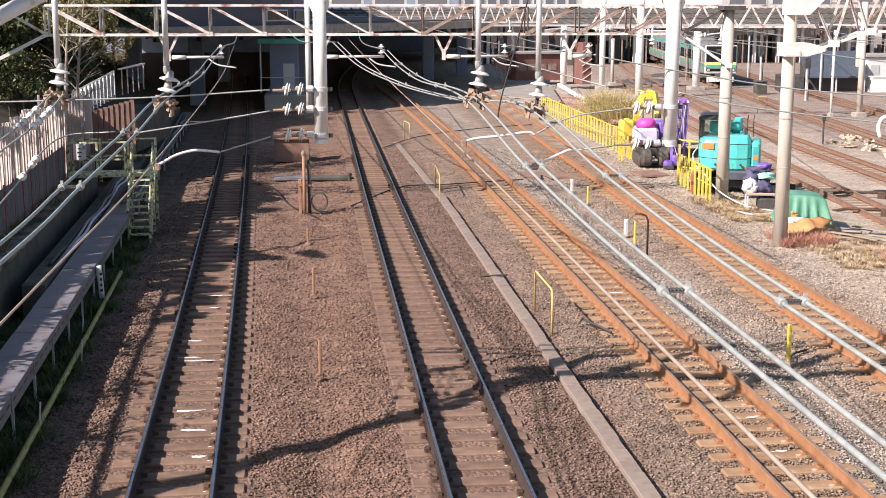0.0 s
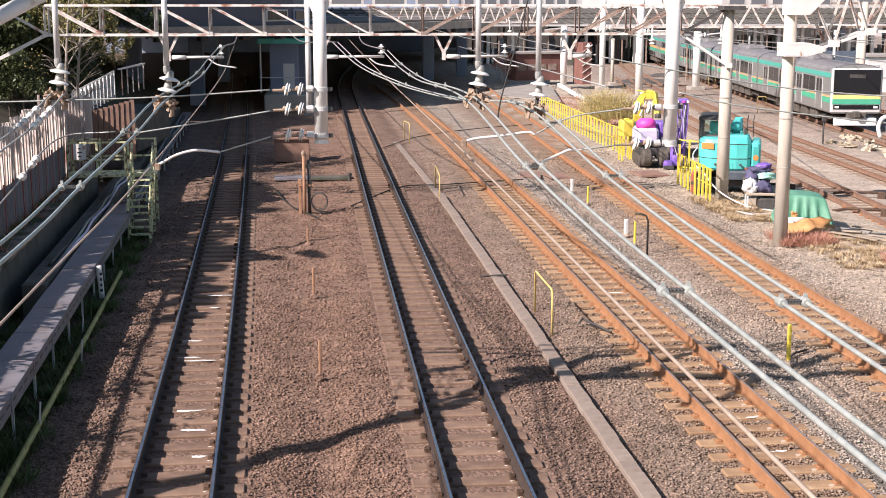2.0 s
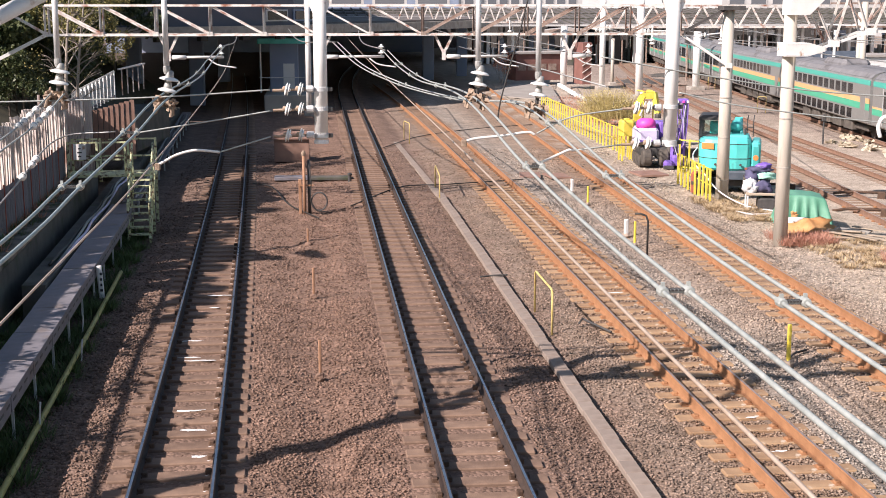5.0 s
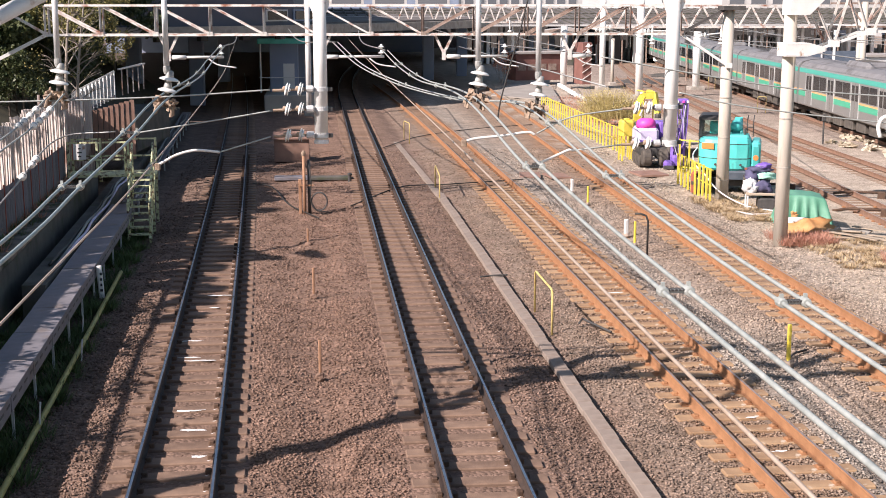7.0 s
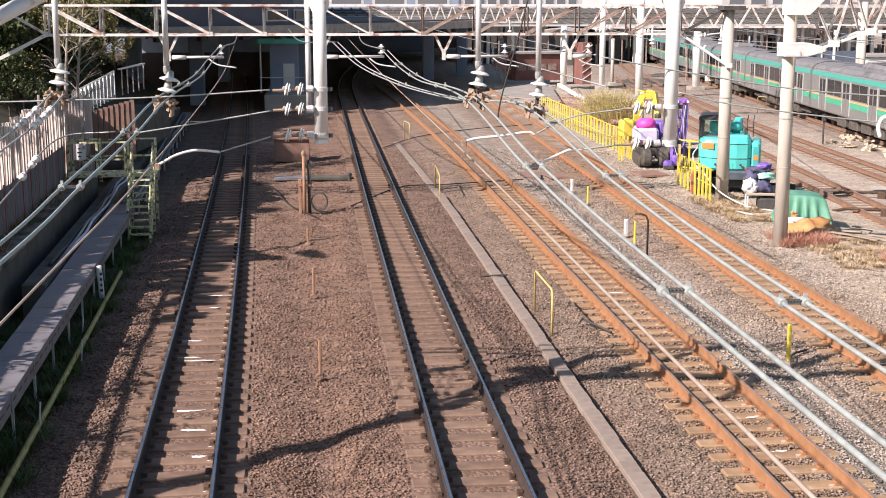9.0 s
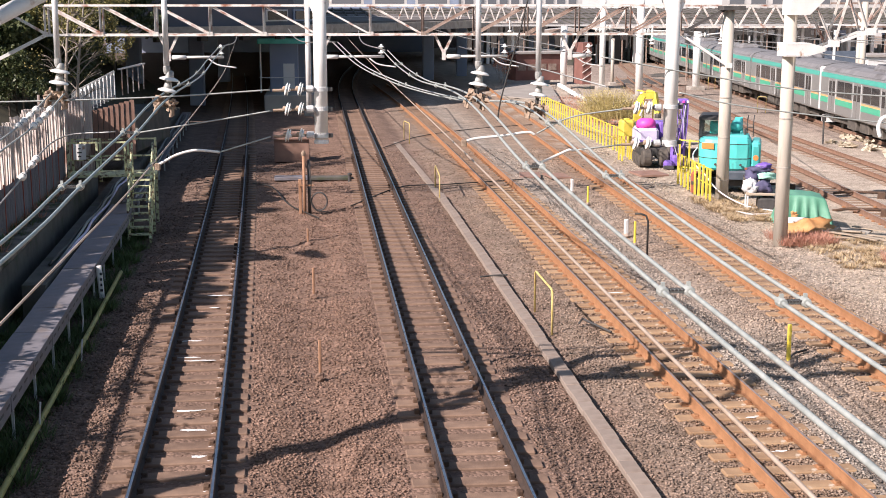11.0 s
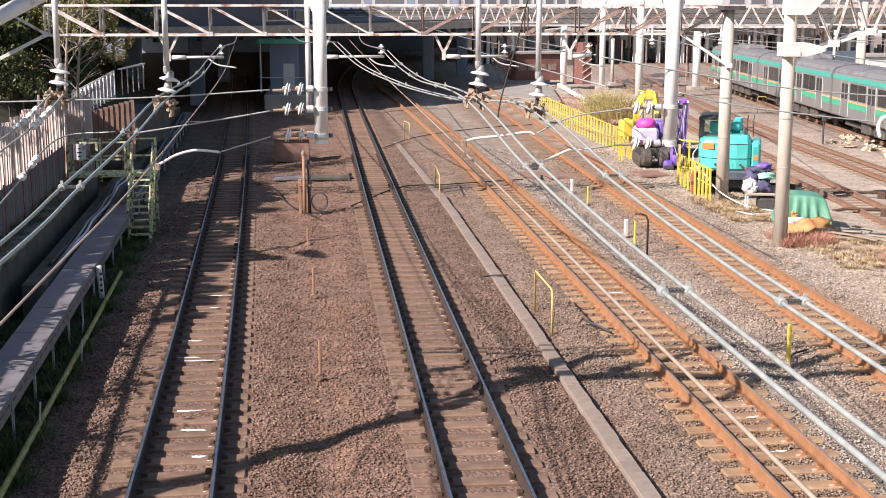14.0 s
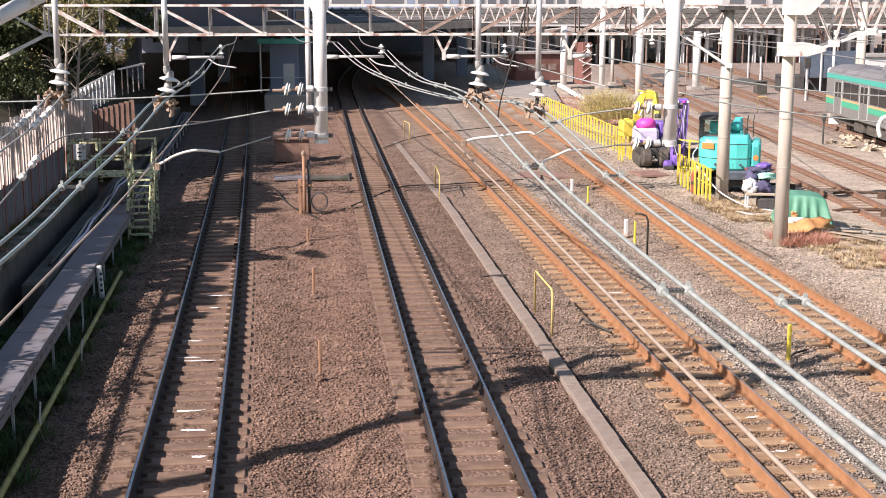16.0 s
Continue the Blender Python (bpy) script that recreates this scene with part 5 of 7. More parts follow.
        c = cord([(x, -1.5, 2.75 - 0.06 * (i % 3)), (x + rnd.uniform(-0.12, 0.1), -1.66, 1.9), (x - 0.1 + rnd.uniform(-0.1, 0.1), -1.6, 1.1), (0.55 + 0.02 * i, -1.55, 0.4 + 0.05 * i)], 6)
        part("hose", Geo().tube(c, 0.02, 6), M[("dark_metal", "purple", "lavender")[i % 3]], t, "", True)
    part("boom_head", Geo().box(0.45, 1.05, -1.5, -1.05, 2.72, 2.9, 0.06), M["purple"], t)
    for x in (0.55, 0.8, 0.98):
        part("fitting", Geo().box(x - 0.05, x + 0.05, -1.56, -1.5, 2.74, 2.84, 0.015), M["pink" if x == 0.8 else "cloth_white"], t)
    part("boom_foot", Geo().box(0.35, 0.85, -1.7, -1.2, 0.12, 0.55, 0.1), M["purple"], t)
    part("grapple", Geo().box(0.0, 0.42, -1.85, -1.45, 0.05, 0.34, 0.1), M["purple"], t, "purple jaw on the ground")
    part("jaw_teeth", Geo().box(-0.05, 0.4, -1.93, -1.85, 0.0, 0.15, 0.02), M["dark_metal"], t)
    part("outrigger", Geo().bar((-0.2, -0.9, 0.55), (1.7, -0.75, 0.55), 0.35, 0.36), M["dark_metal"], t)
    y = thing("yellow_digger", "bright yellow mini digger arm raised behind the crane", "excavator", (16.8, 66.0, level(16.8, 66)), 10)
    for x in (-0.5, 0.5):
        crawler(y, x, 0, 2.0, 0.32, 0.5)
    part("body", Geo().box(-0.55, 0.55, -0.45, 0.8, 0.5, 1.0, 0.1), M["dark_metal"], y)
    part("boom", Geo().bar((-0.3, -0.2, 0.9), (-0.34, -0.4, 1.95), 0.34, 0.3), M["yellow"], y)
    part("boom", Geo().bar((-0.36, -0.4, 1.85), (-0.12, -0.55, 2.36), 0.3, 0.3), M["yellow"], y)
    part("boom", Geo().bar((-0.2, -0.55, 2.3), (0.42, -0.7, 2.34), 0.26, 0.3), M["yellow"], y)
    part("arm", Geo().bar((0.42, -0.7, 2.48), (0.56, -0.9, 1.42), 0.22, 0.24), M["yellow"], y)
    part("ram", Geo().tube([(-0.22, -0.45, 1.3), (0.0, -0.68, 2.05)], 0.05, 8), M["galv"], y)
    part("ram", Geo().tube([(0.0, -0.66, 2.5), (0.4, -0.78, 2.52)], 0.045, 8), M["yellow"], y)
    part("link", Geo().bar((0.3, -0.85, 1.75), (0.56, -0.9, 1.9), 0.09, 0.09), M["yellow"], y)
    for x in (0.15, 0.7):
        part("roll_bar", Geo().tube(cord([(x, 0.0, 0.9), (x, 0.0, 2.3), (x, 0.2, 2.5), (x, 0.8, 2.5)], 4), 0.04, 8), M["yellow"], y, "", True)
    part("roll_bar", Geo().tube([(0.15, 0.1, 2.48), (0.7, 0.1, 2.48)], 0.04, 8), M["yellow"], y)
    part("lamp", Geo().box(-0.3, -0.18, -0.66, -0.55, 2.42, 2.52, 0.02), M["cloth_white"], y)
    part("bucket", Geo().box(0.4, 0.7, -1.1, -0.8, 1.2, 1.45, 0.08), M["dark_metal"], y)
    b = thing("yellow_tank", "yellow plastic tank by the safety fence", "tank", (13.75, 56.4, 0), 5)
    part("body", Geo().box(-0.31, 0.31, -0.3, 0.3, 1.1, 1.8, 0.1), M["yellow"], b)
    part("lid", Geo().box(-0.12, 0.12, -0.12, 0.12, 1.8, 1.86, 0.03), M["yellow"], b)
    for x, yy in ((-0.25, -0.24), (0.25, -0.24), (-0.25, 0.24), (0.25, 0.24)):
        part("leg", Geo().bar((x, yy, 0.0), (x, yy, 1.12), 0.06), M["yellow"], b)


def sheet(pts_fn, nx, ny):
    g = Geo()
    g.v = [pts_fn(i / nx, j / ny) for j in range(ny + 1) for i in range(nx + 1)]
    g.f = [(j * (nx + 1) + i, j * (nx + 1) + i + 1, (j + 1) * (nx + 1) + i + 1, (j + 1) * (nx + 1) + i) for j in range(ny) for i in range(nx)]
    return g


def tarp_pile():
    def drape(u, v):
        x, y = (u - 0.5) * 1.9, (v - 0.5) * 1.9
        r = max(abs(x) / 0.66, abs(y) / 0.7)
        top = 0.92 + 0.1 * (0.5 - abs(u - 0.35)) - 0.16 * (u > 0.62) * (u - 0.62) / 0.38
        k = min(max((r - 0.9) / 0.5, 0), 1)
        fold = math.sin(15 * math.atan2(y, x + 1e-3) + 3 * x)
        z = top * (1 - k) + 0.03 + 0.05 * abs(noise.noise(Vector((x * 3, y * 3, 1)))) + 0.1 * fold * k * (1 - k)
        pull = 1 + 0.1 * fold * k - 0.12 * k
        return (x * pull, y * pull, max(z, 0.01))
    t = thing("tarpaulin_heap", "green tarpaulin draped over a heap of boxes", "tarpaulin", (15.22, 39.0, 0), -14)
    part("tarpaulin", sheet(drape, 44, 44), M["tarp"], t, "creased green tarpaulin", True)
    part("crate", Geo().box(-0.45, 0.45, -0.45, 0.45, 0.0, 0.7, 0.03), M["wood"], t)
    s = thing("sack", "torn orange-brown sack lying beside the tarpaulin", "sack", (14.85, 37.5, 0), 15)
    part("bag", Geo().blob((0, 0, 0.14), (0.85, 0.55, 0.3), 18, 0.35, 3.1), M["sack"], s, "", True)
    part("flap", Geo().blob((-0.25, 0.32, 0.3), (0.42, 0.22, 0.12), 12, 0.4, 7.0), M["cloth_white"], s, "crumpled white sheet", True)
    for i, (x, y, z, r) in enumerate(((14.15, 37.4, 0.1, 0.14), (14.35, 37.2, 0.08, 0.1), (14.55, 38.0, 0.5, 0.1), (15.6, 37.2, 0.1, 0.13), (14.2, 37.75, 0.12, 0.11))):
        single("rubble", Geo().blob((x, y, z - 0.03), (r, r, r), 8, 0.4, i * 3.0), M["concrete" if i % 2 else "sack"], "small lump of rubble by the heap", "rubble", "rubble lumps")
    rnd = random.Random(5)
    for i in range(9):
        x, y = 15.3 + rnd.uniform(-0.1, 1.6), 36.3 + rnd.uniform(-0.7, 1.0)
        a = rnd.uniform(-70, -20)
        single("board", Geo().box(-rnd.uniform(0.5, 0.9), rnd.uniform(0.5, 0.8), -0.08, 0.08, 0.02 + 0.035 * i * 0.4, 0.05 + 0.035 * i * 0.4, 0.0, pose(x, y, 0, 0, rnd.uniform(-2, 2), a)), M["wood"], "weathered board dropped on the ballast", "board", "loose boards")
    single("steel_plate", Geo().box(-0.8, 0.8, -0.55, 0.55, 0.01, 0.05, 0.01, pose(15.9, 37.5, 0, 0, 0, -35)), M["concrete"], "flat grey plate on the ground", "plate")
    k = thing("cart", "small wooden handcart loaded with clothes and bags", "cart", (14.95, 42.2, 0), -12)
    part("bed", Geo().box(-0.5, 0.55, -0.35, 0.35, 0.5, 0.58, 0.02), M["wood"], k)
    for x, y in ((-0.45, -0.3), (0.5, -0.3), (-0.45, 0.3), (0.5, 0.3)):
        part("leg", Geo().bar((x, y, 0), (x, y, 0.52), 0.05), M["cloth_white"], k)
    part("basin", Geo().box(-0.1, 0.5, -0.3, 0.3, 0.05, 0.42, 0.08), M["dark_metal"], k)
    for i, (c, r, mat, lab) in enumerate((((-0.35, 0, 0.8), (0.24, 0.3, 0.26), "cloth_white", "white bag"), ((0.05, -0.1, 0.78), (0.3, 0.3, 0.22), "cloth_navy", "navy bag"), ((0.12, 0.05, 1.12), (0.42, 0.3, 0.13), "mint", "mint green cloth"), ((0.0, 0.1, 1.32), (0.4, 0.28, 0.15), "cloth_navy", "dark bundle"), ((0.1, 0.1, 1.45), (0.26, 0.22, 0.1), "purple", "purple cloth"), ((-0.3, 0.1, 1.1), (0.22, 0.25, 0.22), "cloth_navy", "dark bundle"))):
        single("bag", Geo().blob((14.95 + c[0], 42.2 + c[1], c[2]), r, 20, 0.34, i * 2.7), M[mat], lab + " on a handcart", "bag", "bags on the cart", smooth=True)
    single("hose", Geo().tube(cord([(13.9, 45.5, 0.9), (14.1, 44.0, 0.35), (14.6, 42.6, 0.05), (15.2, 41.3, 0.04), (14.3, 40.8, 0.04), (13.9, 41.5, 0.04)], 10), 0.025, 6), M["cloth_white"], "pale hose trailing over the ground", "hose", smooth=True)


# ---- plants ----
def tuft_arrays(centres, rng, h, w, lean, blades):
    """Thin grass blades as triangles."""
    n = len(centres) * blades
    c = np.repeat(centres, blades, 0)
    a = rng.uniform(0, 6.283, n)
    rad = rng.uniform(0, w, n)
    b = c + np.stack([np.cos(a) * rad, np.sin(a) * rad, np.zeros(n)], 1)
    hh = h * rng.uniform(0.4, 1.1, n)
    tip = b + np.stack([np.cos(a) * lean * hh, np.sin(a) * lean * hh, hh], 1)
    s = np.stack([-np.sin(a), np.cos(a), np.zeros(n)], 1) * 0.012
    v = np.stack([b - s, b + s, tip], 1).reshape(-1, 3)
    return v, np.arange(n * 3).reshape(-1, 3)


def leaf_arrays(centres, radii, per, size, rng, flat=0.8):
    """Small leaf quads in clumps round centres."""
    c = np.repeat(centres, per, 0)
    r = np.repeat(radii, per)
    n = len(c)
    d = rng.normal(size=(n, 3))
    d /= np.linalg.norm(d, axis=1)[:, None]
    d[:, 2] *= flat
    p = c + d * (r * rng.uniform(0.35, 1.05, n) ** 0.6)[:, None]
    u = rng.normal(size=(n, 3))
    u /= np.linalg.norm(u, axis=1)[:, None]
    w = np.cross(u, rng.normal(size=(n, 3)))
    w /= np.linalg.norm(w, axis=1)[:, None]
    s = (size * rng.uniform(0.6, 1.4, n))[:, None]
    v = np.stack([p - u * s, p + w * s * 0.55, p + u * s, p - w * s * 0.55], 1).reshape(-1, 3)
    return v, np.arange(n * 4).reshape(-1, 4)


def dry_plants():
    rng = np.random.default_rng(11)

    def field(n, x0, x1, y0, y1, f=None):
        c = np.stack([rng.uniform(x0, x1, n), rng.uniform(y0, y1, n), np.zeros(n)], 1)
        return c[[f(x, y) for x, y, _ in c]] if f else c
    c = np.concatenate([field(170, 13.2, 14.9, 39.6, 45.0), field(260, 13.8, 18.2, 31.8, 36.2), field(60, 14.2, 15.4, 36.2, 38)])
    v, f = tuft_arrays(c, rng, 0.13, 0.2, 1.1, 26)
    heap("dry_grass", v, f, M["straw"], "flattened straw-coloured dry grass round the masts", "grass")
    c = np.concatenate([field(90, 13.3, 14.9, 35.2, 37.0), field(90, 15.0, 18.5, 30.5, 33.5)])
    v, f = tuft_arrays(c, rng, 0.3, 0.16, 0.7, 24)
    heap("withered_weeds", v, f, M["straw_red"], "withered reddish weeds at the foot of a mast", "weeds")
    c = field(220, 15.0, 19.5, 64, 96, lambda x, y: x > 14.9 + 0.06 * (y - 60) and x < 16.8 + 0.09 * (y - 60))
    v, f = tuft_arrays(c, rng, 0.3, 0.4, 0.8, 20)
    heap("withered_weeds", v, f, M["straw_red"], "low brown weeds behind the yellow fence", "weeds")
    # olive shrub behind the fence
    t = thing("shrub", "bushy olive-yellow shrub behind the yellow fence", "shrub", (17.75, 77.5, 0))
    g = Geo()
    for i in range(14):
        a = i * 2.4
        g.tube([(0.25 * math.cos(a), 0.25 * math.sin(a), -0.1), (0.9 * math.cos(a), 0.9 * math.sin(a), 0.9), (1.5 * math.cos(a), 1.3 * math.sin(a), 1.7 + 0.3 * math.sin(3 * a))], 0.03, 5, 0.008)
    part("branching", g, M["bark"], t)
    cc = np.array([[1.7 * math.cos(i * 2.4) * (i / 60) ** 0.5, 1.4 * math.sin(i * 2.4) * (i / 60) ** 0.5, 0.35 + 1.35 * rng.random() * (1 - 0.5 * i / 60)] for i in range(60)])
    v, f = leaf_arrays(cc, np.full(60, 0.46), 60, 0.04, rng)
    heap("foliage", v, f, M["shrub"], "", "", t)
    v, f = tuft_arrays(np.array([[1.5 * math.cos(i * 2.4) * (i / 90) ** 0.5, 1.3 * math.sin(i * 2.4) * (i / 90) ** 0.5, 0.0] for i in range(90)]), rng, 1.9, 0.35, 0.5, 20)
    heap("twig_mass", v, f, M["shrub"], "", "", t)
    c = np.stack([rng.uniform(-7.2, -4.2, 1500), rng.uniform(15, 40, 1500), np.full(1500, -0.05)], 1)
    c = c[c[:, 0] < np.array([line_a(y) - 2.15 - 0.3 * math.sin(y * 1.7) ** 2 for y in c[:, 1]])]
    v, f = tuft_arrays(c, rng, 0.26, 0.2, 0.8, 22)
    heap("green_weeds", v, f, M["grass"], "green weeds under the cable walkway", "weeds")
    ys = rng.uniform(20, 44, 420)
    c = np.stack([np.array([ledge_x(y) for y in ys]) - 0.15 - 0.75 * rng.random(420) ** 0.6, ys, np.full(420, 1.33)], 1)
    v, f = tuft_arrays(c[:260], rng, 0.24, 0.16, 0.8, 18)
    heap("wall_weeds", v, f, M["grass"], "green weeds along the retaining wall's top", "weeds")
    v, f = tuft_arrays(c[260:], rng, 0.3, 0.14, 0.7, 18)
    heap("withered_weeds", v, f, M["straw_red"], "withered weeds along the retaining wall's top", "weeds")


def tree(at, h, spread, rng, leaves, mat, label, lean=(0, 0), crown_low=0.35, clumps=60, size=0.09, r=0.14, clump_r=0.75, fork=0.3):
    t = thing("tree", label, "tree", at, group="trees on the bank")
    trunk = Geo()
    mid = (lean[0] * 0.4, lean[1] * 0.4, h * 0.45)
    top = (lean[0], lean[1], h * 0.95)
    spine = cord([(0, 0, -0.4), mid, top], 6)
    trunk.tube(spine, r, 10, r * 0.2)
    bark = M["bark_dark" if mat == "leaf" else "bark"]
    part("trunk", trunk, bark, t, "dark trunk" if mat == "leaf" else "pale bare trunk", True)
    limbs, ends = Geo(), []
    for i in range(16):
        q = spine[int((fork + (0.95 - fork) * i / 16) * (len(spine) - 1))]
        a = i * 2.4 + rng.uniform(-0.4, 0.4)
        reach = spread * (1.1 - 0.5 * i / 16) * rng.uniform(0.6, 1.1)
        e = q + Vector((math.cos(a) * reach, math.sin(a) * reach, reach * rng.uniform(0.3, 0.8)))
        m = q.lerp(e, 0.5) + Vector((0, 0, 0.12 * reach))
        limbs.tube(cord([q, m, e], 4), r * 0.35, 6, r * 0.08)
        ends.append(e)
        for k in range(3):
            b = a + rng.uniform(-0.9, 0.9)
            e2 = m + Vector((math.cos(b) * reach * 0.5, math.sin(b) * reach * 0.5, reach * rng.uniform(0.2, 0.6)))
            limbs.tube([m, m.lerp(e2, 0.5) + Vector((0, 0, 0.05)), e2], r * 0.16, 5, r * 0.04)
            ends.append(e2)
    part("branching", limbs, bark, t, "", True)
    if leaves:
        idx = rng.integers(0, len(ends), clumps)
        c = np.array([tuple(ends[i]) for i in idx]) + rng.normal(0, 0.35 * spread / 2, (clumps, 3))
        c = c[c[:, 2] > h * crown_low * 0.7]
        v, f = leaf_arrays(c, rng.uniform(0.5, 1.1, len(c)) * clump_r, leaves, size, rng)
        heap("crown", v, f, M[mat], "", "", t)
    return t


def shadow_trees(rng):
    """Unseen bare tree beside the line, added so its limb shades the first tracks."""
    t = thing("tree", "unseen big bare tree, its long limb placed to shade the tracks", "tree", (-12.4, 11.6, 1.2), group="trees on the bank")
    # carries a shadow point on the ground back up along the sunlight
    def over(x, y, z):
        return (x + SHADE.x / SHADE.z * z + 12.4, y + SHADE.y / SHADE.z * z - 11.6, z - 1.2)
    part("trunk", Geo().tube(cord([(0, 0, -0.6), (0.15, 0.1, 2.5), (0.9, 0.5, 4.6), (1.7, 1.2, 5.2), over(-2.9, 17.9, 6.5)], 6), 0.3, 12, 0.15), M["bark_dark"], t, "dark trunk", True)
    limb = [over(x, y, z) for x, y, z in ((-2.9, 17.9, 6.5), (-1.66, 18.3, 6.8), (-0.91, 19.04, 7.0), (-0.06, 19.89, 7.2), (0.94, 20.6, 7.4), (1.64, 20.95, 7.6), (2.82, 21.85, 7.9), (3.67, 22.73, 8.1))]
    part("limb", Geo().tube(cord(limb, 5), 0.185, 10, 0.16), M["bark_dark"], t, "", True)
    part("limb", Geo().tube(cord([limb[-1]] + [over(x, y, z) for x, y, z in ((4.73, 23.87, 8.3), (5.4, 24.3, 8.4), (6.15, 24.35, 8.5))], 5), 0.16, 8, 0.1), M["bark_dark"], t, "", True)
    far = [limb[-1]] + [over(x, y, z) for x, y, z in ((4.6, 23.05, 8.3), (6.26, 22.86, 8.6), (7.3, 22.66, 8.8), (8.2, 22.75, 9.0), (9.74, 22.7, 9.2), (11.2, 22.5, 9.4))]
    part("limb", Geo().tube(cord(far, 5), 0.17, 8, 0.13), M["bark_dark"], t, "", True)
    part("limb", Geo().tube(cord([over(8.1, 22.6, 9.0), over(7.44, 21.7, 9.0), over(6.8, 21.15, 9.1), over(6.2, 20.95, 9.1)], 5), 0.12, 8, 0.08), M["bark_dark"], t, "", True)
    twigs = Geo()
    for base, n in ((limb, 2), (far, 6)):
        for k in range(n):
            q = Vector(base[1 + k % (len(base) - 1)])
            a = rng.uniform(0, 6.28)
            e = q + Vector((math.cos(a), math.sin(a), 0.3)) * rng.uniform(0.5, 1.5)
            twigs.tube(cord([q, q.lerp(e, 0.5) + Vector((0, 0, 0.1)), e], 3), 0.018, 5, 0.006)
    part("branching", twigs, M["bark_dark"], t, "", True)
    # a second unseen tree further along the bank, leafy branch added for its shadow
    b = thing("tree", "unseen slender tree, its leafy branch added for the shadow", "tree", (-13.2, 29.0, 2.5), group="trees on the bank")
    def bough(x, y, z):
        return (x + SHADE.x / SHADE.z * z + 13.2, y + SHADE.y / SHADE.z * z - 29.0, z - 2.5)
    part("trunk", Geo().tube(cord([(0, 0, -0.6), (0.2, 0.0, 2.2), (0.9, 0.3, 4.4), bough(-2.3, 35.6, 7.6)], 6), 0.13, 10, 0.075), M["bark_dark"], b, "dark trunk", True)
    part("limb", Geo().tube(cord([bough(-2.3, 35.6, 7.6), bough(-0.98, 37.0, 7.9), bough(0.1, 38.3, 8.0), bough(1.15, 38.8, 8.2)], 6), 0.09, 8, 0.05), M["bark_dark"], b, "", True)
    c = np.array([bough(-1.3, 35.3, 7.8), bough(-1.2, 35.05, 7.8), bough(-0.35, 36.1, 7.9), bough(-0.2, 35.8, 7.9), bough(-0.05, 35.5, 7.9)])
    v, f = leaf_arrays(c, np.array([0.24, 0.2, 0.28, 0.26, 0.22]), 260, 0.06, rng)
    heap("crown", v, f, M["leaf"], "", "", b)


# ---- the bank and its fence ----
def ledge_x(y):
    return line_a(y) - 4.2


def left_bank():
    ys = [8 + 2 * i for i in range(38)]
    g = Geo().sweep([(-2.0, -0.3), (0.0, -0.3), (0.0, 1.25), (-0.06, 1.3), (-0.6, 1.3), (-2.0, 1.33)], [(ledge_x(y), y, 0) for y in ys if y < 46])
    w = thing("retaining_wall", "mossy concrete retaining wall with a ledge, darkened for shade", "wall", kind="structure")
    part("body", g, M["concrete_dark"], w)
    rnd = random.Random(3)
    for i in range(22):
        y = 12 + 1.5 * i
        x = ledge_x(y)
        part("coping_stone", Geo().box(-0.55, 0.03, -0.72, 0.72, 1.3, 1.38 + rnd.uniform(0, 0.02), 0.015, pose(x, y, 0, 0, 0, 2.1)), M["coping"], w)
    # cable walkway on short legs
    c = thing("cable_walkway", "grey steel cable duct walkway on short legs", "cable duct", kind="structure")
    y = 12.0
    cover = Geo().box(-0.35, 0.35, -0.985, 0.985, 0.77, 0.815, 0.008).mesh("cover", M["tray"])
    while y < 39:
        a = line_a(y + 1) - 2.97
        ob = new("cover", cover)
        ob.parent = c
        ob.matrix_basis = pose(a, y + 1, rnd.uniform(-0.006, 0.006), 0, rnd.uniform(-0.5, 0.5), 2.1)
        part("side_plate", Geo().box(0.32, 0.345, -0.99, 0.99, 0.52, 0.77, 0, pose(a, y + 1, 0, 0, 0, 2.1)), M["tray"], c)
        part("side_plate", Geo().box(-0.345, -0.32, -0.99, 0.99, 0.52, 0.77, 0, pose(a, y + 1, 0, 0, 0, 2.1)), M["tray"], c)
        part("leg", Geo().bar((a + 0.3, y + 0.4, -0.1), (a + 0.3, y + 0.4, 0.55), 0.04), M["galv"], c)
        part("leg", Geo().bar((a - 0.3, y + 0.4, -0.1), (a - 0.3, y + 0.4, 0.55), 0.04), M["galv"], c)
        sl = Geo()
        for k in range(4):
            sl.box(0.346, 0.35, -0.85 + 0.5 * k, -0.6 + 0.5 * k, 0.66, 0.70, 0, pose(a, y + 1, 0, 0, 0, 2.1))
        part("slots", sl, M["dark_metal"], c)
        y += 2.0
    single("yellow_pipe", Geo().tube(cord([(line_a(yy) - 2.35, yy, 0.10) for yy in (13, 17, 21, 25, 29, 33)], 5), 0.05, 10), M["yellow_dirty"], "dirty yellow pipe along the foot of the walkway", "pipe", smooth=True)
    for x, y, h in ((-4.55, 24.8, 0.45), (-4.5, 20.6, 0.5), (-4.9, 27, 0.4)):
        post("stake", "thin leaning stake in green weeds", x, y, h, 0.03, "galv", 5)
    # out-of-view cable, added to cast a thin shadow line along the ballast
    wire("shadow_cable", "unseen thick black cable along the bank, added for its shadow line", [(-8.15, 3, 4.25), (-8.15, 14.2, 4.3), (-8.35, 22, 4.2), (-8.6, 31, 4.3)], 0.055, "wire_black")
    # cables lying behind the walkway and on past the stairs
    for k in range(6):
        pts = []
        for q in range(12):
            y = (30 + 1.5 * q) if k < 3 else (42 + 3.0 * q)
            off = -3.62 + 0.1 * k if k < 3 else -3.1 + 0.13 * (k - 3)
            pts.append((line_a(y) + off + rnd.uniform(-0.05, 0.05), y, (0.84 if k < 3 else 0.62) + rnd.uniform(0, 0.08)))
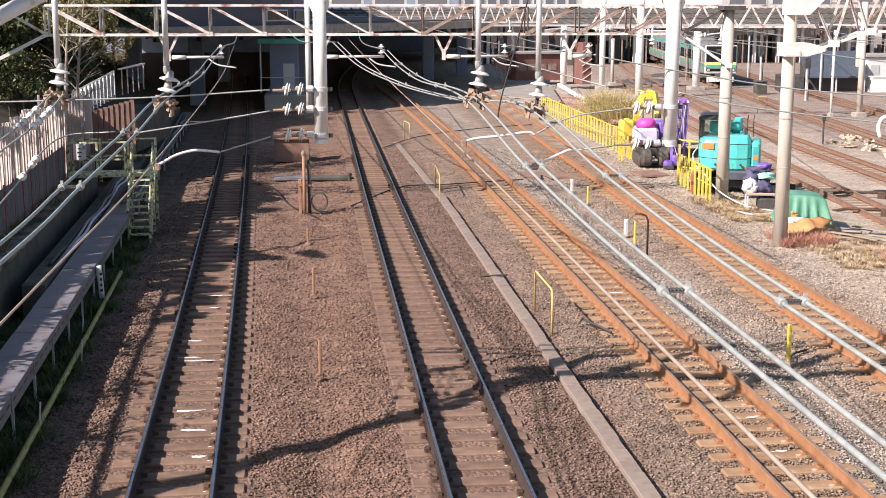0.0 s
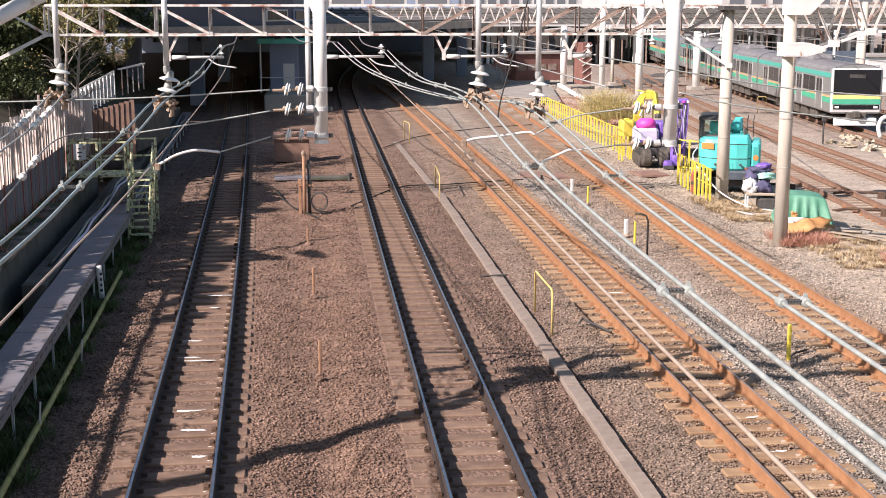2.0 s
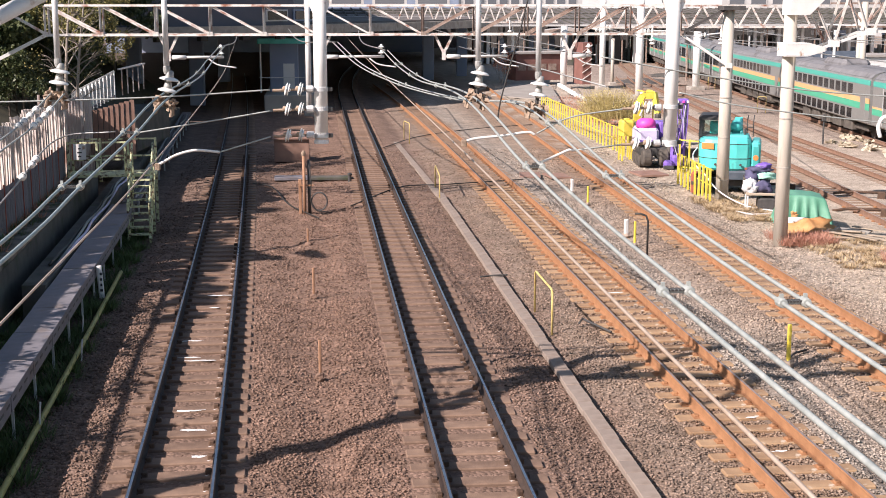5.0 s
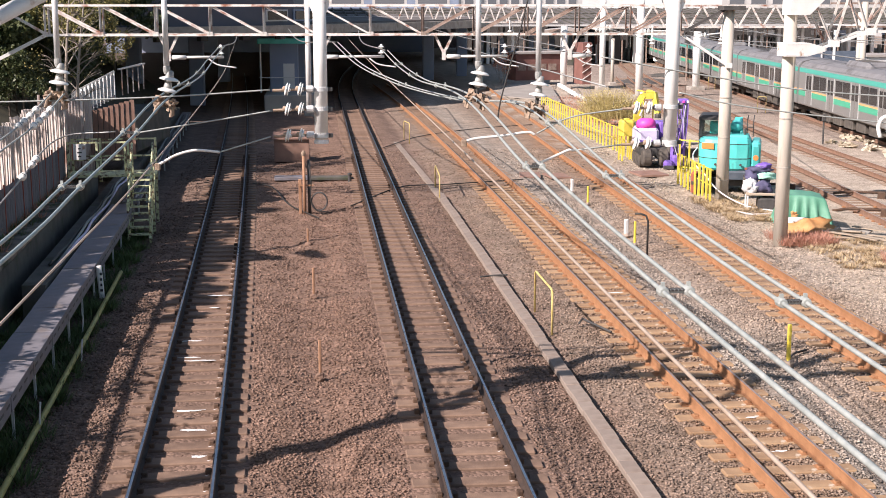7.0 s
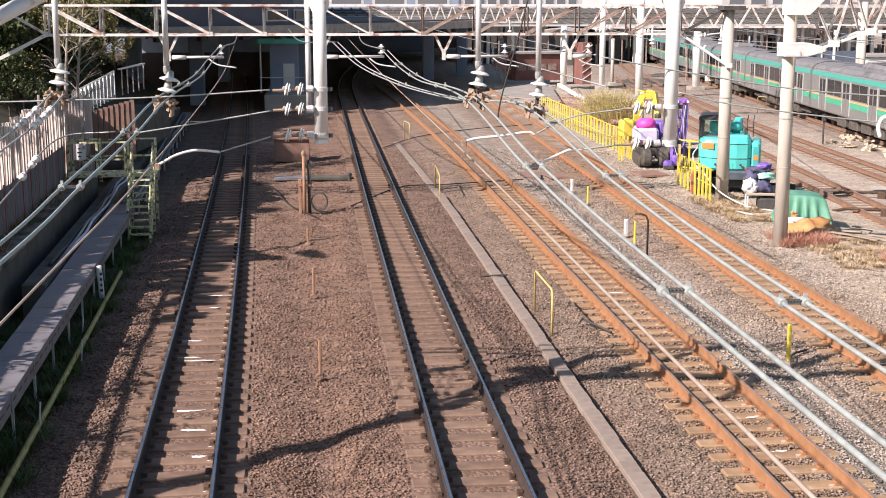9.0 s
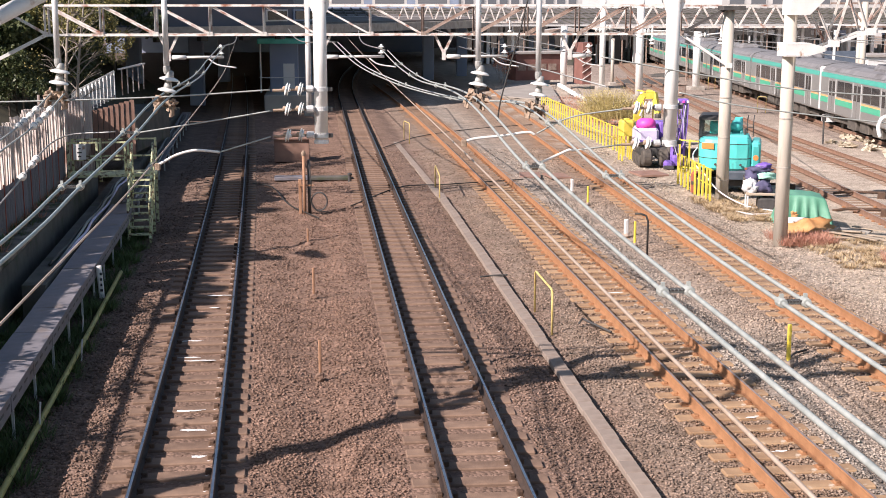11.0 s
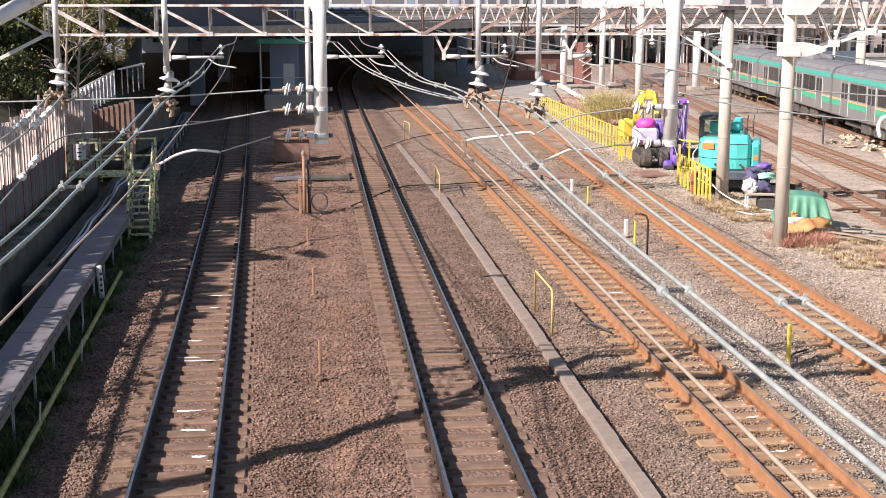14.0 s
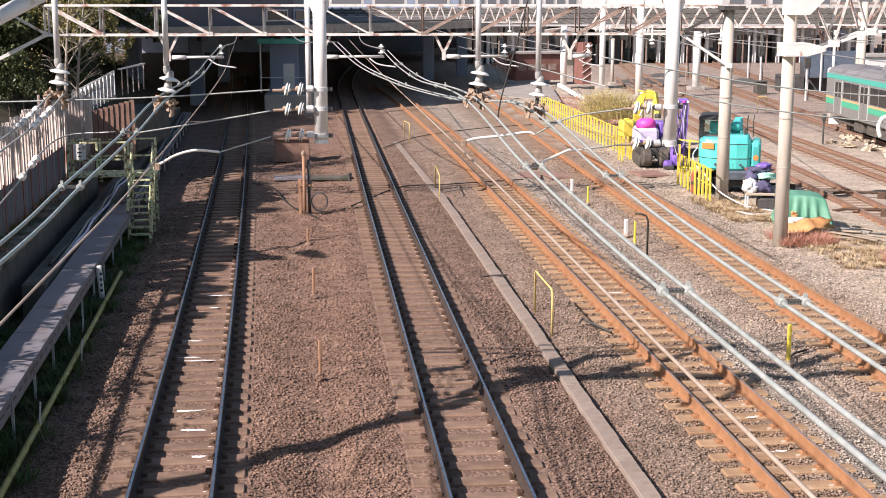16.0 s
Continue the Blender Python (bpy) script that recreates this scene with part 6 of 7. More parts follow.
        single("trough_cable", Geo().tube(cord(pts, 4), 0.035, 8), M["wire_dark" if k % 2 else "lavender" if k == 2 else "wire_black"], "loose cable laid along the foot of the bank", "cable", "cables along the bank", smooth=True)
    fw = thing("cable_tray", "narrow cable tray on posts running on past the stairs", "cable tray", kind="structure")
    part("tray", Geo().sweep([(-0.25, 0.5), (0.25, 0.5), (0.25, 0.58), (-0.25, 0.58)], [(line_a(y) - 2.97, y, 0) for y in range(42, 79, 4)]), M["tray"], fw)
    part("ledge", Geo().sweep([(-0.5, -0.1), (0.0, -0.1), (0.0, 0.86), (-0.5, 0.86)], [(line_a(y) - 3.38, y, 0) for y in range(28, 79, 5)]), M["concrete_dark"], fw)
    for y in range(43, 78, 3):
        part("leg", Geo().bar((line_a(y) - 2.8, y, -0.1), (line_a(y) - 2.8, y, 0.5), 0.06), M["galv"], fw)
    # sheet fence
    f = thing("sheet_fence", "weathered corrugated sheet fence on the bank", "fence", kind="structure")
    pan = {}
    for key, mat, h in (("pale", "fence_grey", 2.5), ("dark", "fence_dark", 1.15)):
        g = Geo()
        prof = []
        for k in range(6):
            x = -0.3 + 0.1 * k
            prof += [(x, 0), (x + 0.05, 0), (x + 0.06, 0.03), (x + 0.09, 0.03)]
        prof += [(0.3, 0)]
        n = len(prof)
        for z in (0, h):
            g.v += [(b, a, z) for a, b in prof]
        g.f = [(i, i + 1, n + i + 1, n + i) for i in range(n - 1)]
        pan[key] = g.mesh("panel_" + key, M[mat])
    for i in range(24):
        y = 29.5 + 0.6 * i
        x = line_a(y) - 5.2
        # turned like a louvre so the sun lights the face towards the camera
        ob = new("panel", pan["pale"])
        ob.parent = f
        ob.matrix_basis = pose(x + rnd.uniform(-0.015, 0.015), y, 1.3 + rnd.uniform(-0.12, 0.06), rnd.uniform(-0.8, 0.8), rnd.uniform(-1.5, 1.5), -120 + rnd.uniform(-9, 9))
        if y < 41.5:
            ob = new("panel", pan["dark"])
            ob.parent = f
            ob.matrix_basis = pose(x + 0.34, y, 1.32, 0, rnd.uniform(-1, 1), 2.2)
            if i % 2 == 0:
                part("fence_post", Geo().bar((x + 0.38, y - 0.3, 1.3), (x + 0.38, y - 0.3, 2.42 + rnd.uniform(0, 0.25)), 0.035), M["rust_red"], f)
        if i % 5 == 0:
            part("fence_post", Geo().bar((x + 0.12, y - 0.3, 1.3), (x + 0.12, y - 0.3, 3.9), 0.07), M["fence_grey"], f)
    # unseen panels added nearer the camera; height set to half-shade the walkway
    for i in range(30):
        y = 11.6 + 0.6 * i
        ob = new("panel", pan["pale"])
        ob.parent = f
        ob.matrix_basis = pose(line_a(y) - 5.2, y, 0.28 + rnd.uniform(-0.06, 0.04), 0, rnd.uniform(-1, 1), 2.2)
    for i in range(3):
        ob = new("panel", pan["pale"])
        ob.parent = f
        ob.matrix_basis = pose(-8.55 + 0.5 * i, 43.6 + 0.05 * i, 1.3 + rnd.uniform(-0.03, 0.03), 0, rnd.uniform(-1, 1), -86)
    for x in (-8.9, -7.55):
        part("fence_post", Geo().bar((x, 43.55, 1.2), (x, 43.55, 3.9), 0.08), M["fence_grey"], f)
    for i in range(11):
        y = 44.2 + 0.6 * i
        ob = new("panel", pan["pale"])
        ob.parent = f
        ob.matrix_basis = pose(line_a(y) - 5.3, y, 0.6 + rnd.uniform(-0.03, 0.03), 0, rnd.uniform(-1, 1), 2.2)
    # ramp with pale slats crossing the bank
    p = thing("ramp_parapet", "pale slatted parapet of a ramp on the bank", "parapet", kind="structure")
    for i in range(12):
        f_ = i / 11
        # slats whitened and angled sunward so the parapet reads as sunlit
        part("slat", Geo().box(-0.07, 0.07, -0.02, 0.02, 0, 0.98, 0, pose(-8.95 + 1.4 * f_, 50 + 0.6 * f_, 2.55 + 0.75 * f_, 0, 0, -28)), M["far_white"], p)
    part("handrail", Geo().bar((-9.05, 50, 3.5), (-7.5, 50.6, 4.32), 0.06), M["galv"], p)
    part("handrail", Geo().bar((-9.05, 49.97, 2.6), (-7.5, 50.57, 3.4), 0.06), M["fence_dark"], p)
    for i in range(5):
        part("baluster", Geo().box(-0.025, 0.025, -0.02, 0.02, 0, 0.98, 0, pose(-7.35 + 0.13 * i, 51.5 + 0.6 * i, 3.35 + 0.02 * i, 0, 0, 6)), M["fence_grey"], p)
    part("handrail", Geo().bar((-7.45, 51.3, 4.35), (-6.8, 54.0, 4.45), 0.06), M["galv"], p)
    for i in range(11):
        part("dark_panel", Geo().box(-0.085, 0.085, -0.02, 0.02, 1.0, 2.75 + 0.05 * i, 0, pose(-8.75 + 0.19 * i, 49.8 + 0.05 * i, 0, 0, 0, 3)), M["box_brown"], p)
    part("slab", slab_poly([(-9.3, 50.3), (-6.8, 50.9), (-6.2, 57), (-10, 57)], 1.2, 2.6), M["concrete_dark"], p)
    # steps
    s = thing("steel_stairs", "green steel stairs and landing brightened as sunlit, patches for rust and dapple", "stairs", (-5.9, 39.6, 0), 3)
    for x in (0.38, 1.0):
        part("stringer", Geo().bar((x, -1.6, 0.0), (x, 1.0, 1.6), 0.06, 0.2), M["stair_green"], s)
        part("handrail", Geo().tube(cord([(x, -1.45, 0.15), (x, -1.5, 1.05), (x, -1.3, 1.15), (x, 0.9, 2.6)], 5), 0.035, 8), M["stair_green"], s, "", True)
        for k in range(4):
            f_ = 0.15 + 0.25 * k
            part("baluster", Geo().bar((x, -1.6 + 2.6 * f_, 1.6 * f_), (x, -1.6 + 2.6 * f_, 1.6 * f_ + 1.02), 0.055), M["stair_green"], s)
    for k in range(9):
        part("tread", Geo().box(0.38, 1.0, -1.6 + 0.27 * k, -1.33 + 0.27 * k, 0.16 + 0.165 * k, 0.195 + 0.165 * k), M["stair_green"], s)
    part("landing", Geo().box(-1.6, 1.05, 1.0, 2.1, 1.56, 1.64, 0.01), M["stair_green"], s)
    for x in (-1.55, -0.7, 0.15, 1.0):
        for yy in (1.03, 2.07):
            if yy > 2 or x < 0.3:
                part("stanchion", Geo().bar((x, yy, 1.6), (x, yy, 2.66), 0.07), M["stair_green"], s)
        part("support", Geo().bar((x, 1.9, 0 if x > 0 else 1.3), (x, 1.9, 1.58), 0.09), M["stair_green"], s)
    for z in (2.1, 2.63):
        part("guard_rail", Geo().bar((-1.55, 1.03, z), (0.15, 1.03, z), 0.05), M["stair_green"], s)
        part("guard_rail", Geo().bar((-1.55, 2.07, z), (1.0, 2.07, z), 0.05), M["stair_green"], s)
    part("support", Geo().bar((0.36, -0.2, 0), (0.36, -0.2, 2.0), 0.12), M["stair_green"], s)
    part("support", Geo().bar((1.02, -0.35, 0), (1.02, -0.35, 1.9), 0.12), M["stair_green"], s)
    sg = thing("notice", "small white notice with illegible marks on the landing rail", "sign", (-7.15, 40.5, 0))
    part("plate", Geo().box(-0.19, 0.19, -0.012, 0.0, 2.12, 2.6), M["white_paint"], sg)
    part("edge", Geo().box(-0.23, -0.19, -0.014, 0.0, 2.1, 2.6), M["rust_red"], sg)
    mk = Geo()
    for i, wd in enumerate((0.1, 0.14, 0.08)):
        mk.box(-wd / 2, wd / 2, -0.017, -0.013, 2.2 + 0.12 * i, 2.24 + 0.12 * i)
    part("marks", mk, M["dark_metal"], sg)
    # slope behind
    def slope(u, v):
        y = 4 + 90 * v
        x = line_a(y) - 5.6 - 22 * u
        z = 1.4 + 9 * min(u * 1.3, 1) ** 1.1 * min(max((y - 24) / 14, 0.15), 1) + 0.5 * noise.noise(Vector((x * 0.3, y * 0.3, 0)))
        return (x, y, z if u > 0.02 else 1.0)
    single("bank", sheet(slope, 16, 60), M["soil"], "dark wooded bank above the tracks", "bank", kind="structure", smooth=True)
    rng = np.random.default_rng(21)
    for i in range(11):
        y = 54.5 + 3.0 * i
        tree((line_a(y) - (8.7 if y < 72 else 7.4) - 1.8 * (i % 3), y, 3.2), (4.7 if y < 72 else 5.4) + 0.8 * (i % 3), 2.9, rng, 300, "leaf", "dense dark evergreen tree on the bank", clumps=70, size=0.11, r=0.1, crown_low=0.1, clump_r=0.95)
    for i in range(11):
        y = 50.5 + 1.3 * i
        tree((-11.0 - 0.02 * (y - 30), y, 1.7), 4.4 + 0.1 * (i % 3), 0.85, rng, 150, "leaf", "high-crowned leafy tree behind the sheet fence", clumps=360, size=0.12, r=0.06, crown_low=1.28, clump_r=0.52, fork=0.8)
    # unseen row of trees, crowns tuned to shade the first track
    for i in range(17):
        y = 23.2 + 1.35 * i
        slim = i < 5
        tree((-12.2 if slim else -12.3 + 0.25 * (i % 2), y, 2.4), 6.2 + 0.15 * (i % 3), 0.35 if slim else 0.8, rng, 130, "leaf", "unseen leafy tree added to shade the first track", clumps=70 if slim else (170, 60, 25, 12, 10, 12)[i - 5] if i < 11 else 150, size=0.12, r=0.1, crown_low=1.27, clump_r=0.36 if slim else 0.5, fork=0.8)
    for i in range(13):
        y = 50.5 + 1.1 * i
        tree((line_a(y) - 7.6 - 1.5 * (i % 3) - 0.03 * i, y, 2.4 + 0.5 * (i % 2)), 2.3 + 0.3 * (i % 3), 1.5, rng, 230, "leaf", "dense dark evergreen shrub on the bank", clumps=46, size=0.06, r=0.05, crown_low=0.0, clump_r=0.55)
    shadow_trees(rng)
    for i in range(9):
        y = 53 + 2.0 * i
        tree((-13.0 - 1.2 * (i % 3), y, 4.2), 2.4, 2.4, rng, 260, "leaf", "dark evergreen shrub on the wooded bank", clumps=50, size=0.1, r=0.07, crown_low=0.0, clump_r=0.85)
    tree((-9.0, 48.2, 2.2), 6.4, 1.2, rng, 16, "leaf_gold", "pale bare-limbed tree with a few golden leaves", (0.5, 0.2), clumps=30, size=0.035, r=0.085, clump_r=0.5)
    tree((-8.5, 47.4, 2.2), 5.8, 0.8, rng, 12, "leaf_gold", "pale bare-limbed tree with a few golden leaves", (0.6, 0.4), clumps=24, size=0.035, r=0.075, clump_r=0.5)
    tree((-9.9, 52.0, 3.0), 5.0, 2.2, rng, 260, "leaf_gold", "tree with leaves coloured yellow-green as if sunlit", (0.5, -0.2), clumps=44, size=0.05, r=0.1)
    # four unseen trees, there to drop twig shadows on walkway and ballast
    tree((-8.6, 17.5, 1.6), 2.9, 1.1, rng, 8, "leaf", "unseen bare tree above the wall, added for twig shadows", (0.4, 0.3), clumps=40, size=0.07, r=0.2, clump_r=0.5)
    tree((-8.3, 20.4, 1.5), 3.0, 1.0, rng, 6, "leaf", "unseen bare tree above the wall, added for twig shadows", (0.3, 0.1), clumps=60, size=0.07, r=0.16, clump_r=0.6)
    tree((-9.4, 26.6, 1.5), 3.3, 1.2, rng, 10, "leaf", "unseen thin-leaved tree above the wall, added for its shadow", (0.1, 0.1), clumps=60, size=0.08, r=0.14, clump_r=0.6)
    tree((-8.8, 23.5, 1.6), 3.0, 1.1, rng, 6, "leaf", "unseen bare tree above the wall, added for twig shadows", (0.2, -0.2), clumps=50, size=0.07, r=0.17, clump_r=0.5)


# ---- the station and the distance ----
def window_row(parent, x0, x1, y, z0, z1, n):
    w = (x1 - x0) / n
    for i in range(n):
        wd = part("window", Geo().box(x0 + w * (i + 0.1), x0 + w * (i + 0.9), y - 0.06, y, z0, z1), M["far_wall"], parent)
        part("pane", Geo().box(x0 + w * (i + 0.16), x0 + w * (i + 0.84), y - 0.09, y - 0.062, z0 + 0.12, z1 - 0.12), M["far_glass"], wd)


def slab_poly(poly, z0, z1):
    n = len(poly)
    g = Geo()
    g.v = [(x, y, z) for z in (z0, z1) for x, y in poly]
    g.f = [tuple(range(n - 1, -1, -1)), tuple(range(n, 2 * n))] + [(i, (i + 1) % n, n + (i + 1) % n, n + i) for i in range(n)]
    return g


def pitched_roof(parent, x0, x1, y0, z0, y1, z1):
    """A shallow sheet roof with standing seams and a gutter."""
    g = Geo().add([(x0, y0, z0), (x1, y0, z0), (x1, y1, z1), (x0, y1, z1), (x0, y0, z0 - 0.25), (x1, y0, z0 - 0.25), (x1, y1, z1 - 0.25), (x0, y1, z1 - 0.25)],
                  [(0, 1, 2, 3), (7, 6, 5, 4), (0, 4, 5, 1), (1, 5, 6, 2), (2, 6, 7, 3), (3, 7, 4, 0)])
    part("roof", g, M["old_roof"], parent, "weathered grey-brown ribbed roof")
    seams = Geo()
    n = int((x1 - x0) / 1.1)
    for i in range(n + 1):
        x = x0 + (x1 - x0) * i / n
        seams.bar((x, y0, z0 + 0.05), (x, y1, z1 + 0.05), 0.16, 0.12)
    for f in (0.3, 0.62):
        seams.bar((x0, y0 + (y1 - y0) * f, z0 + (z1 - z0) * f + 0.06), (x1, y0 + (y1 - y0) * f, z0 + (z1 - z0) * f + 0.06), 0.5, 0.14)
    tagged(part("roof_seams", seams, M["concrete_dark"], parent), kind="stuff")
    part("gutter", Geo().bar((x0, y0 - 0.12, z0 - 0.1), (x1, y0 - 0.12, z0 - 0.1), 0.2, 0.22), M["far_wall"], parent)


def station():
    deck = [(-30, 66.0), (-13, 76), (-3.2, 83.6), (14, 111), (17, 126), (17, 200), (-30, 200)]
    s = thing("station_overpass", "station building on a dark deck above the tracks", "building", kind="structure")
    # deck kept pale so it bounces light into the dark below
    part("deck", slab_poly(deck, 4.9, 5.5), M["concrete"], s)
    # front wall's shade is put into its colour
    part("wall", slab_poly([(-60, 49.2), (-13, 77.2), (-3.2, 84.8), (-1.2, 88), (-1.2, 190), (-12.4, 190), (-12.4, 84), (-60, 56)], 5.5, 12), M["facade_shaded"], s)
    part("ledge", slab_poly([(-1.2, 88.4), (13.6, 111.8), (16.6, 126.5), (16.6, 170), (-1.2, 170)], 5.5, 5.62), M["old_roof"], s)
    part("roof", slab_poly([(-60, 49), (-13, 77), (-3, 84), (-1, 88), (-1, 190.2), (-12.6, 190.2), (-12.6, 84.2), (-60, 56.2)], 12, 12.5), M["far_wall"], s)
    pitched_roof(s, -1.0, 16.4, 140.0, 5.64, 165.0, 6.4)
    # panels along the slanting front
    edges = list(zip(deck[1:3], deck[2:4]))
    for (xa, ya), (xb, yb) in edges:
        ln = math.hypot(xb - xa, yb - ya)
        n = max(int(ln / 3.0), 1)
        ang = math.degrees(math.atan2(yb - ya, xb - xa))
        for i in range(n):
            f = (i + 0.5) / n
            m = pose(xa + (xb - xa) * f, ya + (yb - ya) * f + 1.2, 0, 0, 0, ang)
            if xa < -4 or i > 1:
                part("beam_end", Geo().box(-0.25, 0.25, -0.5, -0.05, 4.6, 5.0, 0, m), M["far_dark"], s)
                continue
            wd = part("window", Geo().box(-1.25, 1.25, -0.12, -0.02, 5.75, 6.5, 0, m), M["far_blue" if i % 3 else "far_wall"], s)
            part("pane", Geo().box(-1.1, 1.1, -0.16, -0.125, 5.85, 6.4, 0, m), M["glass"], wd)
            part("beam_end", Geo().box(-0.25, 0.25, -0.5, -0.05, 4.6, 5.0, 0, m), M["far_dark"], s)
    for x, y in ((10.7, 122), (-0.6, 95), (-8, 92), (0, 130), (14.5, 128), (-8, 120), (-12, 90)):
        part("column", Geo().box(x - 0.5, x + 0.5, y - 0.5, y + 0.5, -0.2, 4.95, 0.06), M["far_blue"], s)
    # added wall: hides the bright ground beyond, lighter blue to lift the dark
    part("back_wall", Geo().box(-30, 16.5, 196, 197, -0.5, 4.89), M["far_blue"], s)
    # platform in the shade
    p = thing("platform", "shaded island platform with a small blue-grey kiosk", "platform", kind="structure")
    part("slab", Geo().box(-3.2, 0.3, 86, 180, -0.2, 1.0, 0.04), M["platform"], p)
    part("coping", Geo().box(0.2, 0.36, 86, 180, 0.98, 1.06), M["concrete"], p)
    k = thing("kiosk", "blue-grey kiosk with pale door on the platform", "kiosk", (-2.0, 90, 1.0))
    part("wall", Geo().box(-0.9, 1.0, -0.8, 1.5, 0, 3.26, 0.03), M["far_blue"], k)
    part("door", Geo().box(0.0, 0.75, -0.84, -0.8, 0.05, 1.9), M["far_white"], k)
    part("awning", Geo().box(-1.7, 1.7, -1.6, 1.7, 3.25, 3.6, 0.05), M["teal"], k, "faded teal awning")
    for x in (-1.5, 1.5):
        part("awning_post", Geo().tube([(x, -1.4, 0), (x, -1.4, 3.27)], 0.06, 8), M["galv"], k)
    part("rail", Geo().bar((-1.6, -1.45, 1.0), (1.6, -1.45, 1.0), 0.06), M["galv"], k)
    # red-brown fence and huts in the sun beyond the deck
    b = thing("brick_hut", "low dull red lineside hut with panels dulled for shade", "hut", (20.3, 120, 0), 12)
    part("wall", Geo().box(-2.2, 2.2, -1.2, 1.2, 0, 2.4), M["brick_red"], b)
    part("roof", Geo().box(-2.4, 2.4, -1.4, 1.4, 2.4, 2.6, 0.04), M["roof_sheet"], b)
    # rust tone dims the panels for the shade over the hut
    for i in range(4):
        part("panel", Geo().box(-2.0 + i, -1.2 + i, -1.24, -1.2, 0.9, 1.5), M["truss_rust"], b)
    h = thing("brick_hut", "tall narrow red-brown lattice stair tower", "hut", (22.4, 112.5, 0), 10)
    part("wall", Geo().box(0.8, 1.6, -0.6, 1.6, 0, 3.6), M["brick_red"], h)
    for i in range(5):
        part("brace", Geo().bar((0.75, -0.65, 0.4 + 0.6 * i), (1.65, -0.65, 1.0 + 0.6 * i), 0.06), M["truss"], h)
    pd = thing("paved_strip", "grey paved strip beyond the yellow fence", "pavement", kind="structure")
    part("slab", slab_poly([(13.5, 99), (17.6, 92), (20.4, 112), (17.5, 114)], -0.04, 0.05), M["concrete_strip"], pd)
    for i in range(18):
        f_ = i / 18
        part("kerb_stone", Geo().box(-0.13, 0.13, -0.3, 0.3, -0.05, 0.22, 0.03, pose(18.7 + 2.4 * f_, 84 + 28 * f_, 0, 0, 0, -5 + (i * 37) % 11)), M["far_white"], pd)
    ts = thing("rust_bush", "rust-brown withered bush in shade", "shrub", (16.4, 113.5, 0))
    rng = np.random.default_rng(2)
    g = Geo()
    for i in range(8):
        g.tube([(0, 0, 0), (0.5 * math.cos(i), 0.5 * math.sin(i), 1.2), (0.9 * math.cos(i), 0.9 * math.sin(i), 2.4)], 0.03, 5, 0.01)
    part("branching", g, M["bark"], ts)
    v, f = leaf_arrays(np.array([[0.4 * math.cos(i), 0.4 * math.sin(i), 1.2 + 0.2 * i] for i in range(8)]), np.full(8, 0.5), 60, 0.08, rng)
    heap("foliage", v, f, M["straw_red"], "", "", ts)


def canopy(fn, off, w, y0, y1, z, label, wall=True):
    t = thing("platform_canopy", label, "canopy", kind="structure", group="platform canopies")
    ys = list(range(y0, y1 + 1, 8))
    line = [(fn(y) + off, y, YARD) for y in ys]
    part("roof", Geo().sweep([(-w, z), (-w, z - 0.35), (0, z - 0.1), (w, z - 0.35), (w, z), (0, z + 0.3)], line), M["roof_sheet"], t)
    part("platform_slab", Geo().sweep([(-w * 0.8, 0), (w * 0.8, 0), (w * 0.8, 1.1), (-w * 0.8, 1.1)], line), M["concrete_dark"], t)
    for p in line[::1]:
        part("column", Geo().tube([(p[0], p[1], YARD + 1), (p[0], p[1], YARD + z)], 0.14, 8), M["far_white"], t)
    rib = Geo()
    for i in range(len(line) - 1):
        for k in range(4):
            q = Vector(line[i]).lerp(Vector(line[i + 1]), k / 4)
            rib.bar((q.x - w, q.y, YARD + z + 0.05), (q.x, q.y, YARD + z + 0.34), 0.12, 0.1)
            rib.bar((q.x, q.y, YARD + z + 0.34), (q.x + w, q.y, YARD + z + 0.05), 0.12, 0.1)
    tagged(part("roof_rib", rib, M["far_wall"], t), kind="stuff")


def distance():
    canopy(line_f, -7.5, 2.6, 158, 300, 4.2, "low ribbed platform canopy near the station")
    for x0, x1, y, z1, n, mat, lab in ((28, 62, 300, 11, 12, "far_wall", "long pale station block beyond the platforms"), (62, 130, 330, 9.5, 16, "far_white", "wide white building at the far side"), (95, 190, 300, 14, 18, "far_wall", "grey office block at the far side"), (-60, 30, 270, 12.5, 10, "far_blue", "bluish office block behind the station")):
        b = thing("office_block", lab, "building", group="far buildings")
        part("wall", Geo().box(x0, x1, y, y + 25, -0.5, z1), M[mat], b)
        part("roof", Geo().box(x0 - 0.4, x1 + 0.4, y - 0.4, y + 25.4, z1, z1 + 0.5), M["far_wall"], b)
        for z in (1.0, 4.0, 7.0):
            if z + 2.5 < z1:
                window_row(b, x0 + 1, x1 - 1, y, z, z + 1.8, n)
    h = thing("white_hut", "small white flat-roofed hut beyond the yard", "hut", (50.3, 113, YARD))
    part("wall", Geo().box(-1.6, 2.2, -1.5, 2.5, 0, 2.7, 0.05), M["far_white"], h)
    part("roof", Geo().box(-1.8, 2.4, -1.7, 2.7, 2.7, 2.9), M["roof_sheet"], h)
    part("door", Geo().box(-1.3, -0.5, -1.54, -1.5, 0, 2.0), M["galv"], h)
    k = thing("dark_shed", "low open shed with a sloping blue-grey roof", "shed", (43.9, 107, YARD), -12)
    # near-black walls and box fill the dark area below the roof
    part("wall", Geo().box(-2.2, 2.4, 0.6, 4.2, 0, 1.2, 0.05), M["far_dark"], k)
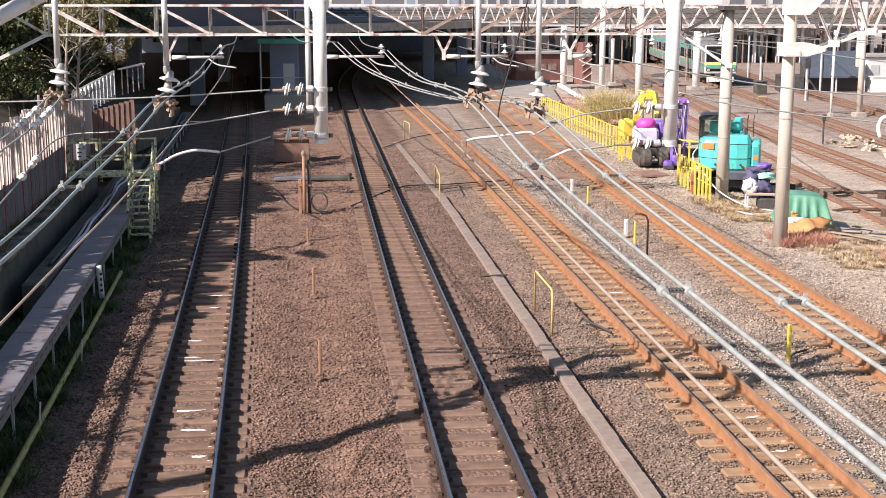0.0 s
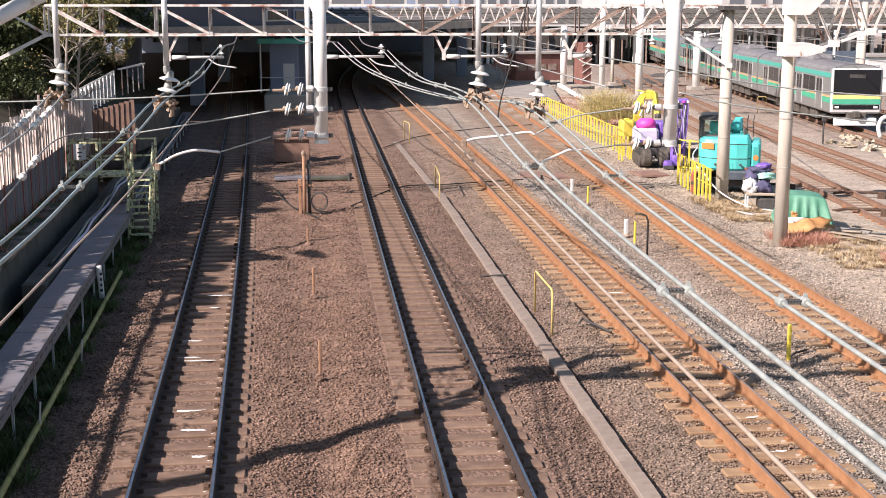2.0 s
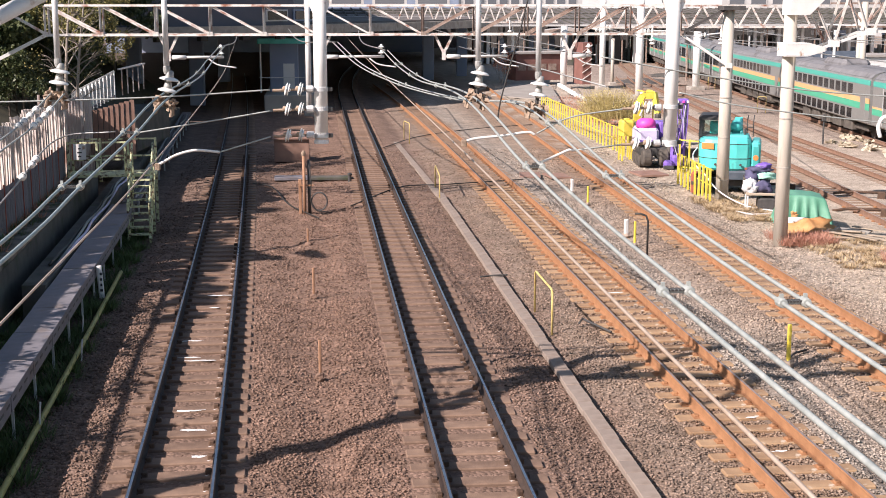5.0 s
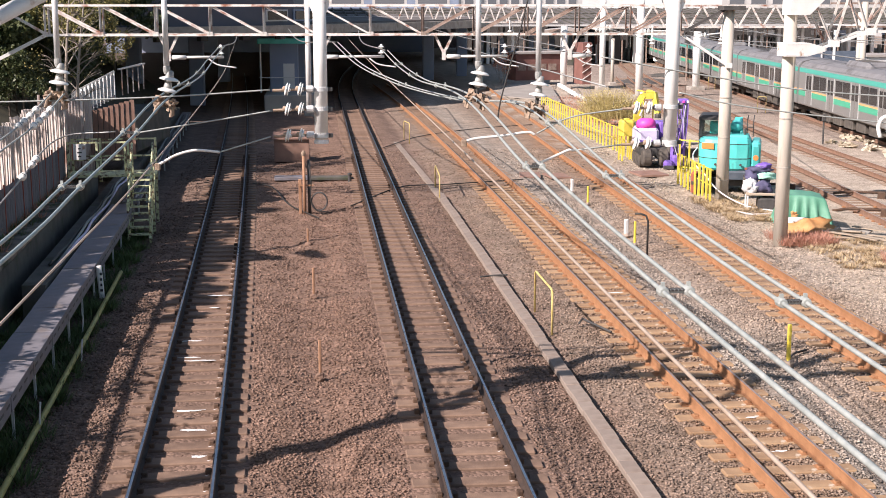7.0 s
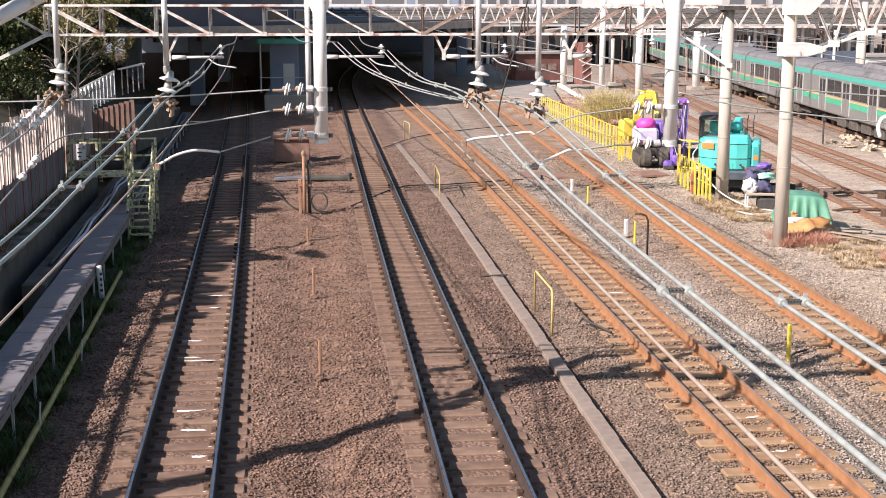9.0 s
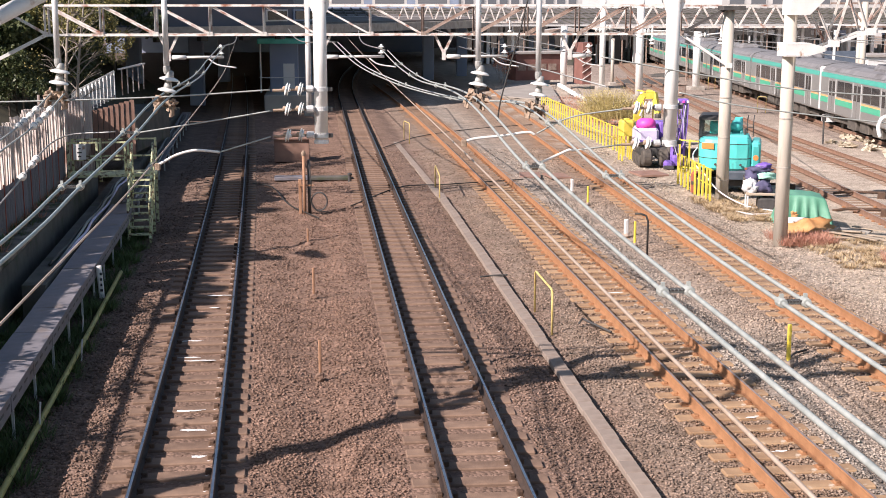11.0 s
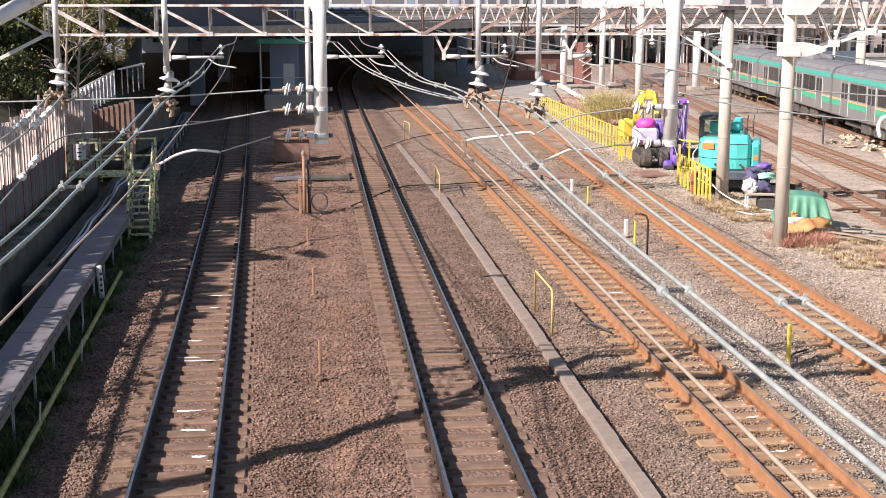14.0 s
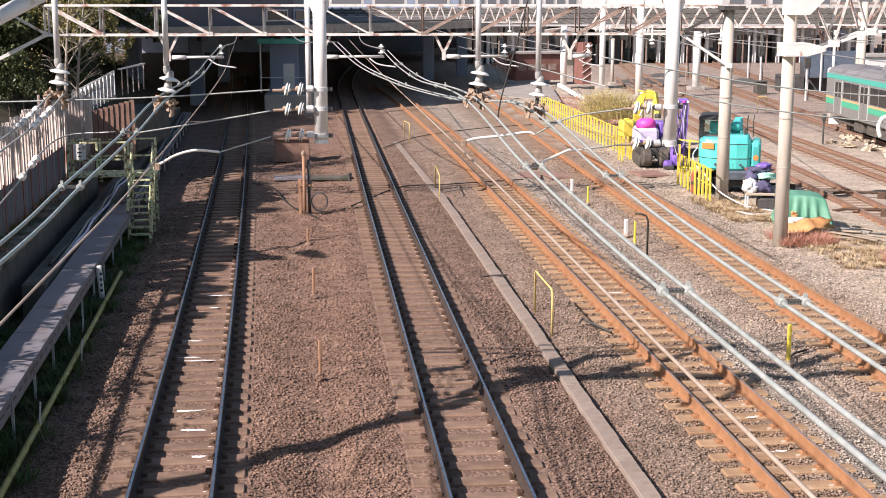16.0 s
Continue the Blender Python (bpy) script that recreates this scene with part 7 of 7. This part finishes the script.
    part("roof", Geo().add([(-2.4, -0.6, 1.15), (2.6, -0.6, 1.15), (2.6, 4.6, 3.1), (-2.4, 4.6, 3.1), (-2.4, -0.6, 1.3), (2.6, -0.6, 1.3), (2.6, 4.6, 3.25), (-2.4, 4.6, 3.25)], [(3, 2, 1, 0), (4, 5, 6, 7), (0, 1, 5, 4), (1, 2, 6, 5), (2, 3, 7, 6), (3, 0, 4, 7)]), M["skirt_blue"], k, "sloping blue-grey roof")
    part("back_wall", Geo().box(-2.2, 2.4, 4.21, 4.4, 0, 2.9), M["far_dark"], k)
    for x in (-2.2, 0.1, 2.4):
        part("post", Geo().bar((x, -0.4, 0), (x, -0.4, 1.2), 0.12), M["galv"], k)
    part("black_box", Geo().box(-4.6, -2.5, -0.3, 2.2, 0, 1.35, 0.05), M["dark_metal"], k, "plain black box")
    # flat dark patches that paint cast shadows onto the yard ballast
    for x, y, w, d in ((41.6, 122, 4.0, 9.0), (31.9, 123, 4.6, 9.0), (37.2, 134, 3.4, 8.0)):
        ring = [(w * 0.62 * math.cos(0.262 * q) * (1 + 0.22 * math.sin(2.3 * q + x)), d * 0.55 * math.sin(0.262 * q) * (1 + 0.2 * math.sin(1.7 * q + y))) for q in range(24)]
        pt = thing("dark_ballast", "flat dark patch painting a cast shadow between yard tracks", "ballast", (x, y, YARD), -18, kind="structure")
        part("patch", slab_poly(ring, -0.06, 0.012), M["under"], pt)
    hall = thing("platform_hall", "long open platform hall with white columns and cluttered shade", "station", (0, 0, YARD), kind="structure")
    part("platform_slab", Geo().box(18, 82, 172, 200, 0, 1.05, 0.03), M["platform"], hall)
    part("coping", Geo().box(17.9, 82.1, 171.85, 172.3, 1.05, 1.13), M["far_white"], hall)
    pitched_roof(hall, 17.5, 92.0, 160.0, 4.85, 188.0, 6.75)
    # near-black wall paints the hall's shaded depth
    part("back_wall", Geo().box(17.6, 82, 192, 192.4, 1.0, 5.6), M["dark_truss"], hall)
    rnd = random.Random(77)
    x = 18.6
    while x < 81:
        part("column", Geo().box(x - 0.2, x + 0.2, 162, 162.4, 0, 4.7, 0.04), M["far_white"], hall)
        part("column", Geo().box(x + 0.5, x + 0.8, 174, 174.3, 1.05, 5.2, 0.04), M["far_wall"], hall)
        for q in range(6):
            xx = x + rnd.uniform(0.2, 2.9)
            w, h = rnd.uniform(0.2, 0.8), rnd.uniform(0.8, 2.9)
            part("panel", Geo().box(xx - w / 2, xx + w / 2, 163 + 2 * q, 163.2 + 2 * q, -0.1 if q < 5 else 1.05, 1.05 + h, 0.02), M[rnd.choice(("far_white", "far_white", "far_dark", "brick_red", "far_blue", "dark_truss", "far_wall"))], hall)
        if rnd.random() < 0.6:
            part("hanging_sign", Geo().box(x + 0.8, x + 2.2, 161.2, 161.35, 3.5, 4.1, 0.02), M[rnd.choice(("far_white", "dark_truss", "far_wall", "far_blue"))], hall)
        part("truss_post", Geo().bar((x + 1.2, 161.0, -0.1), (x + 1.2, 161.0, 4.6), 0.14), M["truss_rust"], hall)
        x += 3.1
    for x, y, h in ((37.6, 97, 3.2), (41.5, 104, 4.4), (39.2, 112, 3.6), (43.5, 128, 5.0), (48.5, 122, 5.6), (36.0, 124, 4.2), (40.5, 88.5, 1.0), (44.0, 96, 2.6)):
        sg = thing("yard_signal", "slim yard signal post with a dark head", "signal", (x, y, YARD), group="yard signals")
        part("post", Geo().tube([(0, 0, -0.2), (0, 0, h)], 0.09, 8), M["galv" if int(x) % 2 else "truss_rust"], sg)
        part("head", Geo().box(-0.26, 0.26, -0.14, 0.14, h - 0.75, h + 0.05, 0.05), M["dark_metal"], sg)
        part("ladder", Geo().bar((0.22, 0.1, 0), (0.22, 0.1, h), 0.05), M["dark_metal"], sg)
    for x, y, w, d, h, mat in ((52.5, 104, 1.2, 1.0, 1.9, "dark_metal"), (47.5, 106.5, 1.4, 1.1, 1.2, "far_white"), (36.6, 104.5, 0.9, 0.8, 1.0, "concrete_dark"), (29.8, 104, 0.6, 0.6, 0.8, "truss_rust")):
        cb = thing("lineside_box", "plain lineside equipment box in the yard", "box", (x, y, YARD), group="lineside boxes")
        part("body", Geo().box(-w / 2, w / 2, -d / 2, d / 2, -0.1, h, 0.04), M[mat], cb)
        part("lid", Geo().box(-w / 2 - 0.06, w / 2 + 0.06, -d / 2 - 0.06, d / 2 + 0.06, h + 0.003, h + 0.09, 0.02), M[mat], cb)
    for x0, y0, x1, y1 in ((34.2, 111.0, 34.75, 110.8), (30.1, 86.3, 30.65, 86.2)):
        hoop(x0, y0, x1, y1, 1.05, "yellow_pale")
    # clutter on the yard ballast
    rng = np.random.default_rng(6)
    for i in range(16):
        x, y = 27.7 + rng.uniform(-0.9, 1.2), 57.5 + 0.75 * i
        single("white_sack", Geo().blob((x - 0.1 + 0.05 * i, y, YARD + 0.03), (0.2 + 0.03 * (i % 5), 0.16 + 0.04 * (i % 3), 0.1 + 0.03 * (i % 4)), 12, 1.1, i * 1.3), M["sandbag"], "pale sandbag lying beside the yard track", "sandbag", "sandbags")
    s = thing("point_lever", "dark point lever stand in the yard", "lever", (26.6, 65.9, YARD))
    part("stem", Geo().tube([(0, 0, 0), (0, 0, 1.25)], 0.05, 8), M["dark_metal"], s)
    part("lamp_head", Geo().box(-0.1, 0.1, -0.08, 0.08, 1.2, 1.55, 0.02), M["dark_metal"], s)
    for i, (x, y) in enumerate(((18.9, 43.2), (20.6, 47.3), (18.0, 49.8))):
        p = thing("point_rodding", "short dark point rodding across the yard track", "rod", (x, y, YARD), -25, group="point rods")
        part("rod", Geo().tube(cord([(-0.9, -0.2, 0.1), (-0.3, 0.05, 0.16), (0.3, -0.05, 0.18), (0.9, 0.1, 0.16)], 5), 0.05, 8), M["clip"], p, smooth=True)
        part("box", Geo().box(0.7, 1.0, -0.12, 0.12, -0.05, 0.22, 0.03), M["clip"], p)


# ---- the train ----
def car_ring(zf=1.0):
    return [(-1.475, 0.95), (-1.475, 2.95), (-1.40, 3.25), (-1.2, 3.47), (-0.7, 3.6), (0, 3.64), (0.7, 3.6), (1.2, 3.47), (1.40, 3.25), (1.475, 2.95), (1.475, 0.95), (1.3, 0.85), (-1.3, 0.85)]


def bogie(t, y):
    b = part("bogie_frame", Geo().box(-1.05, 1.05, y - 1.5, y + 1.5, 0.42, 0.66, 0.04), M["under"], t)
    for yy in (y - 1.05, y + 1.05):
        part("wheelset", Geo().lathe([(0.43, -0.62), (0.45, -0.6), (0.43, -0.5), (0.1, -0.49), (0.1, 0.49), (0.43, 0.5), (0.45, 0.6), (0.43, 0.62)], 16, Matrix.Translation((0, yy, 0.43)) @ Matrix.Rotation(radians(90), 4, "Y")), M["under"], b)


def car(kind, label):
    """A railway car, 20 m over couplings, along y; front to -y."""
    t = thing("train_car", label, "train car", group="cars of the passing train")
    L = 9.75
    body = car_ring()
    g = Geo()
    n = len(body)
    for y in (-L, L):
        g.v += [(x, y, z) for x, z in body]
    g.f = [(i, n + i, n + (i + 1) % n, (i + 1) % n) for i in range(n)] + [tuple(range(n)), tuple(range(2 * n - 1, n - 1, -1))]
    part("body", g, M["steel_car"], t)
    r = Geo()
    rp = [(-1.41, 3.27), (-1.2, 3.49), (-0.7, 3.62), (0, 3.66), (0.7, 3.62), (1.2, 3.49), (1.41, 3.27)]
    for y in (-L - 0.01, L + 0.01):
        r.v += [(x, y, z) for x, z in rp]
    r.f = [(i, 7 + i, 8 + i, 1 + i) for i in range(6)]
    part("roof", r, M["car_roof"], t)
    ac = part("roof_unit", Geo().box(-0.82, 0.82, -2.1, 2.1, 3.55, 3.93, 0.22), M["car_roof"], t, "grey air-conditioning unit")
    part("grille", Geo().box(-0.5, 0.5, -1.2, 1.2, 3.93, 3.95), M["under"], ac)
    for s in (-1, 1):
        def side(x, y0, y1, z0, z1, name, mat, par, lab=""):
            a, b = sorted((s * x, s * (x - 0.03)))
            return part(name, Geo().box(a, b, y0, y1, z0, z1), M[mat], par, lab)
        side(1.484, -L, L, 2.9, 3.16, "cantrail_band", "car_mint", t, "teal band under the roof")
        if kind == "double":
            side(1.482, -L, L, 1.95, 2.22, "band", "car_orange", t, "orange band")
            side(1.482, -L, L, 1.6, 1.949, "band", "car_green", t, "green band")
            for k in range(11):
                y = -6.2 + 1.24 * k
                w = side(1.479, y - 0.45, y + 0.45, 2.3, 2.82, "window", "glass", t, "dark window pane")
                side(1.479, y - 0.45, y + 0.45, 1.0, 1.5, "window", "glass", t, "dark window pane")
            for y in (-8.6, 8.6):
                side(1.487, y - 0.45, y + 0.45, 1.05, 2.85, "door", "steel_car", t)
            continue
        side(1.482, -L, L, 1.78, 1.88, "band", "car_orange", t, "orange band")
        side(1.4825, -L, L, 1.46, 1.779, "band", "car_green", t, "green band")
        for k in range(4):
            y = -7.3 + 4.87 * k
            d = side(1.4885, y - 0.68, y + 0.68, 1.02, 2.84, "door", "steel_car", t, "grey sliding double door")
            for o in (-0.72, 0.72):
                side(1.492, y + o - 0.035, y + o + 0.035, 1.02, 2.86, "door_jamb", "galv", d, "bright door jamb")
            side(1.4905, y - 0.012, y + 0.012, 1.02, 2.84, "door_gap", "under", d)
            for o in (-0.34, 0.34):
                side(1.495, y + o - 0.24, y + o + 0.24, 1.92, 2.74, "door_pane", "glass", d, "dark door pane")
            if k < 3:
                yc = y + 2.435
                for o in (-0.72, 0.72):
                    side(1.4865, yc + o - 0.66, yc + o + 0.66, 1.95, 2.8, "window", "glass", t, "dark window pane")
    for i in range(5):
        y = -5.2 + 2.3 * i
        part("equipment_box", Geo().box(-1.25, 1.25, y - 0.85, y + 0.75, 0.3, 0.85, 0.05), M["under"], t)
    bogie(t, -6.9)
    bogie(t, 6.9)
    part("coupler", Geo().box(-0.2, 0.2, -10.0, -L, 0.7, 1.0, 0.03), M["under"], t)
    part("gangway", Geo().box(-0.6, 0.6, L, L + 0.24, 0.95, 3.0), M["rubber"], t)
    if kind in ("front", "rear"):
        e = -1 if kind == "front" else 1
        def nose(x0, x1, d0, d1, z0, z1, name, mat, lab="", bev=0.0, par=None):
            a, b = sorted((e * (L + d0), e * (L + d1)))
            return part(name, Geo().box(x0, x1, a, b, z0, z1, bev), M[mat], par or t, lab)
        nose(-1.45, 1.45, -0.05, 0.16, 0.95, 3.45, "cab_front", "far_wall", "pale grey moulded cab front", 0.1)
        w = nose(-1.33, 1.33, 0.161, 0.2, 1.97, 3.36, "windscreen", "glass", "large dark windscreen", 0.14)
        nose(-1.36, 1.36, 0.161, 0.185, 1.7, 1.94, "front_band", "car_yellow", "pale yellow band")
        nose(-1.36, 1.36, 0.161, 0.186, 1.4, 1.699, "front_band", "car_green", "green band")
        nose(-1.3, 1.3, 0.161, 0.187, 1.12, 1.36, "lamp_panel", "glass", "black lamp panel")
        nose(-0.45, 0.45, 0.201, 0.21, 2.9, 3.1, "destination_display", "dark_metal", "dark destination panel", 0, w)
        for x in (-1.1, 1.1):
            nose(x - 0.12, x + 0.12, 0.188, 0.2, 1.18, 1.3, "headlight", "porcelain", "clear headlight")
        nose(-1.2, 1.2, -0.1, 0.28, 0.2, 0.62, "snow_plough", "far_white", "white skirt", 0.06)
        nose(-0.5, 0.5, 0.0, 0.4, 0.62, 0.95, "coupling_gear", "under")
        nose(-0.14, 0.14, 0.3, 0.62, 0.7, 0.98, "coupling_head", "under")
    if kind == "panto":
        p = part("pantograph", Geo().box(-0.8, 0.8, 4.6, 6.0, 3.75, 3.82), M["dark_metal"], t)
        part("lower_arm", Geo().bar((0, 4.8, 3.8), (0, 5.9, 4.3), 0.08), M["dark_metal"], p)
        part("upper_arm", Geo().bar((0, 5.9, 4.3), (0, 5.0, 4.75), 0.06), M["dark_metal"], p)
        part("contact_strip", Geo().bar((-0.8, 5.0, 4.75), (0.8, 5.0, 4.75), 0.06), M["dark_metal"], p)
    return t


TRAVEL = [(-1.0, -66.0), (0.0, -43.6), (1.0, -21.6), (2.0, 0.0), (4.0, 44.9), (6.5, 101.2), (9.0, 155.4), (11.5, 207.9), (14.0, 260.0), (15.0, 280.0), (16.0, 298.7), (17.0, 316.5)]


def travelled(t):
    p = TRAVEL
    for i in range(1, len(p) - 2):
        if t <= p[i + 1][0] or i == len(p) - 3:
            break
    (ta, a), (tb, b), (tc, c), (td, d) = p[i - 1:i + 3]
    h = tc - tb
    m0, m1 = (c - a) / (tc - ta), (d - b) / (td - tb)
    u = (t - tb) / h
    return (2 * u ** 3 - 3 * u ** 2 + 1) * b + (u ** 3 - 2 * u ** 2 + u) * h * m0 + (-2 * u ** 3 + 3 * u ** 2) * c + (u ** 3 - u ** 2) * h * m1


# arc length along the far line, for placing the cars
ARC = [(-300.0, 0.0)]
while ARC[-1][0] < 520:
    y0 = ARC[-1][0]
    ARC.append((y0 + 0.5, ARC[-1][1] + math.hypot(0.5, line_t(y0 + 0.5) - line_t(y0))))
ARC_Y, ARC_S = np.array([a for a, _ in ARC]), np.array([b for _, b in ARC])
FRONT_AT_TWO = 71.9


def car_pose(index, t):
    s_front = float(np.interp(FRONT_AT_TWO, ARC_Y, ARC_S)) - travelled(t)
    def at(s):
        y = float(np.interp(s, ARC_S, ARC_Y))
        return line_t(y), y
    a, b = at(s_front + 20.0 * index + 3.1), at(s_front + 20.0 * index + 16.9)
    ang = math.degrees(math.atan2(-(b[0] - a[0]), b[1] - a[1]))
    return pose((a[0] + b[0]) / 2, (a[1] + b[1]) / 2, YARD + 0.193, 0, 0, ang)


def train():
    front = car("front", "leading grey commuter car with white cab, green and orange bands")
    plain = car("plain", "grey commuter car with green and orange bands")
    panto = car("panto", "grey commuter car with a roof pantograph")
    double = car("double", "double-deck commuter car with wide green and orange bands")
    rear = car("rear", "grey commuter car with a cab at its rear end")
    kinds = [front, plain, panto, double, None, plain, panto, plain, panto, rear, front, panto, plain, panto, rear]
    cars, used = [], set()
    for i, k in enumerate(kinds):
        k = double if k is None else k
        if k in used:
            cars.append(copy_thing(k, car_pose(i, 0)))
        else:
            used.add(k)
            cars.append(k)
    return cars


def motions():
    for i, c in enumerate(CARS):
        walk(c, [(0.5 * k, car_pose(i, 0.5 * k)) for k in range(33)])


# ---- build ----
build_ground()
near_portal()
far_portals()
left_bank()
station()
distance()
teal_digger()
drill_machine()
tarp_pile()
yellow_fence()
signal_post()
small_bits()
small_posts()
dry_plants()
trough_line()
track("busy track with bright rail heads and brown sleepers", line_a, 9, 130, False, 150, 60)
track("busy track with bright rail heads and dusty sleepers", line_b, 9, 150, False, 150, 60)
track("rust-orange disused track on pale sleepers", line_c, 9, 112, True, 58, 60)
track("rust-orange disused track beside the parked machines", line_d, 9, 112, True, 58, 60)
track("brown yard track with rusty rails", line_e, 30, 130, True, 40, 45, "rail_yard")
track("brown yard track with rusty rails", line_f, 40, 220, True, 0, 0, "rail_yard")
track("through track of the passing train", line_t, 20, 300, True, 0, 0, "rail_yard")
track("outer yard track beyond the passing train", line_u, 40, 260, True, 0, 0, "rail_yard")
scatter_stones()
CARS = train()
motions()
